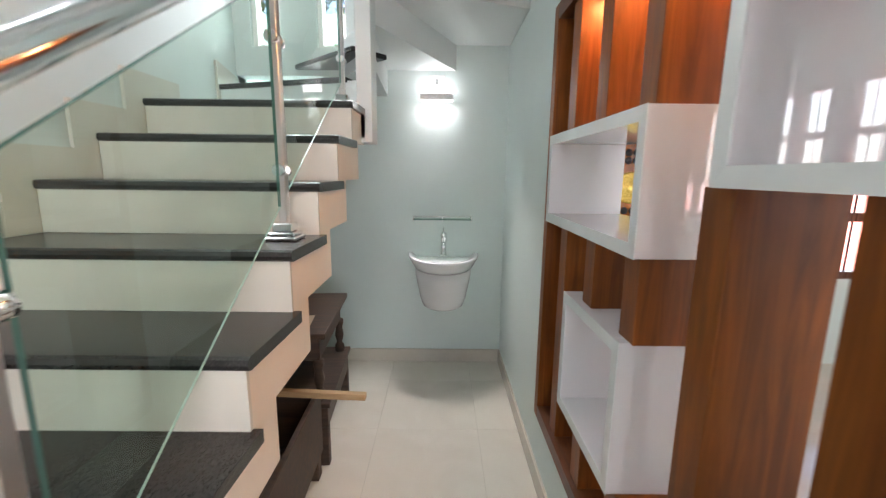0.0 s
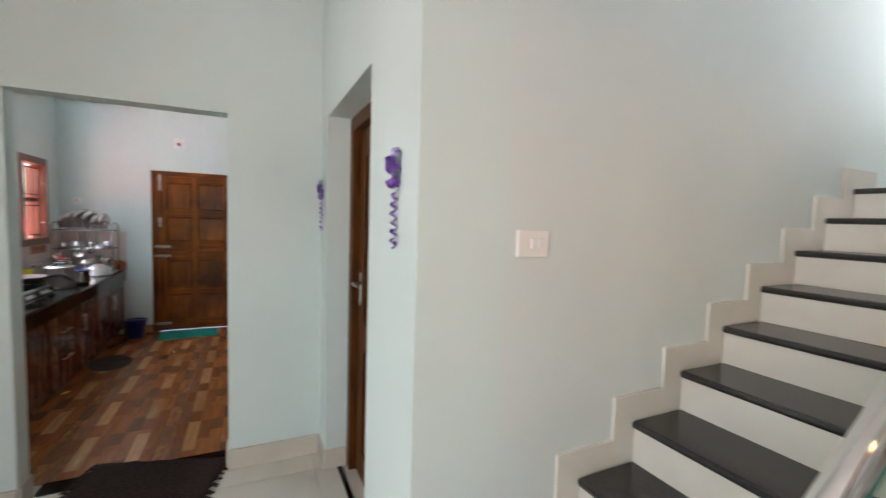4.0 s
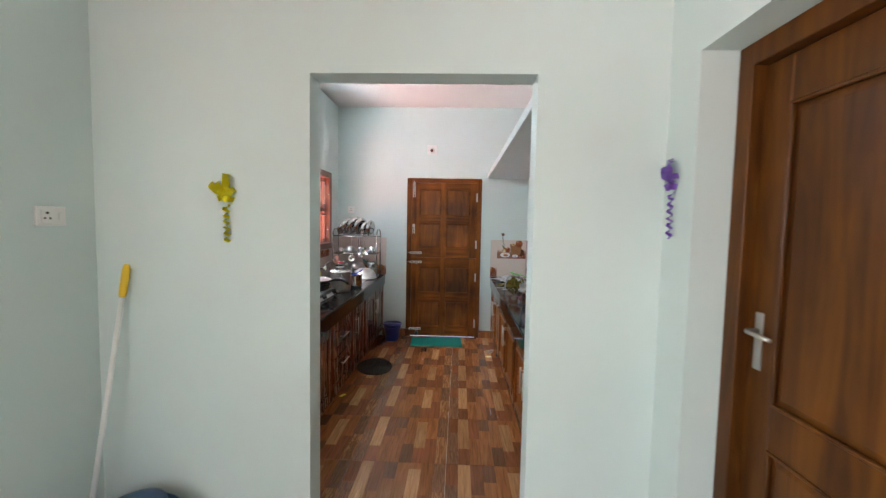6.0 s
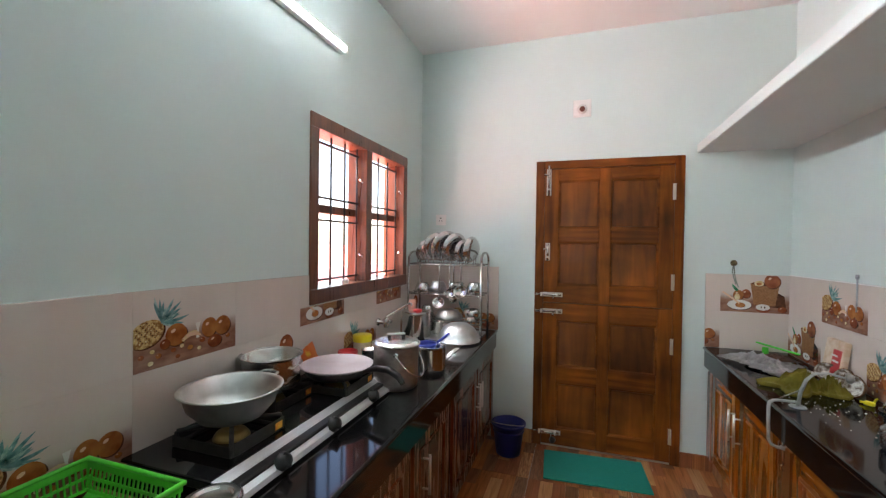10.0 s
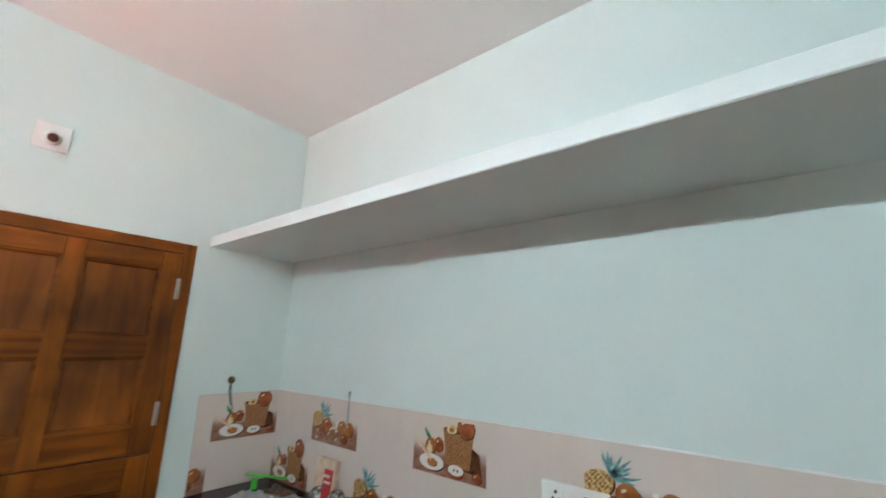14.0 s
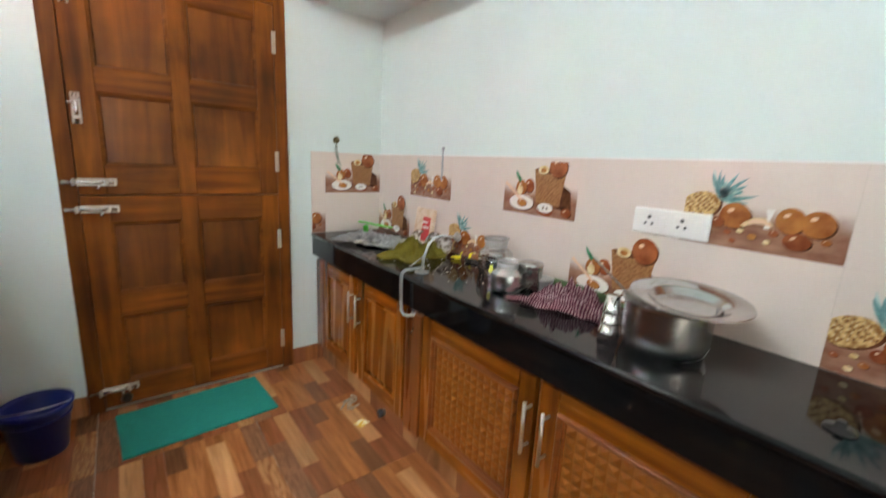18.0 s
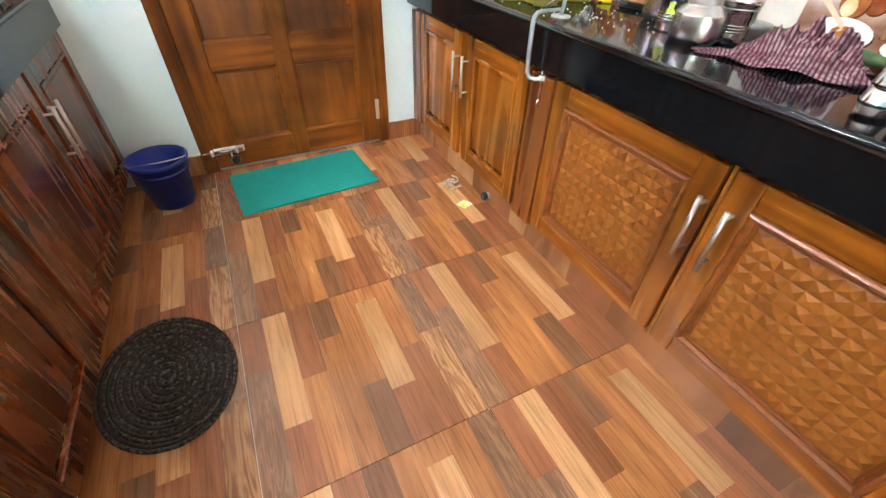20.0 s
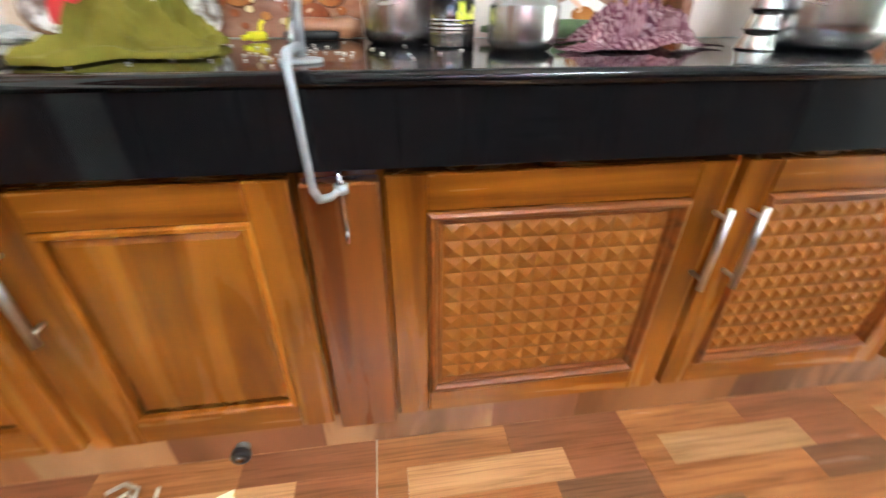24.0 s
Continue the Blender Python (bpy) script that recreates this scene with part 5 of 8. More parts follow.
part("frame_board", add_box(bm_new(), SX0 + 0.055, SX1 - 0.055, -1.42, YFR + 0.004, SZ1 - 0.06, SZ1, 0.002), M_FIN_X, scr)
part("frame_board", add_box(bm_new(), SX0 + 0.055, SX1 - 0.055, -1.42, YFR + 0.004, SZ0, SZ0 + 0.06, 0.002), M_FIN_X, scr)
BOXES = [(3.172, 3.982, 1.325, 1.669), (3.208, 3.672, 0.677, 1.105), (2.592, 2.930, 1.498, 1.840), (1.72, 2.393, 1.402, 2.02), (1.80, 2.468, 0.60, 1.122)]
FINS = [3.80 - 0.285 * k for k in range(9)]
for x in FINS:
    cuts = sorted((z0 - 0.0005, z1 + 0.0005) for x0, x1, z0, z1 in BOXES if x0 < x + 0.041 and x1 > x - 0.041)
    lo = SZ0 + 0.0605
    for z0, z1 in cuts + [(SZ1 - 0.0605, 9)]:
        if z0 - lo > 0.01:
            part("fin", add_box(bm_new(), x - 0.041, x + 0.041, -1.329, YFR - 0.014, lo, z0, 0.002), M_FIN, scr)
        lo = z1
for x in FINS[:8]:
    bm = bm_new()
    add_lathe(bm, [(0, 0), (0.028, 0), (0.030, 0.010), (0.030, 0.012), (0, 0.012)], 18, at=(x - 0.148, -1.25, SZ1 - 0.0735))
    part("spot_light", bm, M_SPOT, scr, "warm glowing recessed spot")


def shelf_box(label, x0, x1, z0, z1, y1=-1.115, y0=-1.41):
    """White laminate box set through the fins, open to the front and to the room behind."""
    o = thing("shelf_box", label, "shelf box", group="white boxes in the screen")
    t = 0.034
    part("side", add_box(bm_new(), x0, x0 + t, y0, y1, z0, z1, 0.0015), M_WHITE_GLOSS, o)
    part("side", add_box(bm_new(), x1 - t, x1, y0, y1, z0, z1, 0.0015), M_WHITE_GLOSS, o)
    part("top", add_box(bm_new(), x0 + t, x1 - t, y0, y1, z1 - t, z1, 0.0015), M_WHITE_GLOSS, o)
    part("bottom", add_box(bm_new(), x0 + t, x1 - t, y0, y1, z0, z0 + t, 0.0015), M_WHITE_GLOSS, o)
    # front edging mitred at the corners
    c, q = (x0 - 0.001, x1 + 0.001, z0 - 0.001, z1 + 0.001), (x0 + t, x1 - t, z0 + t, z1 - t)
    out = [(c[0], c[2]), (c[1], c[2]), (c[1], c[3]), (c[0], c[3])]
    inn = [(q[0], q[2]), (q[1], q[2]), (q[1], q[3]), (q[0], q[3])]
    for k in range(4):
        j = (k + 1) % 4
        d = Vector((out[j][0] - out[k][0], out[j][1] - out[k][1])).normalized() * 0.0004
        strip = [(out[k][0] + d.x, out[k][1] + d.y), (out[j][0] - d.x, out[j][1] - d.y), (inn[j][0] - d.x, inn[j][1] - d.y), (inn[k][0] + d.x, inn[k][1] + d.y)]
        part("edge_strip", add_prism(bm_new(), strip, "y", y1 + 0.0002, y1 + 0.003), M_WHITE_EDGE, o)
    return o


for words, bx in zip(("white glossy long shelf box, open through the screen", "white glossy upright shelf box low in the screen", "white glossy square shelf box high in the screen", "large white glossy shelf box high in the screen", "white glossy shelf box low near the screen's end"), BOXES):
    shelf_box(words, *bx)

# carved door with brass disc in the room behind the screen
pd = thing("carved_door", "brown carved door leaf with brass disc behind screen", "door", (4.50, -1.69, 0), -90)
part("leaf", add_box(bm_new(), -0.22, 0.68, 0, 0.04, 0.0, 2.05, 0.004), M_CAB, pd)
bm = bm_new()
for r in range(9):
    for c in range(5):
        for k in range(4):
            a = radians(45 + 90 * k)
            add_lathe(bm, [(0, 0), (0.02, 0), (0.02, 0.002), (0, 0.002)], 10, m=pose(-0.14 + c * 0.14 + 0.03 * math.cos(a), -0.0005, 0.84 + r * 0.155 + 0.03 * math.sin(a), 90, 0, 0))
part("cut_holes", bm, M_BLACK, pd, "dark round cut-outs")
M_BRASS = grain(node_mat("bright_brass", (0.80, 0.58, 0.12), 0.35, 0.6), (0.62, 0.42, 0.06), (0.88, 0.68, 0.20), (90, 90, 90), 2)
for x, z in ((0.0, 1.45), (0.28, 1.45), (0.14, 1.14)):
    bm = bm_new()
    add_lathe(bm, [(0, 0.018), (0.02, 0.018), (0.03, 0.010), (0.075, 0.008), (0.085, 0.004), (0.085, 0.0), (0, 0)], 28, m=pose(x, -0.002, z, 90, 0, 0))
    part("brass_disc", bm, M_BRASS, pd, "round beaten brass disc")

# ---- old furniture and batten under the stairs ----
desk = thing("old_desk", "worn dark wooden desk with turned legs under stairs", "desk", (4.50, 0.22, 0), 4)
part("top", add_box(bm_new(), -0.36, 0.36, -0.30, 0.30, 0.705, 0.735, 0.004), M_OLD, desk)
part("drawer_case", add_box(bm_new(), -0.31, 0.31, -0.26, 0.27, 0.575, 0.704, 0.003), M_OLD, desk)
for x in (-0.30, 0.30):
    for y in (-0.25, 0.25):
        bm = bm_new()
        add_lathe(bm, [(0, 0.36), (0.030, 0.36), (0.030, 0.40), (0.016, 0.42), (0.028, 0.47), (0.020, 0.52), (0.028, 0.55), (0.028, 0.576), (0, 0.576)], 14, at=(x, y, 0))
        part("turned_leg", bm, M_OLD, desk)
part("lower_shelf", add_box(bm_new(), -0.36, 0.36, -0.31, 0.31, 0.335, 0.361, 0.004), M_OLD, desk)
part("apron", add_box(bm_new(), -0.34, 0.34, -0.295, 0.295, 0.22, 0.334, 0.003), M_OLD, desk)
for x in (-0.32, 0.32):
    for y in (-0.27, 0.27):
        part("foot", add_box(bm_new(), x - 0.025, x + 0.025, y - 0.025, y + 0.025, 0.0, 0.2205, 0.004), M_OLD, desk)
solid("card_sheet", add_box(bm_new(), -0.09, 0.09, -0.06, 0.06, 0, 0.003), node_mat("beige_card", (0.50, 0.42, 0.30), 0.7), "beige card lying on the old desk", "card", at=(4.33, 0.07, 0.7355), rz=8)
chest = thing("old_chest", "worn dark wooden chest with plank front under stairs", "chest", (3.62, 0.20, 0), 2)
part("front_board", add_box(bm_new(), -0.50, 0.50, -0.30, -0.275, 0.13, 0.46, 0.004), M_OLD, chest)
part("back_board", add_box(bm_new(), -0.50, 0.50, 0.275, 0.30, 0.13, 0.46, 0.004), M_OLD, chest)
for x in (-0.50, 0.475):
    part("end_board", add_box(bm_new(), x, x + 0.025, -0.275, 0.275, 0.13, 0.46, 0.003), M_OLD, chest)
part("bottom_board", add_box(bm_new(), -0.475, 0.475, -0.275, 0.275, 0.13, 0.155), M_OLD, chest)
part("lid", add_box(bm_new(), -0.30, 0.53, -0.10, 0.32, 0.461, 0.485, 0.004), M_OLD, chest, "dark lid pushed partly open")
for x in (-0.46, 0.46):
    for y in (-0.26, 0.26):
        part("foot", add_box(bm_new(), x - 0.03, x + 0.03, y - 0.03, y + 0.03, 0.0, 0.1295, 0.004), M_OLD, chest)
solid("wood_batten", add_box(bm_new(), -0.016, 0.016, -0.30, 0.30, 0, 0.030, 0.002), M_BATTEN, "raw pale timber batten lying across the old chest", "batten", at=(4.02, -0.03, 0.4855), rz=-4)


# ---- lobby ----
d2 = thing("door_2", "closed brown wooden panelled door with steel lever handle", "door", (XP + 0.135, 2.065, 0), -90, kind="structure")
LW = 0.95
for a, b in ((0.0, 0.075), (LW - 0.075, LW)):
    part("frame_jamb", add_box(bm_new(), a + 0.0005, b - 0.0005, 0.0, 0.09, 0, 2.1795, 0.003), M_DOOR_DARK, d2)
part("frame_head", add_box(bm_new(), 0.075, LW - 0.075, 0.0, 0.09, 2.10, 2.1795, 0.003), M_DOOR_DARK, d2)
lf = panel_door(d2, "leaf", "x", LW - 0.152, 2.09, [(0.16, 0.80), (0.95, 1.94)], [(0.12, LW - 0.152 - 0.12)], 0, 0, 0.035, 0.03, M_DOOR_DARK, M_DOOR_DARK, M_DOOR_DARK)
lf.location = (0.076, 0.055, 0.006)
hp = part("handle_plate", add_box(bm_new(), 0.035, 0.072, -0.019, -0.012, 1.05, 1.25, 0.004, 2), M_HANDLE, lf, "brushed steel lever plate")
bm = bm_new()
add_tube(bm, [(0.053, -0.018, 1.185), (0.053, -0.055, 1.185), (0.065, -0.062, 1.185), (0.165, -0.060, 1.18)], [0.009, 0.009, 0.009, 0.007], 12)
part("lever", bm, M_HANDLE, hp)
# unseen board added to close the wall hole behind the shut door
part("hole_cover", add_box(bm_new(), 0.0, LW, 0.155, 0.165, 0, 2.18), M_DOOR_DARK, d2)


def ribbon_bow(name, label, m, material, h=0.30):
    """Curled gift-ribbon bow stuck to the wall: loops, two pointed tails and a crinkled streamer. Front faces -y."""
    o = new(name)
    o.matrix_world = m
    tagged(o, label, "ribbon bow", "ribbon bows on the walls")
    rnd = random.Random(len(label) + int(m.translation.x * 100))
    def strip(pts, w, tilt=0.0):
        bm = bm_new()
        prev = None
        for i, p in enumerate(pts):
            p = Vector(p)
            d = (Vector(pts[min(i + 1, len(pts) - 1)]) - Vector(pts[max(i - 1, 0)])).normalized()
            s_ = Vector((math.cos(tilt), 0.35 * math.sin(i * 1.1), math.sin(tilt)))
            s_ = (s_ - d * s_.dot(d)).normalized() * w / 2
            cur = (bm.verts.new(p - s_), bm.verts.new(p + s_))
            if prev:
                f = bm.faces.new((prev[0], prev[1], cur[1], cur[0]))
                f.smooth = True
            prev = cur
        bmesh.ops.solidify(bm, geom=bm.faces[:], thickness=0.0008)
        return bm
    for deg, length, width in ((134, 0.088, 0.030), (118, 0.072, 0.034), (92, 0.100, 0.026), (74, 0.090, 0.030), (40, 0.050, 0.026), (-20, 0.034, 0.024), (205, 0.034, 0.024)):
        a = radians(deg + rnd.uniform(-9, 9))
        d = Vector((math.cos(a), 0, math.sin(a)))
        bulge = rnd.uniform(0.016, 0.028)
        pts = [d * length * math.sin(math.pi * 0.56 * t / 12) + Vector((0, -0.006 - bulge * math.sin(math.pi * t / 12) - 0.003 * math.sin(t * 2.1), 0)) for t in range(13)]
        part("loop", strip(pts, width, a + 1.57), material, o)
    part("knot", add_lathe(bm_new(), [(0, -0.018), (0.008, -0.016), (0.013, -0.007), (0.012, 0.005), (0.007, 0.013), (0, 0.015)], 10, (0, -0.014, -0.006)), material, o)
    n = 46
    pts = [(0.012 * math.sin(t * 0.9), -0.012 + 0.008 * math.cos(t * 0.9), -0.035 - (h - 0.11) * t / n) for t in range(n)]
    part("streamer", strip(pts, 0.014, 0.5), material, o)
    return o


M_PURPLE = grain(node_mat("shiny_purple_ribbon", (0.28, 0.11, 0.60), 0.28, 0.1), (0.28, 0.11, 0.60), (0.50, 0.26, 0.86), (30, 30, 30), 3)
M_RIBY = grain(node_mat("shiny_yellow_ribbon", (1.0, 0.92, 0.02), 0.28, 0.0), (1.0, 0.86, 0.01), (1.0, 0.95, 0.05), (30, 30, 30), 3)
ribbon_bow("ribbon_bow", "purple curled gift ribbon bow on lobby wall", pose(XP, 0.772, 1.705, 0, 0, -90), M_PURPLE, 0.30)
ribbon_bow("ribbon_bow", "purple curled gift ribbon bow beside recessed door", pose(XP, 2.205, 1.715, 0, 0, -90), M_PURPLE, 0.30)
ribbon_bow("ribbon_bow", "yellow curled gift ribbon bow beside kitchen opening", pose(-0.325, YO, 1.635, 0, 0, 0), M_RIBY, 0.28)
ribbon_bow("ribbon_bow", "purple curled gift ribbon bow near lobby socket", pose(XL, 1.755, 1.63, 0, 0, 90), M_PURPLE, 0.33)

# bucket with lid and bail
bk = thing("lidded_bucket", "steel-blue plastic bucket with tilted lid and handle", "bucket", (-0.615, 2.085, 0))
bk.scale = (1.0, 1.0, 1.14)
bm = bm_new()
add_lathe(bm, [(0, 0.004), (0.115, 0.0), (0.120, 0.006), (0.150, 0.235), (0.158, 0.24), (0.158, 0.262), (0.150, 0.262), (0.146, 0.235), (0.117, 0.012), (0, 0.010)], 40)
part("pail", bm, M_BLUE2, bk)
bm = bm_new()
add_lathe(bm, [(0, 0.285), (0.045, 0.285), (0.050, 0.293), (0.030, 0.300), (0.02, 0.292), (0.045, 0.286), (0.125, 0.280), (0.160, 0.272), (0.166, 0.262), (0.160, 0.262), (0, 0.270)], 40, m=pose(-0.01, -0.006, 0.012, 5, -8, 0))
part("lid", bm, M_BLUE2, bk)
bm = bm_new()
add_tube(bm, [(0.16 * math.cos(a), 0.05 - 0.17 * math.sin(a) * 0.35, 0.225 - 0.06 * math.sin(a)) for a in [math.pi * i / 14 for i in range(15)]], 0.006, 8)
part("bail", bm, M_BLUE2, bk)

# broom leaning on the corner
br = thing("broom", "white long-handled plastic broom with yellow bristles and grip", "broom")
foot, tip = Vector((-0.865, 2.115, 0.16)), Vector((-0.775, 2.266, 1.33))
d = (tip - foot).normalized()
bm = bm_new()
add_tube(bm, [foot - d * 0.03, foot + d * 1.03], 0.0105, 12)
part("stick", bm, M_PLASTIC_W, br)
bm = bm_new()
add_tube(bm, [tip - d * 0.145, tip - d * 0.13, tip - d * 0.02, tip], [0.012, 0.0155, 0.0155, 0.010], 12)
part("grip", bm, M_YELLOW, br)
u = Vector((0.75, -0.66, 0)).normalized()
n_ = Vector((0.66, 0.75, 0)).normalized()
bm = bm_new()
ring = []
for w, dd, z in ((0.020, 0.016, 0.215), (0.060, 0.022, 0.180), (0.110, 0.026, 0.135), (0.118, 0.026, 0.120)):
    c = Vector((foot.x - 0.008, foot.y - 0.02, z))
    ring.append([bm.verts.new(c + u * a * w + n_ * b * dd) for a, b in ((-1, -1), (1, -1), (1, 1), (-1, 1))])
for a, b in zip(ring, ring[1:]):
    for i in range(4):
        bm.faces.new((a[i], a[(i + 1) % 4], b[(i + 1) % 4], b[i]))
bm.faces.new(ring[0])
bm.faces.new(ring[-1])
part("head", bm, M_PLASTIC_W, br)
bm = bm_new()
rnd = random.Random(3)
for i in range(170):
    a, b = rnd.uniform(-1, 1), rnd.uniform(-1, 1)
    c = Vector((foot.x - 0.008, foot.y - 0.02, 0.124)) + u * a * 0.112 + n_ * b * 0.02
    e = c + u * (a * 0.025 + rnd.uniform(-0.01, 0.01)) + n_ * rnd.uniform(-0.01, 0.01) + Vector((0, 0, -0.122))
    add_tube(bm, [c, e], [0.004, 0.003], 5, False)
part("bristles", bm, M_YELLOW, br, "yellow bristles")


# shaggy doormat
def shag_mat(name, label, at, rz, w, h, material, strands, length):
    o = thing(name, label, "doormat", at, rz)
    bm = bm_new()
    nx, ny = 24, 15
    g = [[bm.verts.new((-w / 2 + w * i / nx, -h / 2 + h * j / ny, 0.012 + 0.005 * noise.noise(Vector((i * 0.5, j * 0.5, 1.0))))) for j in range(ny + 1)] for i in range(nx + 1)]
    for i in range(nx):
        for j in range(ny):
            f = bm.faces.new((g[i][j], g[i + 1][j], g[i + 1][j + 1], g[i][j + 1]))
            f.smooth = True
    edge = [g[i][0] for i in range(nx + 1)] + [g[nx][j] for j in range(1, ny + 1)] + [g[i][ny] for i in range(nx - 1, -1, -1)] + [g[0][j] for j in range(ny - 1, 0, -1)]
    low = [bm.verts.new((v.co.x, v.co.y, 0.001)) for v in edge]
    for i in range(len(edge)):
        bm.faces.new((edge[i], low[i], low[(i + 1) % len(edge)], edge[(i + 1) % len(edge)]))
    part("mat_body", bm, material, o)
    rnd = random.Random(5)
    for s in (-1, 1):
        bm = bm_new()
        for k in range(strands):
            y = -h / 2 + h * (k + rnd.random()) / strands
            x = s * w / 2
            p1 = Vector((x + s * rnd.uniform(0.4, 1) * length, y + rnd.uniform(-0.02, 0.02), 0.006))
            add_tube(bm, [(x - s * 0.006, y, 0.011), ((x + p1.x) / 2, (y + p1.y) / 2 + rnd.uniform(-0.008, 0.008), 0.014), p1], [0.006, 0.006, 0.004], 5)
        part("fringe", bm, material, o, "dark tufted fringe")
    return o


shag_mat("doormat", "dark brown shaggy doormat with fringe at kitchen opening", (0.59, 2.30, 0.004), -16, 0.74, 0.45, M_DOORMAT, 22, 0.045)

# green foam mat before the back door
gm = bm_new()
add_box(gm, -0.325, 0.325, -0.19, 0.19, 0.0005, 0.011, 0.004, 2)
solid("green_mat", gm, M_GMAT, "bright green rectangular foam mat before the door", "mat", at=(0.432, 5.735, 0.0), rz=3.6)

# braided oval mat
om = thing("braided_mat", "dark brown flecked oval braided mat on floor", "mat", (-0.172, 4.77, 0), 12)
def braid(r0, a_, b_, material):
    bm = bm_new()
    n = 44
    pts = [(a_ * r0 * math.cos(2 * math.pi * i / n), b_ * r0 * math.sin(2 * math.pi * i / n), 0.006 + 0.0012 * math.sin(i * 2.1)) for i in range(n)]
    add_tube(bm, pts, 0.0062, 6, False, True)
    return part("braid", bm, material, om)


for k in range(18):
    braid((k + 0.6) / 18, 0.185, 0.245, M_BRAID_B if k % 2 else M_BRAID_A)

# blue bucket by the back door
bb = thing("blue_bucket", "deep blue open plastic bucket beside the back door", "bucket", (-0.148, 5.785, 0))
bm = bm_new()
add_lathe(bm, [(0, 0.006), (0.078, 0.0), (0.084, 0.004), (0.112, 0.205), (0.122, 0.208), (0.124, 0.222), (0.116, 0.226), (0.108, 0.205), (0.080, 0.012), (0, 0.010)], 36)
part("pail", bm, M_BLUE, bb)
bm = bm_new()
add_lathe(bm, [(0.108, 0.170), (0.1125, 0.168), (0.1135, 0.176), (0.1085, 0.178)], 36)
part("rib", bm, M_BLUE, bb)
bm = bm_new()
add_tube(bm, [(0.118 * math.cos(a), 0.118 * math.sin(a) * 0.96, 0.214 - 0.035 * math.sin(a)) for a in [math.pi * (i + 14) / 14 for i in range(15)]], 0.003, 8)
part("bail", bm, M_HANDLE, bb)

# litter by the cabinet foot
solid("yellow_wrapper", smooth_noise(add_box(bm_new(), -0.028, 0.028, -0.026, 0.026, 0.001, 0.004, 0.001), 0.002, 60), grain(node_mat("yellow_wrapper", (0.80, 0.62, 0.10), 0.4), (0.75, 0.50, 0.03), (0.85, 0.82, 0.55), (60, 60, 60), 2, 0.45, 0.55), "small yellow sweet wrapper on the floor", "wrapper", at=(1.066, 5.207, 0.001), rz=20)
solid("yellow_wrapper", smooth_noise(add_box(bm_new(), -0.03, 0.03, -0.015, 0.015, 0.001, 0.004, 0.001), 0.002, 60), M_YELLOW2, "small lemon-yellow paper scrap on the floor", "wrapper", at=(-0.30, 4.02, 0.001), rz=60)
ds = thing("door_stop", "round black and steel door stop on the plinth", "door stop", (1.183, 5.185, 0.036))
bm = bm_new()
add_lathe(bm, [(0, 0), (0.032, 0), (0.032, 0.003), (0.028, 0.006), (0.016, 0.007), (0.013, 0.022), (0, 0.022)], 24, m=pose(0.006, 0, 0, 0, -90, 0))
part("flange", bm, M_STEEL_D, ds)
bm = bm_new()
add_lathe(bm, [(0, 0), (0.019, 0), (0.021, 0.003), (0.021, 0.016), (0.017, 0.020), (0.011, 0.0205), (0.010, 0.019), (0, 0.019)], 24, m=pose(-0.016, 0, 0, 0, -90, 0))
rb = part("rubber", bm, M_BLACK, ds)
bm = bm_new()
add_lathe(bm, [(0, 0), (0.0085, 0), (0.0085, 0.002), (0, 0.003)], 16, m=pose(-0.0355, 0, 0, 0, -90, 0))
part("screw_head", bm, M_STEEL, rb, "pale steel screw head")
pc = bm_new()
rnd = random.Random(9)
for k in range(5):
    a = rnd.uniform(0, 6.28)
    p = Vector((0, 0, 0.008))
    pts = [p + Vector((math.cos(a + t * 0.7) * 0.025 * t, math.sin(a + t * 0.9) * 0.022 * t, 0.004 * (t % 2))) for t in range(4)]
    add_tube(pc, pts, 0.005, 6)
solid("string_bits", pc, grain(node_mat("dirty_string", (0.36, 0.27, 0.19), 0.8), (0.25, 0.18, 0.12), (0.5, 0.4, 0.3), (60, 60, 60), 2), "crumpled bit of brown string on the floor", "string", at=(1.10, 5.39, 0.0))

# wire end from the ceiling
bm = bm_new()
add_tube(bm, [(0.0, 0.0, 0.0), (0.006, 0.0, -0.05), (-0.006, 0.004, -0.10), (-0.022, 0.006, -0.14), (-0.018, 0.01, -0.165)], 0.004, 8)
add_tube(bm, [(0.003, 0.003, 0.0), (0.012, 0.006, -0.07), (-0.002, 0.0, -0.13), (-0.034, 0.004, -0.155)], 0.003, 8)
solid("ceiling_wire", bm, node_mat("dark_wire", (0.05, 0.025, 0.02), 0.5), "loose twisted dark wire hanging from the ceiling", "wire", at=(0.085, 4.28, ZC))

# ---- outside ----
def simple_house(name, label, at, sx, sy, h, wallm, openings):
    """A neighbouring house: walls, flat roof with parapet and its windows."""
    o = thing(name, label, "house", at)
    part("wall", add_box(bm_new(), -sx / 2, sx / 2, -sy / 2, sy / 2, -0.5, h), wallm, o)
    part("roof", add_box(bm_new(), -sx / 2 - 0.3, sx / 2 + 0.3, -sy / 2 - 0.3, sy / 2 + 0.3, h, h + 0.2, 0.01), M_CEIL, o)
    for y, z, w, hh in openings:
        wn_ = part("window", add_box(bm_new(), sx / 2 - 0.02, sx / 2 + 0.03, y - w / 2, y + w / 2, z, z + hh, 0.005), M_WINF, o)
        part("pane", add_box(bm_new(), sx / 2 + 0.031, sx / 2 + 0.036, y - w / 2 + 0.08, y + w / 2 - 0.08, z + 0.08, z + hh - 0.08), node_mat("dark_glass", (0.05, 0.06, 0.07), 0.08), wn_)
    return o


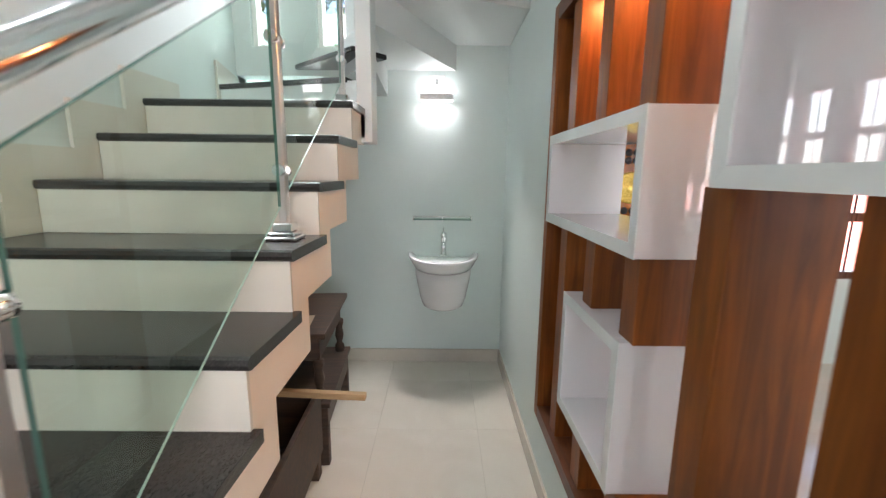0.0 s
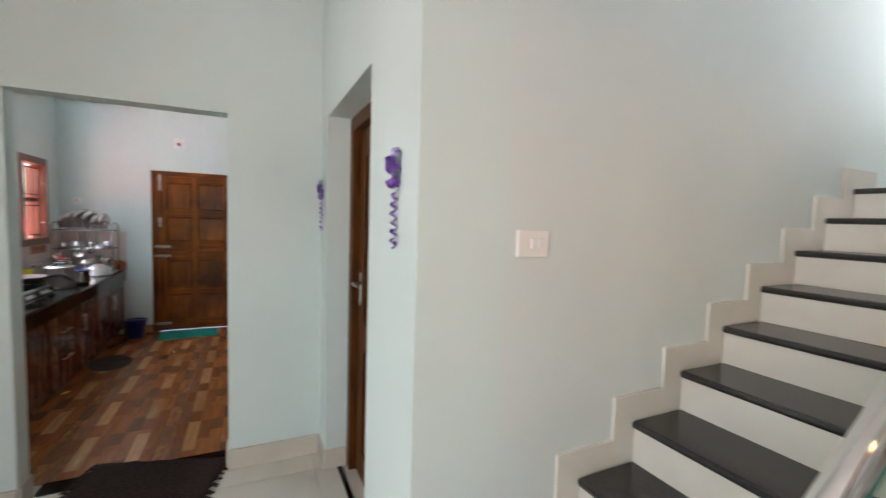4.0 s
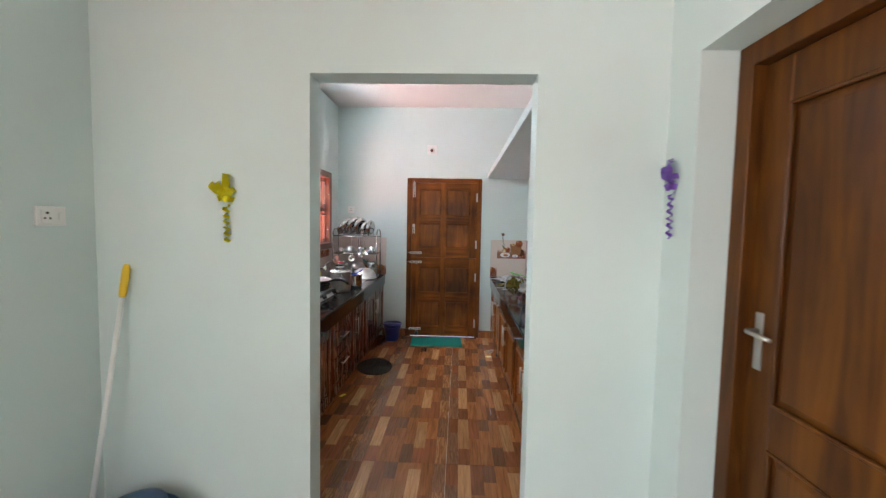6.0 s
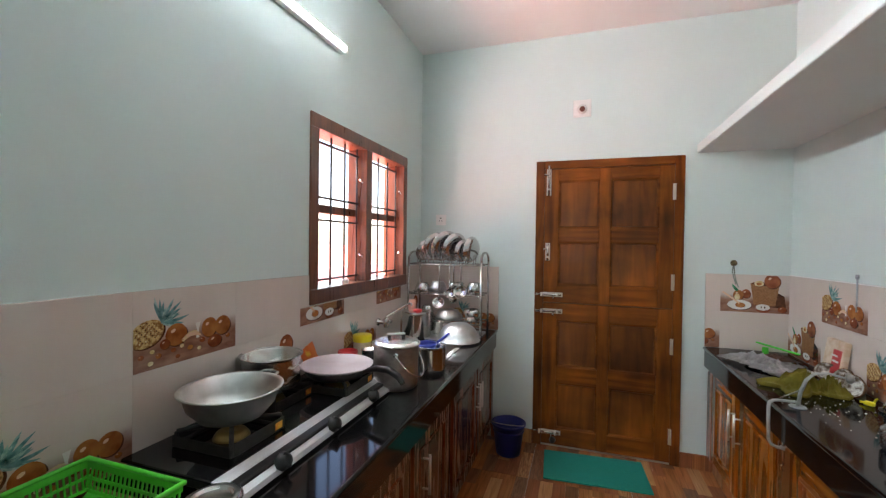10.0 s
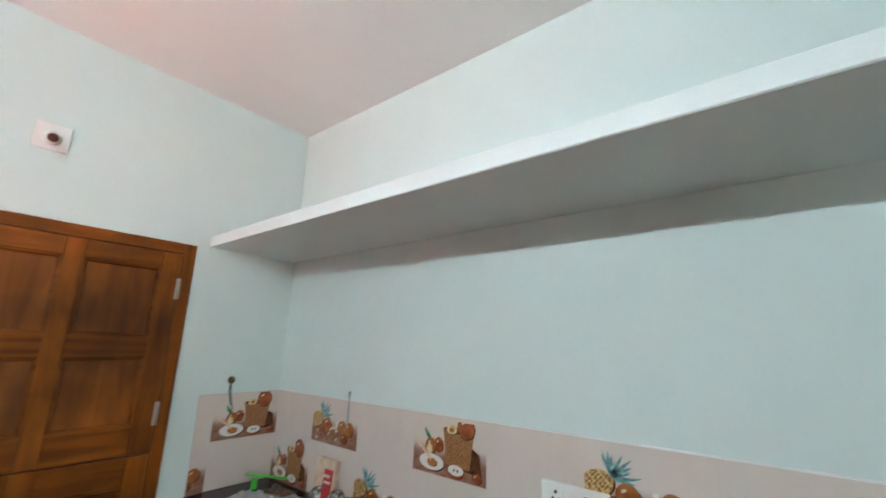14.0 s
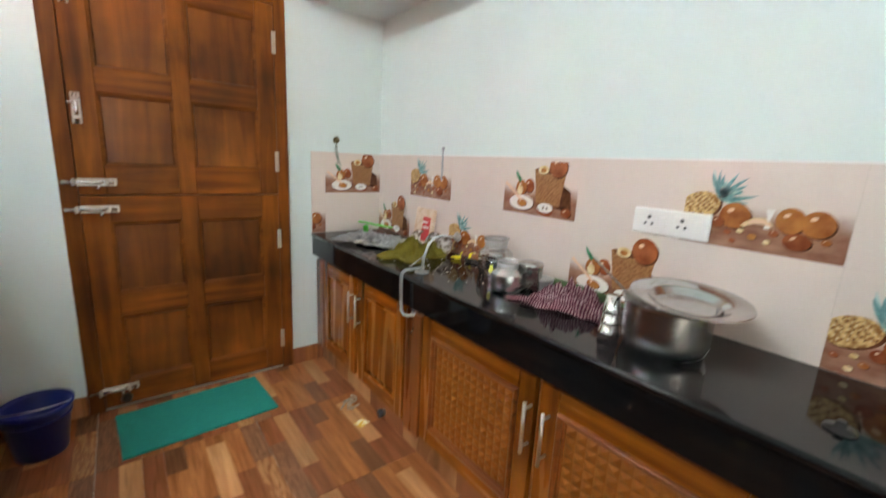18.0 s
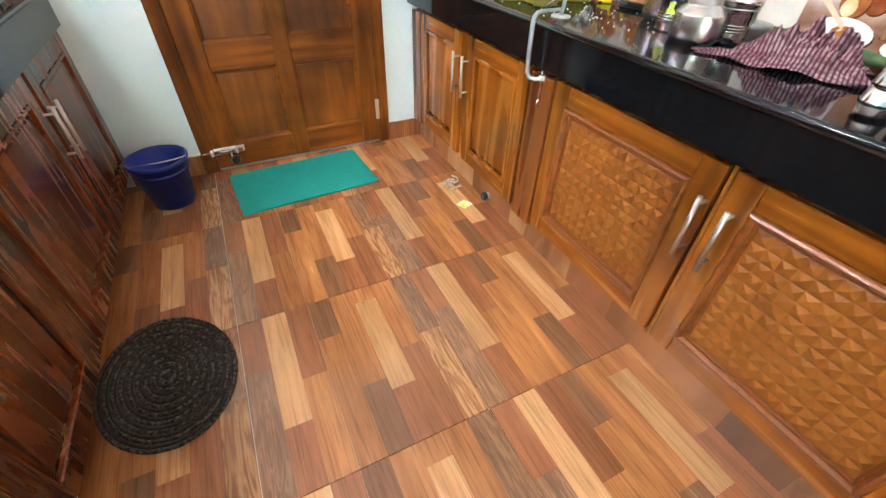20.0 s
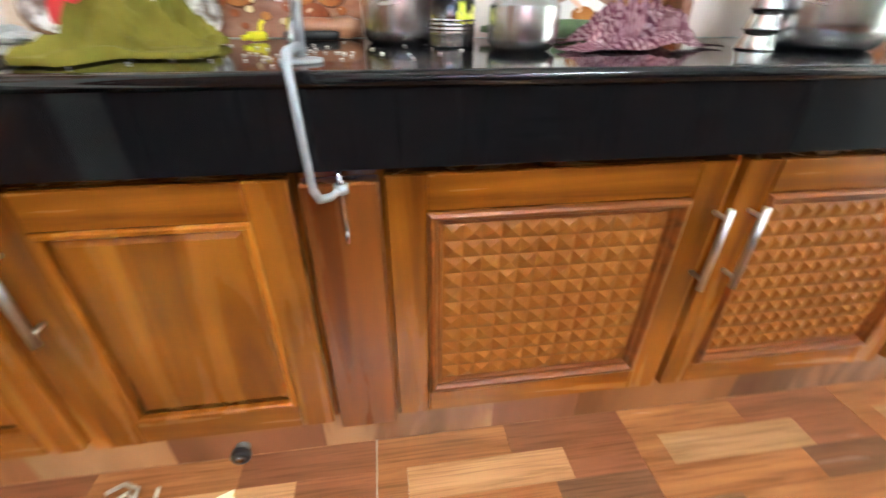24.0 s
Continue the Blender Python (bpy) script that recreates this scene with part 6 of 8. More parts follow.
M_HOUSE = paint("white_house_paint", (0.82, 0.80, 0.78))
simple_house("neighbour_house", "white painted single-storey neighbouring house with brown windows", (-11.5, 8.5, 0), 5.0, 13.0, 3.6, M_HOUSE, [(0.6, 1.2, 1.2, 1.3), (-3.0, 1.2, 1.2, 1.3)])
solid("yard_wall", add_box(bm_new(), -6.65, -6.50, -6, 16, -0.5, 0.75, 0.01), paint("pink_wall_paint", (0.74, 0.60, 0.56)), "low pink painted yard wall", "wall", kind="structure")


def leaf_tree(name, label, at, height, spread, leaves, seed):
    o = thing(name, label, "tree", at)
    rnd = random.Random(seed)
    bm = bm_new()
    add_tube(bm, [(0, 0, -0.02), (0.05, 0.03, height * 0.3), (-0.04, 0.05, height * 0.6), (0.03, 0, height * 0.92)], [0.11, 0.085, 0.06, 0.02], 10)
    ends = []
    for k in range(16):
        z = height * rnd.uniform(0.3, 0.9)
        a = rnd.uniform(0, 6.28)
        e = Vector((math.cos(a), math.sin(a), 0.35)) * spread * rnd.uniform(0.55, 1.0)
        p0 = Vector((0, 0, z))
        add_tube(bm, [p0, p0 + e * 0.5 + Vector((0, 0, 0.1)), p0 + e], [0.035, 0.022, 0.008], 6)
        ends += [p0 + e * t + Vector((0, 0, 0.1 * t)) for t in (0.35, 0.5, 0.65, 0.8, 0.9, 1.0)]
    part("trunk", bm, M_OLD, o)
    vs, fs = [], []
    for k in range(leaves):
        c = rnd.choice(ends) + Vector((rnd.gauss(0, 0.20), rnd.gauss(0, 0.20), rnd.gauss(0, 0.20)))
        d = Vector((rnd.gauss(0, 1), rnd.gauss(0, 1), rnd.gauss(-0.5, 0.7))).normalized()
        s_ = d.orthogonal().normalized()
        s_ = (Matrix.Rotation(rnd.uniform(0, 6.28), 3, d) @ s_)
        L, w = rnd.uniform(0.13, 0.24), rnd.uniform(0.018, 0.030)
        q = d.cross(s_) * 0.02
        b = len(vs)
        vs += [tuple(c), tuple(c + d * L * 0.4 + s_ * w + q), tuple(c + d * L), tuple(c + d * L * 0.4 - s_ * w + q)]
        fs += [(b, b + 1, b + 2), (b, b + 2, b + 3)]
    me = bpy.data.meshes.new("crown")
    me.from_pydata(vs, [], fs)
    me.materials.append(M_LEAVES)
    c = new("crown", me)
    c.parent = o
    return o


M_LEAVES = grain(node_mat("glossy_green_leaves", (0.06, 0.12, 0.035), 0.25), (0.035, 0.075, 0.02), (0.12, 0.20, 0.06), (9, 9, 9), 4)
leaf_tree("mango_tree", "leafy green tree with long drooping leaves", (6.9, 0.55, -0.5), 5.6, 1.5, 5200, 4)
leaf_tree("mango_tree", "leafy green tree with long drooping leaves", (7.8, -0.5, -0.5), 6.2, 1.6, 5200, 8)
leaf_tree("mango_tree", "leafy green tree with long drooping leaves", (8.0, 1.9, -0.5), 6.0, 1.6, 4200, 12)
sh = bm_new()
g = [[sh.verts.new((6.0 + 0.06 * math.sin(j * 0.9 + i), -0.60 + 0.10 * i, 1.4 + 0.15 * j)) for j in range(9)] for i in range(9)]
for i in range(8):
    for j in range(8):
        sh.faces.new((g[i][j], g[i + 1][j], g[i + 1][j + 1], g[i][j + 1])).smooth = True
bmesh.ops.solidify(sh, geom=sh.faces[:], thickness=0.004)
tp = thing("green_tarpaulin", "teal green shade sheet hung on poles outside", "sheet", (0, 0, 0))
part("sheet", sh, grain(node_mat("teal_shade_net", (0.02, 0.42, 0.28), 0.6), (0.015, 0.36, 0.24), (0.04, 0.50, 0.36), (30, 30, 30), 3), tp)
for y in (-0.62, 0.22):
    bm = bm_new()
    add_tube(bm, [(6.02, y, -0.5), (6.02, y, 2.65)], 0.02, 8)
    part("pole", bm, M_GREY_METAL, tp)


# hall windows behind the camera; the west pair is unseen, added for light
def grid_window(name, axis, a0, a1, z0, z1, t, label):
    o = thing(name, label, "window", kind="structure")
    def bx(u0, u1, w0, w1, d0, d1):
        return add_box(bm_new(), u0, u1, t + d0, t + d1, w0, w1, 0.002) if axis == "x" else add_box(bm_new(), t + d0, t + d1, u0, u1, w0, w1, 0.002)
    f = 0.06
    for u0, u1, w0, w1 in ((a0, a1, z0, z0 + f), (a0, a1, z1 - f, z1), (a0, a0 + f, z0 + f, z1 - f), (a1 - f, a1, z0 + f, z1 - f), ((a0 + a1) / 2 - 0.05, (a0 + a1) / 2 + 0.05, z0 + f, z1 - f)):
        part("window_frame", bx(u0, u1, w0, w1, 0.01, 0.09), M_WINF, o)
    for k in (1, 2):
        zt = z0 + (z1 - z0) * k / 3
        part("transom", bx(a0 + f, a1 - f, zt - 0.035, zt + 0.035, 0.015, 0.085), M_WINF, o)
    for k in range(1, 8):
        u = a0 + (a1 - a0) * k / 8
        part("iron_bar", bx(u - 0.006, u + 0.006, z0 + f, z1 - f, 0.04, 0.052), M_BLACK_IRON, o)
    return o


grid_window("window_4", "x", -1.42, -0.55, 0.95, 2.42, -4.5, "brown wooden hall window with iron bars")
grid_window("window_5", "x", -0.43, 0.44, 0.95, 2.42, -4.5, "brown wooden hall window with iron bars")
grid_window("window_8", "x", -2.45, -1.70, 0.95, 2.42, -4.5, "brown wooden hall window with iron bars")
grid_window("window_9", "y", -4.25, -3.35, 0.72, 2.20, XB, "brown wooden window with iron bars behind screen")
grid_window("window_6", "y", -2.7, -1.5, 0.95, 2.25, -3.9, "brown wooden hall window with iron bars")
grid_window("window_7", "y", -1.1, 0.1, 0.95, 2.25, -3.9, "brown wooden hall window with iron bars")


# ---- loose things on the worktops ----
def vessel(name, label, category, at, profile, material, seg=40, group="", rz=0.0, body="body"):
    """A thing whose body is turned on the lathe."""
    o = thing(name, label, category, at, rz, group)
    b = bm_new()
    add_lathe(b, profile, seg)
    part(body, b, material, o)
    return o


def pot_profile(r, h, lip=0.008, wall=0.002, round_=0.02, foot=0.9):
    return [(0, 0.001), (r * foot - round_ * 0.3, 0), (r * foot, 0.003), (r * foot + (r - r * foot) * 0.55, round_ * 0.35), (r - 0.001, round_), (r, round_ * 1.35), (r, round_ * 1.6), (r, h - 0.014), (r, h - 0.008), (r + 0.001, h - 0.006), (r + lip, h - 0.002), (r + lip + 0.001, h), (r + lip - 0.001, h + 0.001), (r - wall, h - 0.005), (r - wall, round_), (r * foot - 0.006, 0.004), (0, 0.004)]


def arc_pts(c, r, a0, a1, n, plane="xz"):
    out = []
    for i in range(n + 1):
        a = radians(a0 + (a1 - a0) * i / n)
        u, w = r * math.cos(a), r * math.sin(a)
        out.append({"xz": (c[0] + u, c[1], c[2] + w), "yz": (c[0], c[1] + u, c[2] + w), "xy": (c[0] + u, c[1] + w, c[2])}[plane])
    return out


M_SATIN = grain(node_mat("satin_spun_steel", (0.60, 0.59, 0.57), 0.28, 1.0), (0.57, 0.56, 0.54), (0.62, 0.61, 0.59), (4, 4, 12), 3, 0.3, 0.7, 0.0, 90, (0.24, 0.30))
M_SATIN.node_tree.nodes["Principled BSDF"].inputs["Anisotropic"].default_value = 0.55

# -- three-burner gas stove
M_STRIP = grain(node_mat("matt_aluminium_strip", (0.60, 0.61, 0.61), 0.42, 0.75), (0.55, 0.56, 0.56), (0.66, 0.67, 0.67), (60, 8, 60), 4, 0.3, 0.7, 0.02, 90, (0.36, 0.48))
stv = thing("gas_stove", "black glass three-burner gas stove with steel front strip", "stove", (0, 0, ZK))
part("glass_top", add_box(bm_new(), -0.895, -0.565, 3.63, 4.53, 0.040, 0.050, 0.003), node_mat("black_glass", (0.010, 0.010, 0.011), 0.04), stv)
part("tray", add_box(bm_new(), -0.885, -0.50, 3.64, 4.52, 0.012, 0.0395, 0.004), M_BLACK, stv)
bm = bm_new()
add_prism(bm, [(-0.564, 0.050), (-0.480, 0.022), (-0.472, 0.010), (-0.564, 0.010)], "y", 3.63, 4.53)
part("front_strip", bm, M_STRIP, stv, "brushed steel control strip")
for y in (3.80, 4.06, 4.345):
    k = bm_new()
    add_lathe(k, [(0, 0), (0.027, 0), (0.027, 0.006), (0.020, 0.010), (0.018, 0.026), (0.014, 0.029), (0, 0.029)], 20, m=pose(-0.487, y, 0.032, 0, 68, 0))
    kb = part("knob", k, M_BLACK, stv, "black plastic gas knob")
    g = bm_new()
    add_obox(g, pose(-0.466, y, 0.041, 0, 68, 0), 0.044, 0.010, 0.014, 0.003)
    part("grip", g, M_BLACK, kb)
for i, (x, y) in enumerate(((-0.715, 3.845), (-0.815, 4.135), (-0.665, 4.365))):
    b = bm_new()
    add_lathe(b, [(0, 0.05), (0.055, 0.05), (0.050, 0.058), (0.045, 0.066), (0.040, 0.070), (0.015, 0.071), (0, 0.066)], 24, at=(x, y, 0))
    part("burner", b, node_mat("worn_brass", (0.42, 0.30, 0.12), 0.4, 0.9) if i == 0 else bpy.data.materials["worn_brass"], stv, "brass burner head")
    s = bm_new()
    q = 0.105
    for a, c in (((-q, -q), (q, -q)), ((q, -q), (q, q)), ((q, q), (-q, q)), ((-q, q), (-q, -q))):
        add_tube(s, [(x + a[0], y + a[1], 0.056), (x + c[0], y + c[1], 0.056)], 0.006, 8)
    for k in range(4):
        an = radians(45 + 90 * k)
        dx, dy = math.cos(an), math.sin(an)
        add_tube(s, [(x + dx * q * 1.41, y + dy * q * 1.41, 0.050), (x + dx * q * 1.38, y + dy * q * 1.38, 0.094), (x + dx * 0.05, y + dy * 0.05, 0.098)], 0.007, 8)
    sp = part("pan_support", s, M_BLACK_IRON, stv, "black iron pan support")
    part("side_plate", add_box(bm_new(), x + q + 0.006, x + q + 0.010, y - 0.105, y + 0.105, 0.0505, 0.090, 0.002), M_BLACK_IRON, sp)
    part("side_plate", add_box(bm_new(), x - q - 0.010, x - q - 0.006, y - 0.105, y + 0.105, 0.0505, 0.090, 0.002), M_BLACK_IRON, sp)
    for sy in (-1, 1):
        part("side_plate", add_box(bm_new(), x - q - 0.0055, x + q + 0.0055, y + sy * (q + 0.008) - 0.002, y + sy * (q + 0.008) + 0.002, 0.0505, 0.084, 0.002), M_BLACK_IRON, sp)
    part("sticker", add_box(bm_new(), x + q + 0.0102, x + q + 0.0108, y + 0.062, y + 0.094, 0.058, 0.080), M_ORANGE, sp, "orange sticker")
for x in (-0.87, -0.50):
    for y in (3.68, 4.48):
        f = bm_new()
        add_lathe(f, [(0, 0.0005), (0.018, 0.0005), (0.014, 0.0125), (0, 0.0125)], 12, at=(x, y, 0))
        part("foot", f, M_BLACK, stv)

ZB = ZK + 0.0985
wok = vessel("wok", "dull aluminium wok with a wide rolled rim", "wok", (-0.715, 3.845, ZB), [(0, 0.0), (0.05, 0.002), (0.095, 0.020), (0.128, 0.058), (0.140, 0.100), (0.150, 0.104), (0.154, 0.108), (0.150, 0.111), (0.139, 0.106), (0.125, 0.060), (0.093, 0.024), (0.05, 0.007), (0, 0.005)], M_ALU, 56)
for s in (-1, 1):
    bm = bm_new()
    add_tube(bm, [(s * 0.035, 0.144, 0.102), (s * 0.03, 0.172, 0.106), (0, 0.180, 0.107)], 0.005, 8)
    part("ring_handle", bm, M_ALU, wok)
vessel("steel_pot", "deep stainless steel cooking pot without lid", "pot", (-0.815, 4.135, ZB), pot_profile(0.108, 0.128), M_SATIN, 44)
for o_, r_, h_r in ((bpy.data.objects["steel_pot"], 0.116, 0.128),):
    bm = bm_new()
    add_tube(bm, [(r_ * math.cos(2 * math.pi * i / 40), r_ * math.sin(2 * math.pi * i / 40), h_r) for i in range(40)], 0.0028, 8, False, True)
    part("rolled_rim", bm, M_STEEL, o_)
pan = vessel("flat_pan", "black frying pan covered by a pale pinkish lid", "pan", (-0.665, 4.365, ZB), [(0, 0), (0.115, 0.0), (0.128, 0.010), (0.140, 0.034), (0.136, 0.034), (0.120, 0.008), (0, 0.005)], M_BLACK, 44)
bm = bm_new()
add_lathe(bm, [(0, 0.040), (0.08, 0.041), (0.145, 0.047), (0.153, 0.046), (0.153, 0.043), (0.12, 0.037), (0, 0.034)], 48)
part("lid_plate", bm, grain(node_mat("pinkish_ceramic_coat", (0.56, 0.46, 0.47), 0.45), (0.50, 0.40, 0.41), (0.60, 0.52, 0.53), (6, 6, 6), 4), pan, "pale pinkish coated plate")
bm = bm_new()
add_tube(bm, [(0.135, -0.01, 0.030), (0.20, -0.02, 0.050), (0.26, -0.035, 0.055), (0.31, -0.05, 0.038), (0.335, -0.06, 0.015)], [0.010, 0.013, 0.015, 0.014, 0.010], 12)
part("handle", bm, M_BLACK, pan, "black plastic handle")

tf = vessel("lidded_pail", "stainless steel lidded pail with wire bail handle", "pail", (-0.487, 4.580, ZK), pot_profile(0.104, 0.198, 0.004), M_STEEL_D, 48)
bm = bm_new()
add_lathe(bm, [(0.110, 0.196), (0.114, 0.199), (0.113, 0.204), (0.106, 0.207), (0.100, 0.214), (0.092, 0.217), (0.040, 0.221), (0, 0.222)], 48)
part("lid", bm, M_SATIN, tf)
bm = bm_new()
add_obox(bm, pose(0, 0, 0.243, 0, 0, 35), 0.082, 0.022, 0.007, 0.003, 2)
kn = part("lid_handle", bm, M_PLASTIC_W, tf, "pale strap handle")
for k in (-1, 1):
    bm = bm_new()
    add_obox(bm, pose(k * 0.027, k * 0.019, 0.231, 0, 0, 35), 0.016, 0.020, 0.020, 0.003)
    part("handle_foot", bm, M_BLACK, kn, "black plastic foot")
bm = bm_new()
add_tube(bm, [(0.050 - 0.002 + 0.09 * math.sin(a) * 0.9, -0.110 * math.cos(a), 0.170 - 0.110 * math.sin(a)) for a in [math.pi * i / 20 for i in range(21)]], 0.0032, 8)
part("bail", bm, M_CHROME, tf, "thin wire bail handle")
for s in (-1, 1):
    bm = bm_new()
    add_lathe(bm, [(0, 0), (0.012, 0), (0.012, 0.006), (0, 0.006)], 14, m=pose(0.045, s * 0.098, 0.170, -90 * s, 0, 0))
    part("ear", bm, M_STEEL, tf)

vessel("steel_pot", "small stainless steel pot holding a blue strainer", "pot", (-0.405, 4.825, ZK), pot_profile(0.078, 0.142, 0.004), M_STEEL, 40)
stn = thing("strainer", "bright blue plastic strainer with a handle", "strainer", (-0.425, 4.815, ZK + 0.1435))
bm = bm_new()
add_lathe(bm, [(0.050, 0.006), (0.054, 0.010), (0.054, 0.0), (0.045, -0.018), (0.02, -0.03), (0, -0.032), (0, -0.030), (0.02, -0.028), (0.043, -0.016)], 28)
part("bowl", bm, M_STRAINER, stn)
bm = bm_new()
add_tube(bm, [(0.045, 0.03, 0.006), (0.075, 0.085, 0.030), (0.085, 0.115, 0.042)], [0.006, 0.008, 0.007], 8)
part("handle", bm, M_STRAINER, stn)
vessel("upturned_wok", "upturned hammered aluminium wok drying by the sink", "wok", (-0.455, 5.52, ZK + 0.012), [(0.146, 0), (0.148, 0.003), (0.143, 0.006), (0.132, 0.045), (0.105, 0.085), (0.065, 0.110), (0.02, 0.119), (0, 0.120)], M_ALU, 48)
jar = vessel("plastic_jar", "clear cream jar with a lemon-yellow screw lid", "jar", (-0.845, 4.90, ZK), [(0, 0), (0.048, 0), (0.050, 0.004), (0.050, 0.100), (0.046, 0.108), (0.044, 0.115), (0, 0.115)], node_mat("cream_plastic", (0.62, 0.52, 0.40), 0.25), 32)
bm = bm_new()
add_lathe(bm, [(0.053, 0.108), (0.054, 0.112), (0.054, 0.140), (0.050, 0.145), (0, 0.146)], 36)
part("lid", bm, M_YELLOW2, jar, "ribbed yellow lid")
tin = vessel("round_tin", "open round tin, green body and red rim", "tin", (-0.865, 4.78, ZK), [(0, 0), (0.05, 0), (0.05, 0.072), (0.046, 0.072), (0.046, 0.01), (0, 0.01)], node_mat("green_tin", (0.02, 0.16, 0.06), 0.4), 28)
bm = bm_new()
add_lathe(bm, [(0.051, 0.060), (0.053, 0.062), (0.053, 0.080), (0.046, 0.082), (0.045, 0.068), (0, 0.066)], 28)
part("rim", bm, M_RED, tin, "red plastic rim")
vessel("steel_tumbler", "shiny stainless steel drinking tumbler", "tumbler", (-0.715, 4.735, ZK), [(0, 0.001), (0.027, 0), (0.029, 0.003), (0.037, 0.112), (0.039, 0.114), (0.036, 0.114), (0.028, 0.006), (0, 0.005)], M_STEEL, 28)
pk = bm_new()
g = [[pk.verts.new((0.012 * math.sin(math.pi * i / 6) * math.sin(math.pi * j / 6), -0.055 + 0.110 * i / 6, 0.178 * j / 6)) for j in range(7)] for i in range(7)]
h_ = [[pk.verts.new((-0.010 * math.sin(math.pi * i / 6) * math.sin(math.pi * j / 6) - 0.0005, -0.055 + 0.110 * i / 6, 0.178 * j / 6)) for j in range(7)] for i in range(7)]
for i in range(6):
    for j in range(6):
        pk.faces.new((g[i][j], g[i + 1][j], g[i + 1][j + 1], g[i][j + 1])).smooth = True
        pk.faces.new((h_[i][j], h_[i][j + 1], h_[i + 1][j + 1], h_[i + 1][j])).smooth = True
po = solid("foil_packet", smooth_noise(pk, 0.004, 30), grain(node_mat("printed_orange_foil", (0.75, 0.19, 0.02), 0.3), (0.75, 0.17, 0.02), (0.85, 0.50, 0.05), (16, 16, 16), 2, 0.52, 0.60), "crumpled orange and yellow foil packet leaning on tiles", "packet")
po.matrix_world = pose(-0.858, 4.512, ZK + 0.005, 16, -14, 0)


def lidded_bowl(at, r, h, label, rz=0):
    o = vessel("lidded_bowl", label, "bowl", at, [(0, 0.001), (r * 0.86, 0), (r * 0.93, 0.006), (r * 0.94, h * 0.28), (r * 0.90, h * 0.44), (r * 0.86, h * 0.56), (r * 0.86, h * 0.60), (r * 0.96, h * 0.71), (r * 1.02, h * 0.745), (r * 1.03, h * 0.76), (r * 0.85, h * 0.76), (0, h * 0.6)], M_STEEL, 44, rz=rz)
    b = bm_new()
    add_lathe(b, [(r * 1.02, h * 0.765), (r * 1.06, h * 0.79), (r * 1.05, h * 0.82), (r * 0.96, h * 0.855), (r * 0.76, h * 0.875), (r * 0.70, h * 0.86), (r * 0.66, h * 0.815), (r * 0.60, h * 0.805), (0, h * 0.81)], 44)
    part("lid", b, M_STEEL, o)
    return o


lidded_bowl((-0.470, 3.385, ZK), 0.082, 0.098, "dented steel bowl with a shallow lid")
lidded_bowl((-0.478, 3.555, ZK), 0.062, 0.085, "small steel bowl with a shallow lid")
lidded_bowl((-0.535, 3.215, ZK), 0.056, 0.085, "small dull steel bowl with lid")
bl = vessel("blue_box", "round food box with a bright blue lid", "box", (-0.40, 3.02, ZK), [(0, 0), (0.034, 0), (0.036, 0.003), (0.038, 0.040), (0, 0.040)], M_PLASTIC_W, 28)
bm = bm_new()
add_lathe(bm, [(0.041, 0.034), (0.042, 0.050), (0.036, 0.053), (0, 0.052)], 28)
part("lid", bm, node_mat("sky_blue_plastic", (0.03, 0.16, 0.50), 0.35), bl)

# -- green basket on a wooden tray
solid("wooden_tray", add_box(bm_new(), -0.215, 0.215, -0.175, 0.175, 0, 0.010, 0.003), wood("tray_brown", (0.17, 0.06, 0.02), (0.33, 0.13, 0.045), 0.35, "y"), "brown wooden serving tray under the basket", "tray", at=(-0.705, 3.395, ZK + 0.0005))
bsk = thing("plastic_basket", "bright green slotted plastic basket with cloth inside", "basket", (-0.725, 3.405, ZK + 0.011))
bx, by, bh = 0.165, 0.145, 0.082
part("floor", add_box(bm_new(), -bx + 0.012, bx - 0.012, -by + 0.012, by - 0.012, 0.0, 0.004), M_GREEN, bsk)
for s in (-1, 1):
    for axis in (0, 1):
        L = by if axis == 0 else bx
        half = bx if axis == 0 else by
        w = bm_new()
        n = 22
        def bar(u0, u1, z0, z1):
            o0, o1 = s * (half - 0.012 + 0.012 * (z0 / bh)), s * (half - 0.012 + 0.012 * (z1 / bh))
            t = s * 0.003
            p = [(o0, u0, z0), (o0, u1, z0), (o1, u1, z1), (o1, u0, z1)]
            q = [(a - t, b, c) for a, b, c in p]
            if axis:
                p, q = [(b, a, c) for a, b, c in p], [(b, a, c) for a, b, c in q]
            vp, vq = [w.verts.new(v) for v in p], [w.verts.new(v) for v in q]
            w.faces.new(vp)
            w.faces.new(vq[::-1])
            for i in range(4):
                w.faces.new((vp[i], vp[(i + 1) % 4], vq[(i + 1) % 4], vq[i]))
        bar(-L, L, 0.0, 0.012)
        bar(-L, L, 0.035, 0.042)
        bar(-L, L, 0.062, bh)
        for k in range(n):
            u = -L + 2 * L * (k + 0.5) / n
            bar(u - L / n * 0.32, u + L / n * 0.32, 0.012, 0.062)
        part("side", w, M_GREEN, bsk)
rim = bm_new()
add_tube(rim, [(-bx, -by, bh), (bx, -by, bh), (bx, by, bh), (-bx, by, bh)], 0.007, 8, False, True)
part("rim", rim, M_GREEN, bsk)


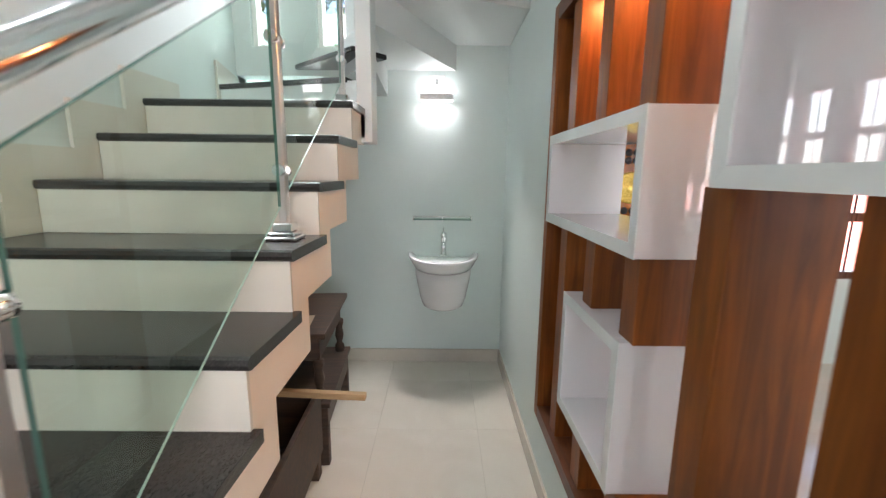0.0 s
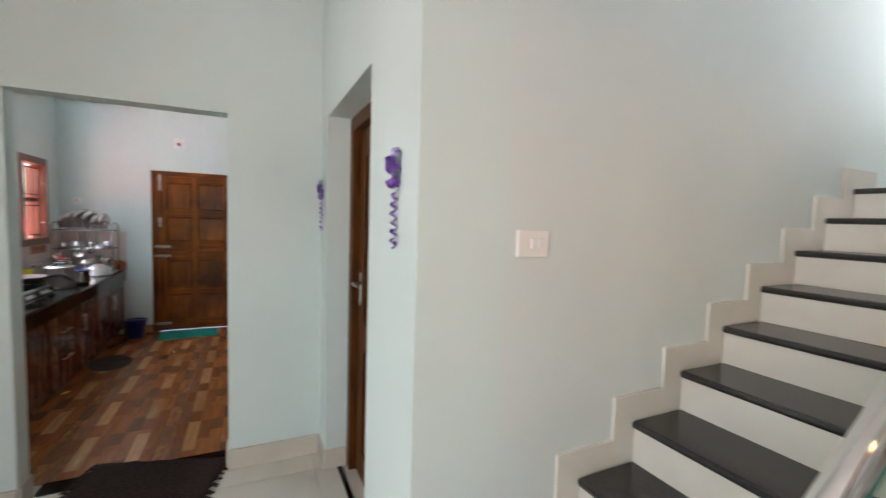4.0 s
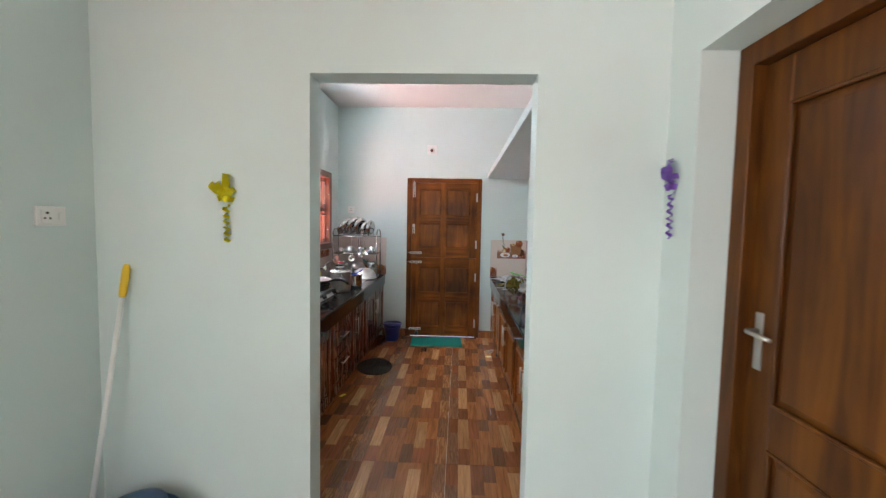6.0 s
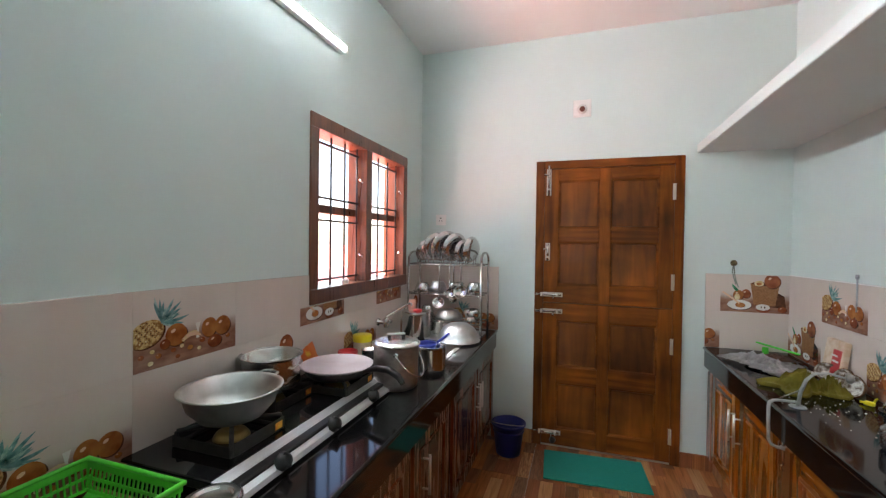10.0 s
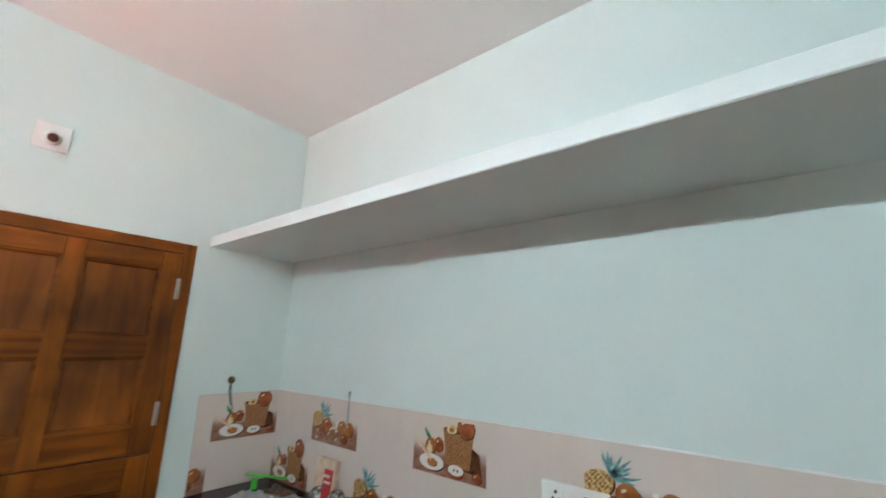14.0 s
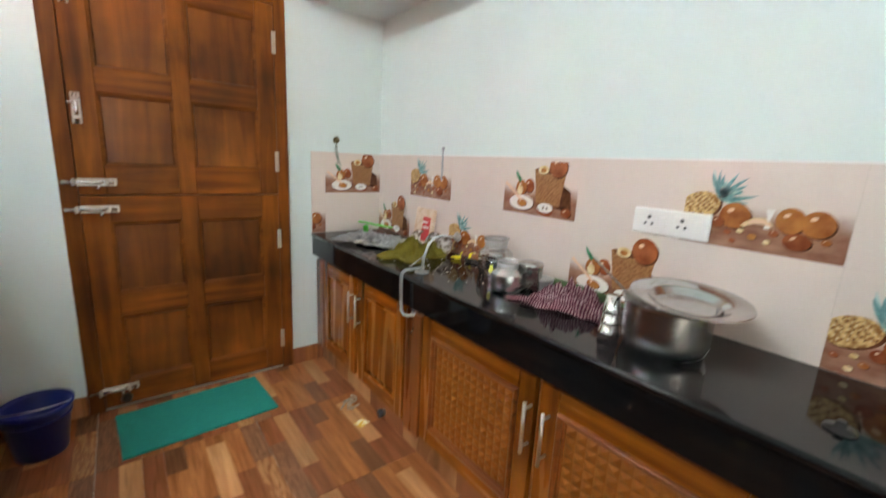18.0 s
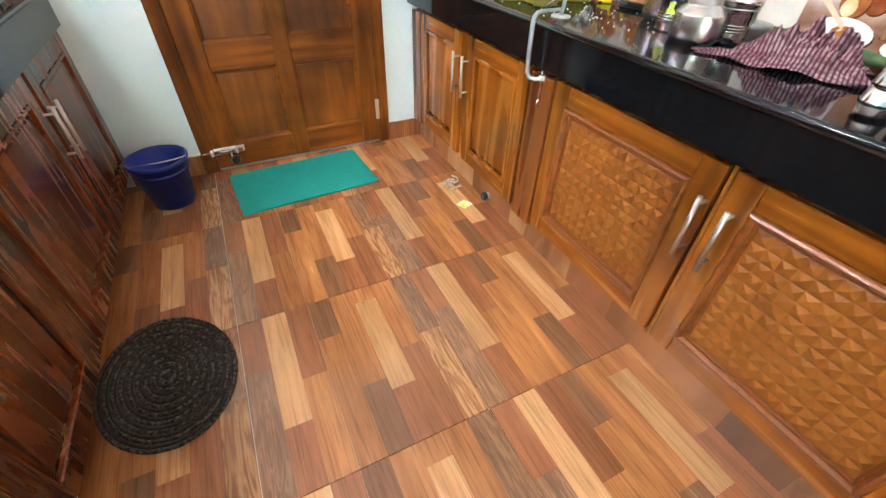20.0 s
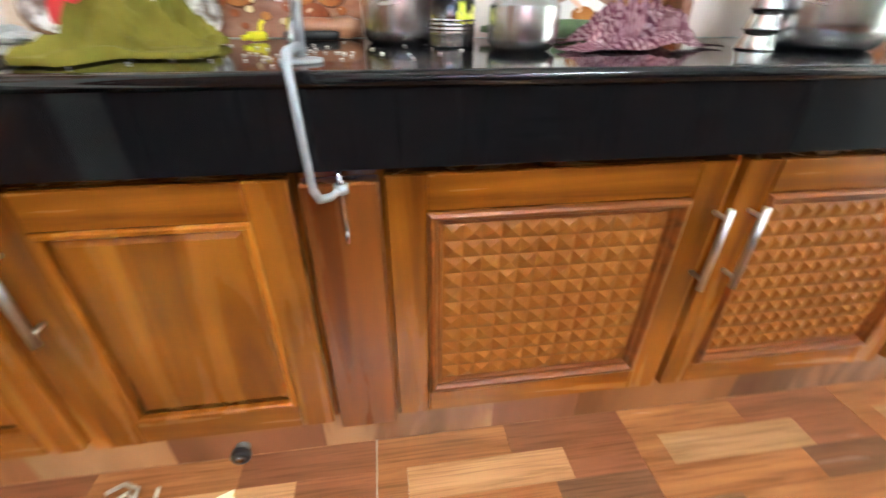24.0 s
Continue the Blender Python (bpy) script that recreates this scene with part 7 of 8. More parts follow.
def cloth(nx, ny, w, h, height, seed, thick=0.004, folds=9.0, soft=True):
    bm = bm_new()
    g, flat = [], {}
    for i in range(nx + 1):
        row = []
        for j in range(ny + 1):
            u, v = i / nx - 0.5, j / ny - 0.5
            r = max(0.0, 1 - (u * u + v * v) * 3.4)
            n1 = noise.noise(Vector((u * folds, v * folds, seed)))
            n2 = noise.noise(Vector((u * folds * 2.3, v * folds * 2.3, seed + 4)))
            n3 = noise.noise(Vector((u * 3, v * 3, seed + 9)))
            row.append(bm.verts.new((u * w * (1 + 0.25 * n3), v * h * (1 + 0.25 * n1), max(0.002, height * r * (0.55 + 0.5 * n1 + 0.35 * n2) + 0.004))))
            flat[row[-1]] = (u * w, v * h)
        g.append(row)
    for i in range(nx):
        for j in range(ny):
            bm.faces.new((g[i][j], g[i + 1][j], g[i + 1][j + 1], g[i][j + 1])).smooth = soft
    threads = bm.loops.layers.uv.new("threads")
    for f in bm.faces:
        for lp in f.loops:
            lp[threads].uv = flat[lp.vert]
    bmesh.ops.solidify(bm, geom=bm.faces[:], thickness=-thick * 0.4)
    return bm


M_CLOTH_W = grain(node_mat("soft_white_cloth", (0.66, 0.62, 0.55), 0.9, 0, 0.1), (0.58, 0.53, 0.45), (0.72, 0.69, 0.63), (12, 12, 12), 4, 0.3, 0.7, 0.2, 400)
M_MAROON = grain(node_mat("maroon_cloth", (0.16, 0.025, 0.035), 0.9, 0, 0.1), (0.11, 0.015, 0.02), (0.22, 0.04, 0.055), (14, 14, 14), 4, 0.3, 0.7, 0.2, 300)
solid("maroon_cloth", cloth(26, 22, 0.26, 0.22, 0.045, 3.0), M_MAROON, "folded maroon cloth lying in the basket", "cloth", at=(-0.735, 3.41, ZK + 0.016))
solid("white_cloth", cloth(24, 18, 0.19, 0.11, 0.055, 7.0), M_CLOTH_W, "crumpled white cloth on top in the basket", "cloth", at=(-0.72, 3.37, ZK + 0.040), rz=20)

# -- sink and tap
snk = thing("kitchen_sink", "stainless steel sink bowl let into the worktop", "sink", (-0.60, 5.23, ZK))
bm = bm_new()
for bx_ in ((-0.205, 0.205, -0.215, -0.185), (-0.205, 0.205, 0.185, 0.215), (-0.205, -0.175, -0.185, 0.185), (0.175, 0.205, -0.185, 0.185)):
    add_box(bm, bx_[0], bx_[1], bx_[2], bx_[3], 0.0005, 0.004, 0.001)
part("rim", bm, M_STEEL, snk)
bm = bm_new()
rows = []
for z, k in ((0.0, 1.0), (-0.02, 0.985), (-0.16, 0.93), (-0.175, 0.86)):
    hx, hy, c = 0.178 * k, 0.188 * k, 0.04
    ring = []
    for cx, cy, a0 in ((hx - c, hy - c, 0), (-hx + c, hy - c, 90), (-hx + c, -hy + c, 180), (hx - c, -hy + c, 270)):
        for q in range(5):
            a = radians(a0 + 22.5 * q)
            ring.append(bm.verts.new((cx + c * math.cos(a), cy + c * math.sin(a), z)))
    rows.append(ring)
for a, b in zip(rows, rows[1:]):
    for i in range(len(a)):
        bm.faces.new((a[i], b[i], b[(i + 1) % len(a)], a[(i + 1) % len(a)])).smooth = True
bm.faces.new(rows[-1][::-1])
part("bowl", bm, M_STEEL_D, snk)
solid("drain_board", add_box(bm_new(), -0.20, 0.19, -0.17, 0.20, 0.0005, 0.012, 0.005, 2), M_STEEL_D, "ribbed steel draining board beside the sink", "draining board", at=(-0.53, 5.66, ZK))
tp_ = thing("wall_tap", "chrome wall-mounted kitchen tap with long swivel spout", "tap", (XL + 0.009, 5.235, 0.985))
bm = bm_new()
add_lathe(bm, [(0, 0), (0.026, 0), (0.024, 0.008), (0.013, 0.010), (0.013, 0.05), (0, 0.05)], 20, m=pose(0, 0, 0, 0, 90, 0))
part("flange", bm, M_CHROME, tp_)
bm = bm_new()
add_lathe(bm, [(0, -0.03), (0.016, -0.03), (0.018, -0.02), (0.018, 0.022), (0.014, 0.03), (0, 0.03)], 20, at=(0.058, 0, 0))
add_tube(bm, [(0.058, 0.0, 0.0), (0.058, 0.05, -0.002), (0.058, 0.066, -0.002)], [0.012, 0.012, 0.015], 12)
part("valve_body", bm, M_CHROME, tp_)
bm = bm_new()
add_tube(bm, [(0.058, 0.0, 0.028), (0.060, 0.012, 0.040), (0.105, 0.15, 0.078), (0.130, 0.225, 0.098), (0.135, 0.238, 0.094), (0.136, 0.240, 0.080)], 0.0085, 12)
part("spout", bm, M_CHROME, tp_)
solid("white_cup", add_lathe(bm_new(), [(0, 0.001), (0.018, 0), (0.020, 0.026), (0.018, 0.026), (0.016, 0.004), (0, 0.004)], 20), M_PLASTIC_W, "tiny white cap standing on the window sill", "cap", at=(XL - 0.005, 4.86, WZ0 + 0.0755))

# -- plate rack
M_RACK = grain(node_mat("dull_chromed_wire", (0.46, 0.44, 0.42), 0.24, 1.0), (0.34, 0.32, 0.30), (0.54, 0.52, 0.50), (40, 40, 40), 3)
rk = thing("plate_rack", "three-tier chromed wire dish rack full of steelware", "dish rack", (0, 0, ZK))
RX0, RX1, RY0, RY1 = -0.905, -0.345, 5.70, 5.935
for x in (RX0, RX1):
    for y in (RY0, RY1):
        bm = bm_new()
        add_tube(bm, [(x, y, 0.0005), (x, y, 0.53)], 0.0085, 10)
        part("post", bm, M_RACK, rk)
    bm = bm_new()
    add_tube(bm, [(x, (RY0 + RY1) / 2 - (RY1 - RY0) / 2 * math.cos(math.pi * i / 12), 0.53 + 0.072 * math.sin(math.pi * i / 12) ** 0.7) for i in range(13)], 0.0085, 10)
    part("end_hoop", bm, M_RACK, rk)
for z in (0.085, 0.29, 0.51):
    bm = bm_new()
    for y in (RY0, (RY0 + RY1) / 2, RY1):
        add_tube(bm, [(RX0, y, z), (RX1, y, z)], 0.0055, 8)
    tier = part("shelf", bm, M_RACK, rk, "wire shelf")
    for k in range(15):
        x = RX0 + (RX1 - RX0) * k / 14
        bm = bm_new()
        add_tube(bm, [(x, RY0, z + 0.005), (x, RY1, z + 0.005)], 0.0028, 6)
        part("wire", bm, M_RACK, tier)
for k in range(8):
    x = -0.84 + 0.062 * k
    bm = bm_new()
    add_tube(bm, [(x, RY0 + 0.02, 0.514)] + arc_pts((x, RY0 + 0.05, 0.555), 0.03, 180, 0, 6, "yz") + [(x, RY0 + 0.08, 0.514)], 0.003, 6)
    part("plate_divider", bm, M_RACK, rk)
M_RACKSTEEL = node_mat("mirror_steel", (0.62, 0.61, 0.60), 0.12, 1.0)
for x, r, tilt, turn in ((-0.795, 0.088, 20, -24), (-0.715, 0.116, 22, -34), (-0.638, 0.122, 20, -36), (-0.560, 0.112, 16, -34), (-0.492, 0.086, 10, -28), (-0.425, 0.098, 6, -20)):
    p = bm_new()
    add_lathe(p, [(0, 0.0), (r * 0.62, 0.001), (r * 0.80, 0.004), (r * 0.91, 0.013), (r * 0.97, 0.027), (r * 1.0, 0.029), (r * 1.0, 0.032), (r * 0.955, 0.030), (r * 0.88, 0.016), (r * 0.78, 0.008), (r * 0.60, 0.005), (0, 0.004)], 48)
    o = solid("steel_plate", p, M_RACKSTEEL, "round stainless steel plate standing in the rack", "plate", "plates in the rack")
    o.matrix_world = pose(x, 5.80, ZK + 0.522 + r * math.cos(radians(tilt)), 0, tilt - 90, turn)
for k, (x, L, r) in enumerate(((-0.655, 0.255, 0.044), (-0.575, 0.185, 0.038), (-0.545, 0.235, 0.030), (-0.490, 0.165, 0.050))):
    o = thing("ladle", "stainless steel ladle hung on the rack", "ladle", (x, RY0 - 0.012, ZK + 0.51), 0, "ladles on the rack")
    bm = bm_new()
    add_tube(bm, [(0, 0.010, 0.012), (0, 0.0, 0.016), (0, -0.008, 0.006), (0, -0.008, -0.03), (0, -0.006, -L)], [0.003, 0.003, 0.004, 0.0055, 0.004], 8)
    part("handle", bm, M_STEEL, o)
    bm = bm_new()
    add_lathe(bm, [(0, 0), (r * 0.5, 0.003), (r * 0.85, r * 0.35), (r, r * 0.7), (r * 0.97, r * 0.7), (r * 0.8, r * 0.38), (0, 0.004)], 24, m=pose(0, 0.004, -L - r * 0.75, 62, 0, 0))
    part("bowl", bm, M_STEEL, o)


def rack_bowl(x, y, z, r, h, label, material=None, upside=False):
    prof = [(0, 0.001), (r * 0.6, 0), (r * 0.66, 0.004), (r * 0.95, h * 0.6), (r, h), (r * 0.97, h), (r * 0.9, h * 0.55), (r * 0.6, 0.006), (0, 0.005)]
    if upside:
        prof = [(a, h - b) for a, b in prof]
    return solid("steel_bowl", add_lathe(bm_new(), prof, 32), material or M_STEEL, label, "bowl", "bowls in the rack", at=(x, y, ZK + z))


rack_bowl(-0.83, 5.80, 0.300, 0.062, 0.065, "stainless steel bowl drying in the rack", None, True)
rack_bowl(-0.71, 5.82, 0.300, 0.070, 0.075, "dark upturned steel bowl in the rack", M_STEEL_D, True)
rack_bowl(-0.57, 5.83, 0.300, 0.060, 0.070, "stainless steel bowl drying in the rack", None, False)
rack_bowl(-0.42, 5.80, 0.300, 0.062, 0.080, "stainless steel bowl drying in the rack", None, True)
rack_bowl(-0.62, 5.82, 0.095, 0.105, 0.070, "wide shallow steel dish upturned in the rack", M_STEEL_D, True)
rack_bowl(-0.43, 5.80, 0.095, 0.065, 0.085, "stainless steel bowl drying in the rack", None, False)
rack_bowl(-0.80, 5.83, 0.095, 0.055, 0.09, "stainless steel bowl drying in the rack", None, True)
vessel("steel_drum", "tall stainless steel storage drum beside the tap", "drum", (-0.775, 5.545, ZK), [(0, 0), (0.098, 0), (0.101, 0.004), (0.101, 0.160), (0.104, 0.163), (0.104, 0.182), (0.097, 0.186), (0, 0.187)], M_STEEL, 40)
vessel("spice_jar", "small jar with a pinkish label on the drum", "jar", (-0.815, 5.56, ZK + 0.1875), [(0, 0), (0.028, 0), (0.029, 0.004), (0.029, 0.055), (0.025, 0.06), (0.025, 0.072), (0, 0.072)], node_mat("salmon_label", (0.62, 0.30, 0.22), 0.5), 24)
vessel("red_lid", "round red plastic lid lying on the drum", "lid", (-0.755, 5.515, ZK + 0.1875), [(0, 0), (0.03, 0), (0.032, 0.004), (0.030, 0.016), (0, 0.017)], M_RED, 24)
vessel("steel_tumbler", "stainless steel tumbler under the rack", "tumbler", (-0.655, 5.655, ZK + 0.0125), [(0, 0.001), (0.034, 0), (0.036, 0.003), (0.040, 0.088), (0.042, 0.09), (0.038, 0.09), (0.034, 0.006), (0, 0.005)], M_STEEL, 28)

# -- right worktop
bp = vessel("cooking_pot", "wide stainless steel cooking pot with a shallow lid", "pot", (1.342, 3.988, ZK), pot_profile(0.108, 0.136, 0.010, 0.002, 0.03, 0.86), M_SATIN, 56)
bm = bm_new()
add_lathe(bm, [(0, 0.124), (0.072, 0.124), (0.080, 0.126), (0.098, 0.141), (0.104, 0.1435), (0.138, 0.149), (0.143, 0.151), (0.142, 0.153), (0.137, 0.152), (0.104, 0.1465), (0.096, 0.144), (0.079, 0.129), (0.071, 0.127), (0, 0.127)], 56, m=pose(0.012, -0.034, 0.006, 4, -3, 0))
part("lid", bm, M_STEEL, bp, "shallow steel plate used as lid")
sp = thing("spoon", "flat steel spoon handle standing in the pot", "spoon", (1.272, 4.058, ZK + 0.140))
bm = bm_new()
add_obox(bm, pose(-0.012, 0.045, 0.035, -52, 12, 18), 0.016, 0.004, 0.17, 0.0015)
part("handle", bm, M_STEEL, sp)
tm = thing("tumbler_stack", "stack of three small steel tumblers", "tumblers", (1.315, 4.130, ZK))
for k in range(3):
    bm = bm_new()
    r = 0.032 - 0.003 * k
    add_lathe(bm, [(0, 0.05), (r * 0.72, 0.05), (r, 0.004), (r + 0.003, 0.0), (r, 0.0), (0, 0.045)], 24, at=(0, 0, 0.0005 + 0.032 * k))
    part("tumbler", bm, M_STEEL, tm)


def lota(at, r, h, label):
    """Broad pot with a sloping shoulder, a narrow neck and a flared mouth."""
    o = thing("steel_lota", label, "pot", at)
    for nm, prof in (("body", [(0, 0.001), (r * 0.80, 0), (r * 0.90, 0.005), (r * 0.99, h * 0.10), (r, h * 0.16), (r, h * 0.55), (r * 0.985, h * 0.58)]),
                     ("shoulder", [(r * 0.986, h * 0.580), (r * 0.72, h * 0.72), (r * 0.66, h * 0.745), (r * 0.65, h * 0.76)]),
                     ("neck", [(r * 0.651, h * 0.76), (r * 0.70, h * 0.96), (r * 0.68, h * 0.96), (r * 0.63, h * 0.76), (0, h * 0.5)]),
                     ("mouth_rim", [(r * 0.70, h * 0.955), (r * 0.745, h * 0.965), (r * 0.75, h * 0.99), (r * 0.73, h), (r * 0.68, h * 0.99), (r * 0.68, h * 0.96)])):
        b_ = bm_new()
        add_lathe(b_, prof, 40)
        part(nm, b_, M_STEEL_D if nm == "neck" else M_SATIN, o)
    return o


lota((1.340, 4.572, ZK), 0.060, 0.118, "round-shouldered stainless steel pot with flared neck")
lota((1.478, 4.775, ZK), 0.074, 0.160, "large round-shouldered steel pot by the tiles")
cn = vessel("steel_canister", "ribbed stainless steel canister with a flat lid", "canister", (1.436, 4.541, ZK), [(0, 0), (0.046, 0), (0.048, 0.004), (0.046, 0.010), (0.048, 0.016), (0.046, 0.022), (0.046, 0.085), (0.049, 0.088), (0.049, 0.100), (0.046, 0.106), (0, 0.107)], M_STEEL, 36)
cn2 = vessel("steel_canister", "stainless steel canister with a yellow and green label", "canister", (1.398, 4.690, ZK), [(0, 0), (0.043, 0), (0.045, 0.004), (0.042, 0.012), (0.045, 0.020), (0.043, 0.028), (0.043, 0.095), (0.047, 0.098), (0.047, 0.112), (0.043, 0.120), (0, 0.121)], M_STEEL, 36)
bm = bm_new()
for z0, z1, a0, a1 in ((0.040, 0.056, 185, 246), (0.055, 0.070, 190, 208), (0.056, 0.066, 228, 250)):
    n = 10
    lo = [bm.verts.new((0.0437 * math.cos(radians(a0 + (a1 - a0) * i / n)), 0.0437 * math.sin(radians(a0 + (a1 - a0) * i / n)), z0 + 0.004 * math.sin(i * 1.7))) for i in range(n + 1)]
    hi = [bm.verts.new((0.0437 * math.cos(radians(a0 + (a1 - a0) * i / n)), 0.0437 * math.sin(radians(a0 + (a1 - a0) * i / n)), z1 + 0.005 * math.sin(i * 2.3))) for i in range(n + 1)]
    for i in range(n):
        bm.faces.new((lo[i], lo[i + 1], hi[i + 1], hi[i])).smooth = True
part("sticker", bm, grain(node_mat("printed_label", (0.6, 0.6, 0.2), 0.5), (0.62, 0.66, 0.05), (0.86, 0.80, 0.20), (60, 60, 60), 2, 0.40, 0.60), cn2, "yellow and green printed sticker")
for c_, zs in ((cn, (0.030, 0.080)), (cn2, (0.030, 0.090))):
    r_ = 0.0475 if c_ is cn else 0.0445
    for z_ in zs:
        for q_ in range(3):
            bm = bm_new()
            add_lathe(bm, [(r_ - 0.002, z_ - 0.003 + q_ * 0.007), (r_ + 0.0006, z_ + q_ * 0.007), (r_ - 0.002, z_ + 0.003 + q_ * 0.007)], 36)
            part("rib", bm, M_STEEL, c_)
M_CHECK = grain(node_mat("pink_checked_cloth", (0.50, 0.28, 0.31), 0.9, 0, 0.1), (0.50, 0.27, 0.30), (0.62, 0.42, 0.43), (30, 30, 30), 3, 0.4, 0.6, 0.2, 400)


def weave_stripes(m, dark, pitch):
    """Dark stripes both ways along the cloth's threads."""
    n, l = m.node_tree.nodes, m.node_tree.links
    b = n["Principled BSDF"]
    uv, sp = n.new("ShaderNodeUVMap"), n.new("ShaderNodeSeparateXYZ")
    uv.uv_map = "threads"
    l.new(uv.outputs["UV"], sp.inputs["Vector"])
    src = b.inputs["Base Color"].links[0].from_socket
    for axis, k in (("X", 1.0), ("Y", 0.55)):
        pp, lt, mx = n.new("ShaderNodeMath"), n.new("ShaderNodeMath"), n.new("ShaderNodeMix")
        pp.operation, lt.operation = "PINGPONG", "LESS_THAN"
        pp.inputs[1].default_value, lt.inputs[1].default_value = pitch, pitch * 0.45
        l.new(sp.outputs[axis], pp.inputs[0])
        l.new(pp.outputs["Value"], lt.inputs[0])
        ml = n.new("ShaderNodeMath")
        ml.operation = "MULTIPLY"
        ml.inputs[1].default_value = k
        l.new(lt.outputs["Value"], ml.inputs[0])
        mx.data_type = "RGBA"
        l.new(ml.outputs["Value"], mx.inputs["Factor"])
        l.new(src, mx.inputs["A"])
        mx.inputs["B"].default_value = (*dark, 1)
        src = mx.outputs["Result"]
    l.new(src, b.inputs["Base Color"])


weave_stripes(M_CHECK, (0.17, 0.05, 0.075), 0.0045)
solid("checked_cloth", cloth(60, 44, 0.27, 0.19, 0.105, 11.0, 0.004, 8.0), M_CHECK, "crumpled pink and maroon checked kitchen cloth", "cloth", at=(1.395, 4.330, ZK), rz=-72)
solid("cloth_tail", cloth(16, 10, 0.15, 0.06, 0.016, 15.0), M_CHECK, "flat end of the pink checked cloth", "cloth", at=(1.320, 4.45, ZK), rz=-55)
bm = bm_new()
add_tube(bm, [(1.545, 4.60, ZK + 0.020), (1.548, 4.50, ZK + 0.022), (1.545, 4.40, ZK + 0.021), (1.54, 4.27, ZK + 0.019), (1.535, 4.20, ZK + 0.017)], [0.006, 0.016, 0.019, 0.016, 0.006], 12)
solid("green_gourd", bm, grain(node_mat("dark_green_gourd", (0.06, 0.10, 0.035), 0.5), (0.035, 0.06, 0.02), (0.11, 0.17, 0.06), (30, 30, 30), 4, 0.3, 0.7, 0.3, 90), "long dark green gourd lying along the tiles", "vegetable")
# clamp-on grater
cl = thing("clamp_grater", "grey metal clamp-on coconut grater on worktop edge", "grater", (0, 0, 0))
bm = bm_new()
add_tube(bm, [(1.136, 4.891, 0.670), (1.120, 4.905, 0.664), (1.104, 4.918, 0.668), (1.096, 4.924, 0.686), (1.095, 4.927, 0.75), (1.095, 4.929, 0.822), (1.099, 4.931, 0.842), (1.112, 4.932, 0.852), (1.132, 4.932, 0.855), (1.192, 4.931, 0.855)], [0.0070] * 10, 4)
part("clamp_frame", bm, M_GREY_METAL, cl)
bm = bm_new()
add_tube(bm, [(1.137, 4.890, 0.600), (1.136, 4.891, 0.670), (1.135, 4.892, 0.7005)], 0.0048, 10)
part("screw", bm, M_STEEL, cl, "steel clamp screw")
bm = bm_new()
add_lathe(bm, [(0.0055, -0.008), (0.0105, -0.007), (0.0105, 0.007), (0.0055, 0.008)], 14, at=(1.136, 4.891, 0.670))
part("collar", bm, M_GREY_METAL, cl)
bm = bm_new()
add_tube(bm, [(1.137 + 0.009 * math.cos(a), 4.890, 0.588 + 0.012 * math.sin(a)) for a in [2 * math.pi * i / 14 for i in range(14)]], 0.0035, 8, False, True)
part("screw_ring", bm, M_STEEL, cl)
bm = bm_new()
add_lathe(bm, [(0, 0), (0.030, 0), (0.030, 0.004), (0.012, 0.006), (0, 0.006)], 20, at=(1.198, 4.930, ZK + 0.0005))
part("foot_plate", bm, M_GREY_METAL, cl)
bm = bm_new()
add_tube(bm, [(1.198, 4.930, ZK + 0.004), (1.205, 4.928, 0.90), (1.222, 4.922, 0.955), (1.245, 4.914, 0.985), (1.285, 4.900, 0.995), (1.335, 4.880, 0.985)], [0.0078, 0.0078, 0.0075, 0.007, 0.006, 0.004], 4)
part("arm", bm, M_GREY_METAL, cl)
bm = bm_new()
add_tube(bm, [(1.135, 4.929, 0.866), (1.203, 4.929, 0.905)], 0.0035, 8)
part("brace_rod", bm, M_STEEL, cl)
bm = bm_new()
add_lathe(bm, [(0, 0), (0.018, 0.004), (0.022, 0.014), (0.014, 0.026), (0, 0.030)], 16, m=pose(1.33, 4.883, 0.985, 0, 80, -20))
part("grating_head", bm, M_STEEL_D, cl, "notched steel grating head")


# olive cloth dropped in a heap
M_OLIVE = grain(node_mat("olive_cotton_cloth", (0.30, 0.25, 0.035), 0.85, 0, 0.15), (0.120, 0.100, 0.014), (0.215, 0.180, 0.030), (14, 14, 14), 5, 0.3, 0.7, 0.25, 500)


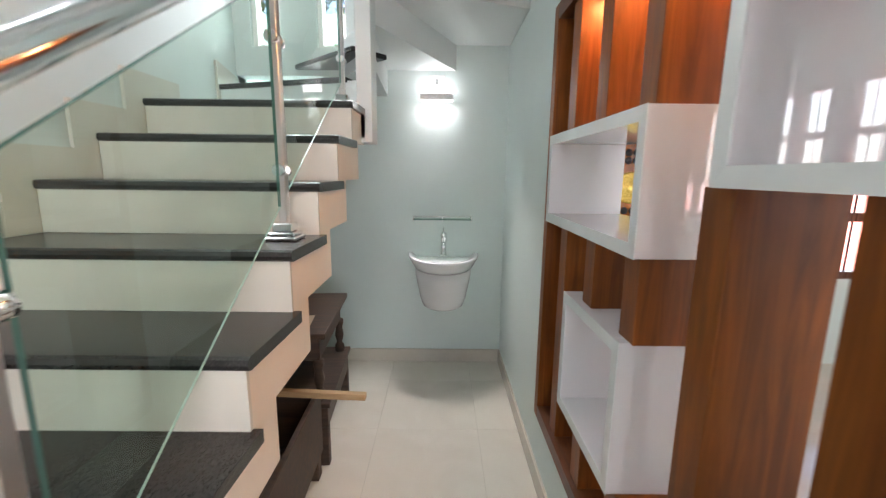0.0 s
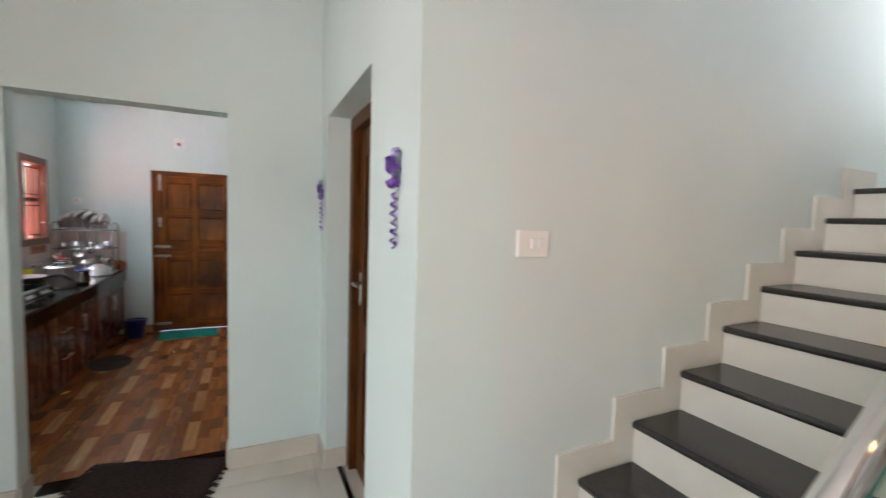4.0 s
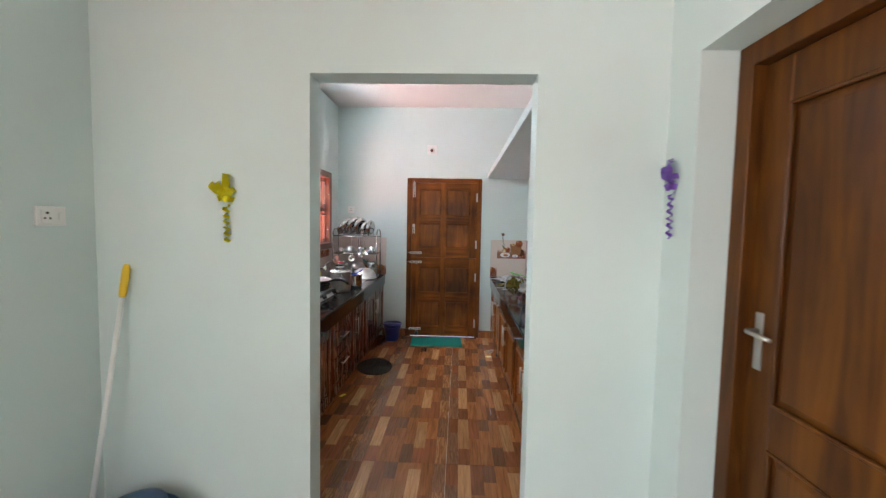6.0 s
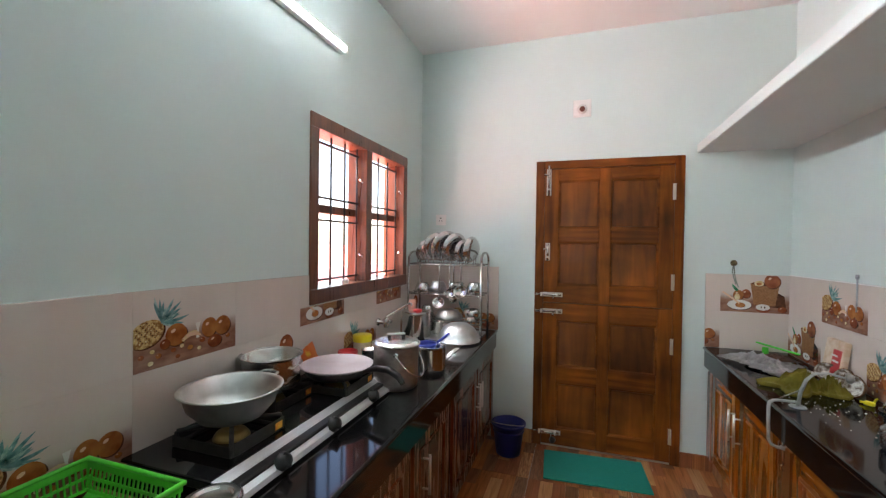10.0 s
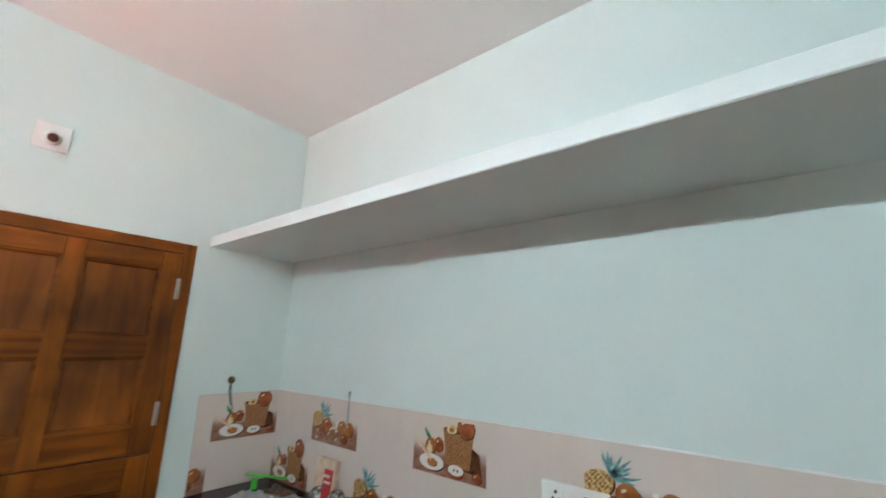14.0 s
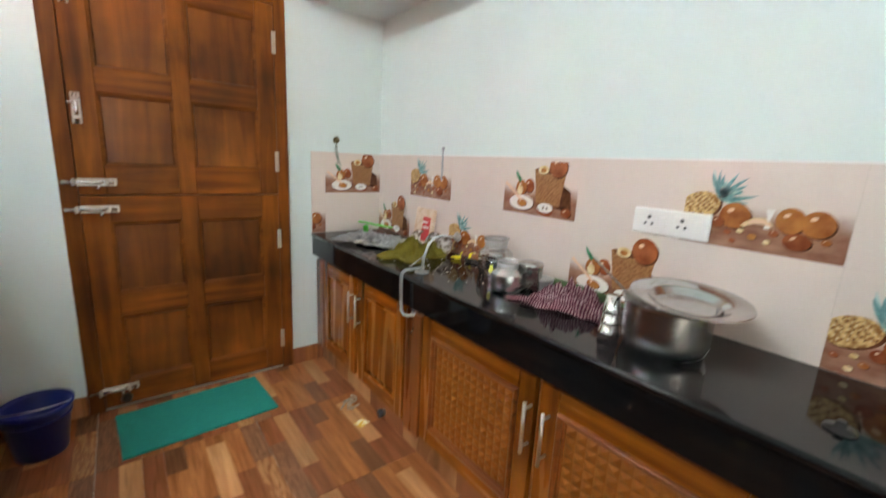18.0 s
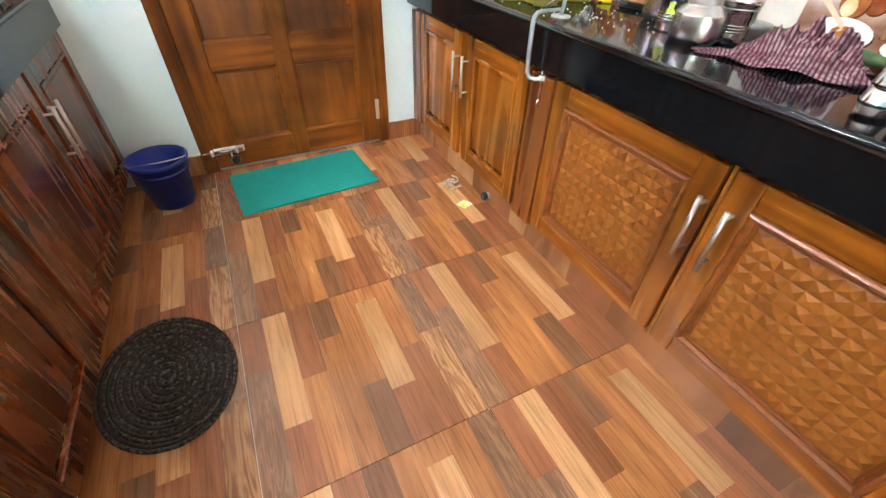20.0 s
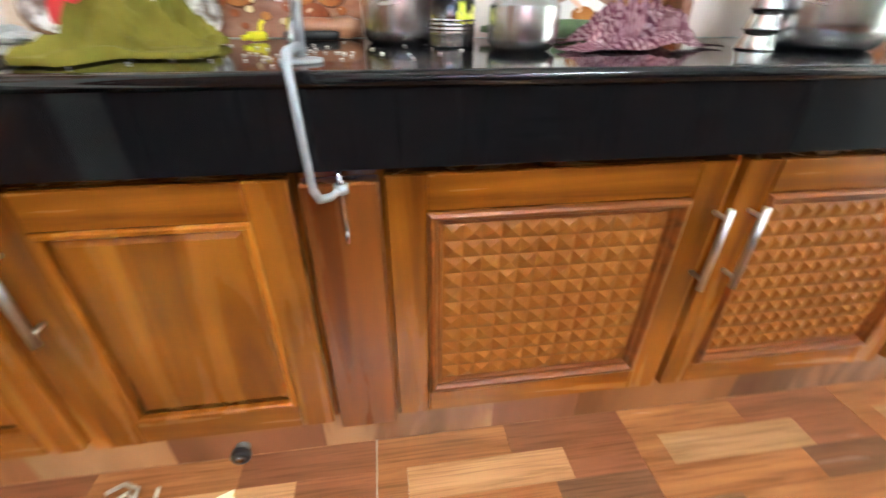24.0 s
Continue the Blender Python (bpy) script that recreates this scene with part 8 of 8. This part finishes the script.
def heaped_cloth(reach, height, folds, seed):
    """A soft cloth falling from one peak in folds. reach: (degrees, distance) of its hem round the peak, in rising order."""
    bm = bm_new()
    nr, na = 18, 96
    rings = []
    for i in range(nr + 1):
        q = i / nr
        ring = []
        for k in range(na):
            deg = 360 * k / na
            for (d0, r0), (d1, r1) in zip(reach, reach[1:] + [(reach[0][0] + 360, reach[0][1])]):
                dd = deg if deg >= reach[0][0] else deg + 360
                if d0 <= dd <= d1:
                    f = (dd - d0) / (d1 - d0)
                    f = f * f * (3 - 2 * f)
                    far = r0 + (r1 - r0) * f
                    break
            a = radians(deg)
            swirl = 0.35 * math.sin(2 * a + seed) * q
            wave = math.cos(folds * a + 2.4 * math.sin(a * 2 + seed) + swirl * 3)
            n1 = noise.noise(Vector((math.cos(a) * q * 4, math.sin(a) * q * 4, seed)))
            n2 = noise.noise(Vector((math.cos(a) * q * 9, math.sin(a) * q * 9, seed + 5)))
            z = height * (1 - q) ** 1.7 * (1 + 0.3 * n2) + height * 0.34 * wave * math.sin(math.pi * min(1.0, q * 1.05)) + height * 0.5 * n1 * q * (1.2 - q) + height * 0.16 * n2
            hem = 0.010 + 0.010 * max(0.0, wave) * q
            r = far * q * (1 + 0.10 * n1) + 0.010 * wave * q * (1 - q)
            ring.append((r * math.cos(a + swirl * 0.3), r * math.sin(a + swirl * 0.3), max(hem if q > 0.7 else 0.012, z)))
        rings.append(ring)
    top = bm.verts.new((0, 0, height))
    vs = [[bm.verts.new(p) for p in ring] for ring in rings[1:]]
    vs.append([bm.verts.new((p[0] * 0.985, p[1] * 0.985, 0.002)) for p in rings[-1]])
    for k in range(na):
        bm.faces.new((top, vs[0][k], vs[0][(k + 1) % na])).smooth = True
    for a, b in zip(vs, vs[1:]):
        for k in range(na):
            bm.faces.new((a[k], b[k], b[(k + 1) % na], a[(k + 1) % na])).smooth = True
    return bm


oc = thing("olive_cloth", "crumpled olive green cloth heaped on black worktop", "cloth", (1.345, 5.205, ZK + 0.0005))
part("front_fold", heaped_cloth([(20, 0.055), (80, 0.050), (130, 0.105), (156, 0.195), (172, 0.185), (190, 0.125), (212, 0.145), (232, 0.190), (250, 0.165), (268, 0.085), (300, 0.075)], 0.090, 9, 2.0), M_OLIVE, oc)
back = part("back_fold", heaped_cloth([(10, 0.060), (90, 0.050), (180, 0.055), (270, 0.070), (310, 0.085)], 0.086, 5, 6.0), M_OLIVE, oc)
back.location = (0.070, -0.035, 0.0)

# halved coconuts behind the leaves
M_SHELL = grain(node_mat("coconut_husk", (0.20, 0.10, 0.05), 0.85, 0, 0.15), (0.11, 0.05, 0.025), (0.30, 0.17, 0.09), (40, 40, 120), 5, 0.3, 0.7, 0.6, 160)
M_FLESH = grain(node_mat("grated_coconut_flesh", (0.42, 0.40, 0.37), 0.6), (0.16, 0.11, 0.08), (0.72, 0.70, 0.66), (45, 45, 45), 3, 0.4, 0.6, 0.3, 120)
for x, y, r, tx, rz in ((1.485, 5.155, 0.052, 78, -58), (1.515, 5.285, 0.050, 60, -70), (1.505, 5.400, 0.048, 55, -40)):
    o = new("coconut_half")
    o.matrix_world = pose(x, y, ZK + r * 1.02, tx, 0, rz)
    tagged(o, "scraped half coconut shell lying by the tiles", "coconut", "halved coconuts")
    bm = bm_new()
    add_lathe(bm, [(r * math.sin(radians(a)), -r * math.cos(radians(a))) for a in range(0, 91, 10)] + [(r * 0.93, 0.0)], 28)
    part("shell", smooth_noise(bm, 0.003, 40, x), M_SHELL, o)
    bm = bm_new()
    add_lathe(bm, [(r * 0.94, 0.0005), (r * 0.86, -0.002)] + [(r * 0.86 * math.sin(radians(a)), -r * 0.80 * math.cos(radians(a))) for a in range(80, -1, -10)], 28)
    part("flesh", bm, M_FLESH, o, "white scraped coconut flesh")

# wooden scraper handle and a marker pen by the tiles
wh = thing("scraper_handle", "turned orange wooden tool handle with yellow ferrule", "tool handle", (1.545, 4.93, ZK + 0.0225), 95)
bm = bm_new()
add_lathe(bm, [(0, -0.075), (0.015, -0.072), (0.022, -0.05), (0.018, -0.01), (0.020, 0.03), (0.017, 0.055), (0, 0.056)], 20, m=pose(0, 0, 0, 0, 90, 0))
part("grip", bm, wood("orange_handle_wood", (0.36, 0.13, 0.05), (0.55, 0.25, 0.11), 0.35, "x"), wh)
bm = bm_new()
add_lathe(bm, [(0, 0.056), (0.019, 0.056), (0.019, 0.070), (0.012, 0.073), (0, 0.073)], 20, m=pose(0, 0, 0, 0, 90, 0))
part("ferrule", bm, M_YELLOW2, wh, "yellow plastic ferrule")
mk = thing("marker_pen", "black marker pen lying on the black worktop", "pen", (1.520, 4.955, ZK + 0.0095), 105)
bm = bm_new()
add_lathe(bm, [(0, -0.055), (0.008, -0.055), (0.009, -0.05), (0.009, 0.012), (0, 0.012)], 14, m=pose(0, 0, 0, 0, 90, 0))
part("barrel", bm, M_BLACK, mk)
bm = bm_new()
add_lathe(bm, [(0, 0.0125), (0.0092, 0.0125), (0.0092, 0.045), (0.006, 0.052), (0, 0.052)], 14, m=pose(0, 0, 0, 0, 90, 0))
part("cap", bm, M_BLACK, mk)
bm = bm_new()
add_obox(bm, pose(0, 0, 0.010, 0, 0, 10), 0.034, 0.022, 0.017, 0.005, 2)
add_tube(bm, [(0.010, 0.008, 0.016), (0.014, 0.012, 0.030), (0.020, 0.010, 0.036)], 0.004, 8)
add_tube(bm, [(-0.014, -0.004, 0.010), (-0.030, -0.008, 0.008)], 0.005, 8)
solid("yellow_clip", bm, M_YELLOW2, "small bright yellow plastic clip on worktop", "clip", at=(1.500, 5.055, ZK + 0.0005), rz=-60)
vessel("round_tin", "small dark round tin behind the canister", "tin", (1.475, 4.505, ZK), [(0, 0), (0.036, 0), (0.037, 0.003), (0.037, 0.036), (0.039, 0.038), (0.039, 0.048), (0.036, 0.050), (0, 0.050)], M_STEEL_D, 28)
M_FOIL = grain(node_mat("crinkled_foil", (0.66, 0.66, 0.66), 0.30, 0.75), (0.52, 0.52, 0.52), (0.80, 0.80, 0.80), (40, 40, 40), 4, 0.3, 0.7, 0.9, 60)
solid("foil_sheet", cloth(52, 34, 0.44, 0.27, 0.066, 31.0, 0.002, 15.0, False), M_FOIL, "crumpled silver foil parcel on the worktop", "foil", at=(1.315, 5.575, ZK + 0.012), rz=-64)
solid("meat_scraps", cloth(16, 10, 0.15, 0.09, 0.03, 71.0), grain(node_mat("brown_meat", (0.20, 0.09, 0.06), 0.5), (0.11, 0.04, 0.03), (0.30, 0.16, 0.11), (60, 60, 60), 3, 0.3, 0.7, 0.4, 120), "brown food scraps in the crumpled foil", "food", at=(1.375, 5.56, ZK + 0.055), rz=-68)
vessel("steel_plate", "oval steel plate under the foil parcel", "plate", (1.355, 5.57, ZK), [(0, 0.001), (0.10, 0.0), (0.132, 0.014), (0.136, 0.016), (0.10, 0.005), (0, 0.003)], M_STEEL, 40)
gs = thing("green_tool", "bright green plastic scoop lying behind the foil", "scoop", (1.46, 5.82, ZK), -38)
bm = bm_new()
add_obox(bm, pose(0, 0, 0.062, 0, 8, 0), 0.22, 0.026, 0.008, 0.003)
part("handle", bm, M_GREEN, gs)
bm = bm_new()
add_obox(bm, pose(-0.06, 0, 0.028, 0, 0, 0), 0.03, 0.02, 0.055, 0.003)
part("stand", bm, M_GREEN, gs)
rp = thing("snack_packet", "cream paper packet with red printed panel on tiles", "packet", (XR - 0.034, 5.425, ZK), -90)
bm = bm_new()
add_obox(bm, pose(0, 0, 0.105, -8, 0, 0), 0.165, 0.03, 0.205, 0.008, 2)
part("packet", bm, grain(node_mat("cream_paper", (0.66, 0.50, 0.36), 0.5), (0.58, 0.40, 0.26), (0.72, 0.58, 0.45), (20, 20, 20), 3), rp)
bm = bm_new()
add_obox(bm, pose(0.035, -0.0165, 0.095, -8, 0, 0), 0.070, 0.002, 0.135, 0.0)
part("print", bm, M_RED, rp, "red printed panel")
for k in range(3):
    bm = bm_new()
    add_obox(bm, pose(0.035, -0.0182 - 0.0035 * (k - 1), 0.075 + 0.03 * k, -8, 0, 0), 0.05, 0.001, 0.010, 0.0)
    part("print_bar", bm, M_PLATE, rp)
rnd = random.Random(17)
bits = bm_new()
for k in range(70):
    add_obox(bits, pose(1.30 + rnd.gauss(0, 0.08), 5.0 + rnd.gauss(0, 0.16), ZK + 0.0015, 0, 0, rnd.uniform(0, 90)), rnd.uniform(0.002, 0.006), rnd.uniform(0.002, 0.005), 0.002)
tagged(solid("white_crumbs", bits, M_CLOTH_W, "scattered white coconut crumbs on black worktop", "crumbs"), kind="stuff")
# near end
sc = thing("scissors", "yellow-handled kitchen scissors lying on the worktop", "scissors", (1.486, 3.517, ZK + 0.006), 212)
for s in (-1, 1):
    bm = bm_new()
    add_tube(bm, [(0.045 + 0.030 * math.cos(a), s * 0.022 + 0.017 * math.sin(a), 0.0) for a in [2 * math.pi * i / 18 for i in range(18)]], 0.006, 8, False, True)
    part("handle_loop", bm, M_YELLOW2, sc)
    part("blade", add_box(bm_new(), -0.09, 0.02, s * 0.005 - 0.004, s * 0.005 + 0.004, -0.003, 0.001), M_STEEL, sc)
M_BAG = node_mat("milky_plastic_bag", (0.92, 0.92, 0.91), 0.22)
M_BAG.node_tree.nodes["Principled BSDF"].inputs["Transmission Weight"].default_value = 0.22
solid("plastic_bag", cloth(34, 22, 0.32, 0.24, 0.16, 41.0, 0.002, 6.0), M_BAG, "crumpled translucent plastic bag on the worktop", "bag", at=(1.425, 3.255, ZK), rz=-35)
vessel("paper_plate", "white oval plate with reddish food remains", "plate", (1.435, 3.13, ZK), [(0, 0.002), (0.075, 0.001), (0.098, 0.012), (0.102, 0.013), (0.076, 0.004), (0, 0.004)], M_PLASTIC_W, 36)
solid("food_remains", cloth(16, 12, 0.13, 0.075, 0.026, 51.0), grain(node_mat("curried_food", (0.34, 0.10, 0.035), 0.5), (0.22, 0.05, 0.02), (0.48, 0.2, 0.07), (50, 50, 50), 3, 0.3, 0.7, 0.5, 120), "reddish brown food remains on the plate", "food", at=(1.44, 3.14, ZK + 0.005), rz=-50)
vessel("paper_cup", "bright pink paper cup on the worktop", "cup", (1.405, 2.985, ZK), [(0, 0.004), (0.026, 0), (0.036, 0.062), (0.039, 0.064), (0.037, 0.066), (0.034, 0.062), (0.025, 0.006), (0, 0.006)], M_PINK, 28)
solid("printed_leaflet", smooth_noise(add_box(bm_new(), -0.11, 0.11, -0.075, 0.075, 0.002, 0.004), 0.0015, 20), grain(node_mat("printed_leaflet", (0.3, 0.3, 0.26), 0.35), (0.12, 0.15, 0.11), (0.55, 0.50, 0.45), (24, 24, 24), 2, 0.4, 0.6), "glossy printed leaflet lying on the worktop", "leaflet", at=(1.285, 2.90, ZK), rz=-30)
solid("black_plug", add_lathe(bm_new(), [(0, 0), (0.026, 0), (0.026, 0.004), (0.010, 0.007), (0.008, 0.018), (0, 0.019)], 20), M_BLACK, "small black rubber sink plug on the worktop", "plug", at=(1.266, 3.615, ZK))
# hung on the wall
hk = thing("hung_ladle", "thin steel skewer hung against the wall tiles", "skewer", (XR - 0.012, 5.315, 1.20))
bm = bm_new()
add_tube(bm, [(0, 0, 0.0), (0, 0, 0.16)], 0.0038, 8)
add_tube(bm, [(0, 0, 0.158), (0, 0.0, 0.178)], 0.0075, 10)
part("rod", bm, M_GREY_METAL, hk)
bg = thing("hung_sprig", "dried sprig and cord hung on the end wall", "sprig", (1.277, YF - 0.012, 1.40))
bm = bm_new()
add_lathe(bm, [(0, -0.022), (0.016, -0.018), (0.020, 0.0), (0.014, 0.012), (0, 0.014)], 14, m=pose(0, 0, 0, 60, 0, 0))
part("knob", bm, grain(node_mat("dull_bronze", (0.16, 0.12, 0.05), 0.5, 0.5), (0.10, 0.07, 0.03), (0.22, 0.17, 0.08), (50, 50, 50), 3), bg)
bm = bm_new()
add_tube(bm, [(0, 0, -0.02), (0.004, 0.0, -0.07), (0.014, 0.0, -0.12), (0.028, 0, -0.16)], 0.003, 6)
add_tube(bm, [(-0.004, 0, -0.02), (-0.008, 0.0, -0.06), (0.002, 0.0, -0.10), (0.012, 0, -0.14)], 0.003, 6)
part("cord", bm, grain(node_mat("grey_green_cord", (0.20, 0.25, 0.20), 0.8), (0.13, 0.17, 0.13), (0.28, 0.33, 0.28), (60, 60, 60), 2), bg)


# ---- wood-look floor tiles of the kitchen, plank by plank ----
def plank_mat(name, a, b, wavy=False, scale=1.0):
    m = node_mat(name, b, 0.20, 0, 0.5, 0.0)
    t = m.node_tree
    n, l = t.nodes, t.links
    bs = n["Principled BSDF"]
    co, oi = n.new("ShaderNodeTexCoord"), n.new("ShaderNodeObjectInfo")
    mp = n.new("ShaderNodeMapping")
    mp.inputs["Scale"].default_value = (26 * scale, 3.0 * scale, 1)
    l.new(co.outputs["Object"], mp.inputs["Vector"])
    w = n.new("ShaderNodeMath")
    w.operation = "MULTIPLY"
    w.inputs[1].default_value = 40
    l.new(oi.outputs["Random"], w.inputs[0])
    nz = n.new("ShaderNodeTexNoise")
    nz.noise_dimensions = "4D"
    nz.inputs["Scale"].default_value, nz.inputs["Detail"].default_value = 1.0, 6
    nz.inputs["Distortion"].default_value = 2.2 if wavy else 0.8
    l.new(mp.outputs["Vector"], nz.inputs["Vector"])
    l.new(w.outputs["Value"], nz.inputs["W"])
    src = nz.outputs["Fac"]
    if wavy:
        wv = n.new("ShaderNodeMath")
        wv.operation = "MULTIPLY"
        wv.inputs[1].default_value = 34.0
        l.new(nz.outputs["Fac"], wv.inputs[0])
        sn = n.new("ShaderNodeMath")
        sn.operation = "SINE"
        l.new(wv.outputs["Value"], sn.inputs[0])
        rg = n.new("ShaderNodeMapRange")
        rg.inputs["From Min"].default_value, rg.inputs["From Max"].default_value = -1.0, 1.0
        l.new(sn.outputs["Value"], rg.inputs["Value"])
        src = rg.outputs["Result"]
    cr = n.new("ShaderNodeValToRGB")
    cr.color_ramp.elements[0].position, cr.color_ramp.elements[1].position = (0.05, 0.95) if wavy else (0.32, 0.68)
    cr.color_ramp.elements[0].color, cr.color_ramp.elements[1].color = (*a, 1), (*b, 1)
    l.new(src, cr.inputs["Fac"])
    hs = n.new("ShaderNodeHueSaturation")
    vr = n.new("ShaderNodeMapRange")
    vr.inputs["To Min"].default_value, vr.inputs["To Max"].default_value = 0.85, 1.12
    l.new(oi.outputs["Random"], vr.inputs["Value"])
    # fine dark pores along the plank
    mp2, fine, fr, ml = n.new("ShaderNodeMapping"), n.new("ShaderNodeTexNoise"), n.new("ShaderNodeMapRange"), n.new("ShaderNodeMath")
    mp2.inputs["Scale"].default_value = (150, 5.0, 1)
    fine.noise_dimensions = "4D"
    fine.inputs["Scale"].default_value, fine.inputs["Detail"].default_value, fine.inputs["Distortion"].default_value = 1.0, 3, 0.6
    l.new(co.outputs["Object"], mp2.inputs["Vector"])
    l.new(mp2.outputs["Vector"], fine.inputs["Vector"])
    l.new(w.outputs["Value"], fine.inputs["W"])
    fr.inputs["From Min"].default_value, fr.inputs["From Max"].default_value = 0.33, 0.52
    fr.inputs["To Min"].default_value, fr.inputs["To Max"].default_value = 0.70, 1.04
    l.new(fine.outputs["Fac"], fr.inputs["Value"])
    ml.operation = "MULTIPLY"
    l.new(vr.outputs["Result"], ml.inputs[0])
    l.new(fr.outputs["Result"], ml.inputs[1])
    l.new(ml.outputs["Value"], hs.inputs["Value"])
    l.new(cr.outputs["Color"], hs.inputs["Color"])
    l.new(hs.outputs["Color"], bs.inputs["Base Color"])
    rr = n.new("ShaderNodeMapRange")
    rr.inputs["To Min"].default_value, rr.inputs["To Max"].default_value = 0.15, 0.32
    l.new(nz.outputs["Fac"], rr.inputs["Value"])
    l.new(rr.outputs["Result"], bs.inputs["Roughness"])
    return m


PL = {
    "light": plank_mat("light_tan_plank", (0.40, 0.182, 0.072), (0.55, 0.285, 0.125)),
    "flame": plank_mat("flamed_tan_plank", (0.28, 0.112, 0.042), (0.48, 0.230, 0.100), True, 0.7),
    "mid": plank_mat("orange_brown_plank", (0.255, 0.090, 0.029), (0.44, 0.172, 0.058)),
    "red": plank_mat("red_brown_plank", (0.220, 0.076, 0.031), (0.320, 0.114, 0.047)),
    "dark": plank_mat("dark_brown_plank", (0.150, 0.062, 0.028), (0.240, 0.102, 0.046)),
    "zebra": plank_mat("grey_zebra_plank", (0.195, 0.090, 0.045), (0.290, 0.138, 0.070), True),
}
# one tile: eight strips, each a list of (start, end, wood) along the tile
TILE = 0.613
STRIPS = [
    [(0, 0.40, "zebra"), (0.40, TILE, "red")],
    [(0, 0.185, "red"), (0.185, TILE, "light")],
    [(0, 0.32, "mid"), (0.32, TILE, "red")],
    [(0, 0.44, "mid"), (0.44, TILE, "dark")],
    [(0, 0.22, "dark"), (0.22, TILE, "mid")],
    [(0, 0.175, "red"), (0.175, 0.545, "light"), (0.545, TILE, "mid")],
    [(0, 0.30, "red"), (0.30, TILE, "mid")],
    [(0, 0.33, "flame"), (0.33, TILE, "zebra")],
]
PWID = TILE / 8
plank_cache = {}
KX0, KX1, KY0, KY1 = -0.36, 1.205, 2.531, YF - 0.001
count = 0
for tx in range(-1, 3):
    for ty in range(-3, 4):
        bx, by = 0.030 + TILE * tx, 4.275 + TILE * ty
        for c, strip in enumerate(STRIPS):
            for s0, s1, kind_of in strip:
                x0, x1 = bx + c * PWID, bx + (c + 1) * PWID
                y0_, y1_ = by + s0, by + s1
                x0, x1, y0_, y1_ = max(x0, KX0), min(x1, KX1), max(y0_, KY0), min(y1_, KY1)
                if x1 - x0 < 0.004 or y1_ - y0_ < 0.004:
                    continue
                gx0 = 0.0012 if c == 0 else 0.0002
                gx1 = 0.0012 if c == 7 else 0.0002
                gy0 = 0.0012 if s0 == 0 else 0.0002
                gy1 = 0.0012 if s1 == TILE else 0.0002
                w, h = x1 - x0, y1_ - y0_
                key = (kind_of, round(w, 3), round(h, 3), gx0, gx1, gy0, gy1)
                if key not in plank_cache:
                    plank_cache[key] = mesh_of("plank", add_box(bm_new(), gx0, w - gx1, gy0, h - gy1, -0.006, 0.0), PL[kind_of])
                o = new("plank", plank_cache[key])
                o.location = (x0, y0_, 0)
                o.parent = KIT_SLAB
                count += 1
# wood-look skirting either side of the back door
for a, b in ((XCL - 0.03, -0.001), (0.9865, 1.19)):
    u = a
    i = 0
    while u < b - 0.004:
        e = min(b, u + PWID)
        o = new("plank", mesh_of("plank", add_box(bm_new(), 0, e - u - 0.0004, -0.012, 0, 0.0005, 0.10), PL[("red", "mid", "red", "light")[i % 4]]))
        o.location = (u, YF, 0)
        o.parent = KIT_SLAB
        u, i = e, i + 1

# upright strip of the same tiles along the right cabinets' foot
plinth = tagged(new("plinth_tiles_right"), "wood-look tile strip along the cabinet foot", "plinth", kind="structure")
u, i = 2.55, 0
while u < YF - 0.02:
    e = min(YF - 0.013, u + (0.215, 0.40, 0.33, 0.28, 0.18, 0.435)[i % 6])
    o = new("plank", mesh_of("plank", add_box(bm_new(), -0.012, 0, 0, e - u - 0.0005, 0.0005, 0.1125), PL[("red", "light", "mid", "zebra", "dark", "mid", "red", "flame")[i % 8]]))
    o.location = (1.1925, u, 0)
    o.parent = plinth
    u, i = e, i + 1

# vitrified tiles of hall and lobby
FT = 0.60
tile_meshes = {}
ix0, iy0 = -3.9, -4.5
for i in range(16):
    for j in range(12):
        x0, y0_ = ix0 + FT * i, iy0 + FT * j
        x1, y1_ = min(x0 + FT, 5.55), min(y0_ + FT, 2.40)
        if x1 - x0 < 0.01 or y1_ - y0_ < 0.01:
            continue
        key = (round(x1 - x0, 3), round(y1_ - y0_, 3))
        if key not in tile_meshes:
            tile_meshes[key] = mesh_of("floor_tile", add_box(bm_new(), 0.0007, key[0] - 0.0007, 0.0007, key[1] - 0.0007, -0.004, 0.0), M_FLOOR)
        o = new("floor_tile", tile_meshes[key])
        o.location = (x0, y0_, 0)
        o.parent = LIV_FLOOR
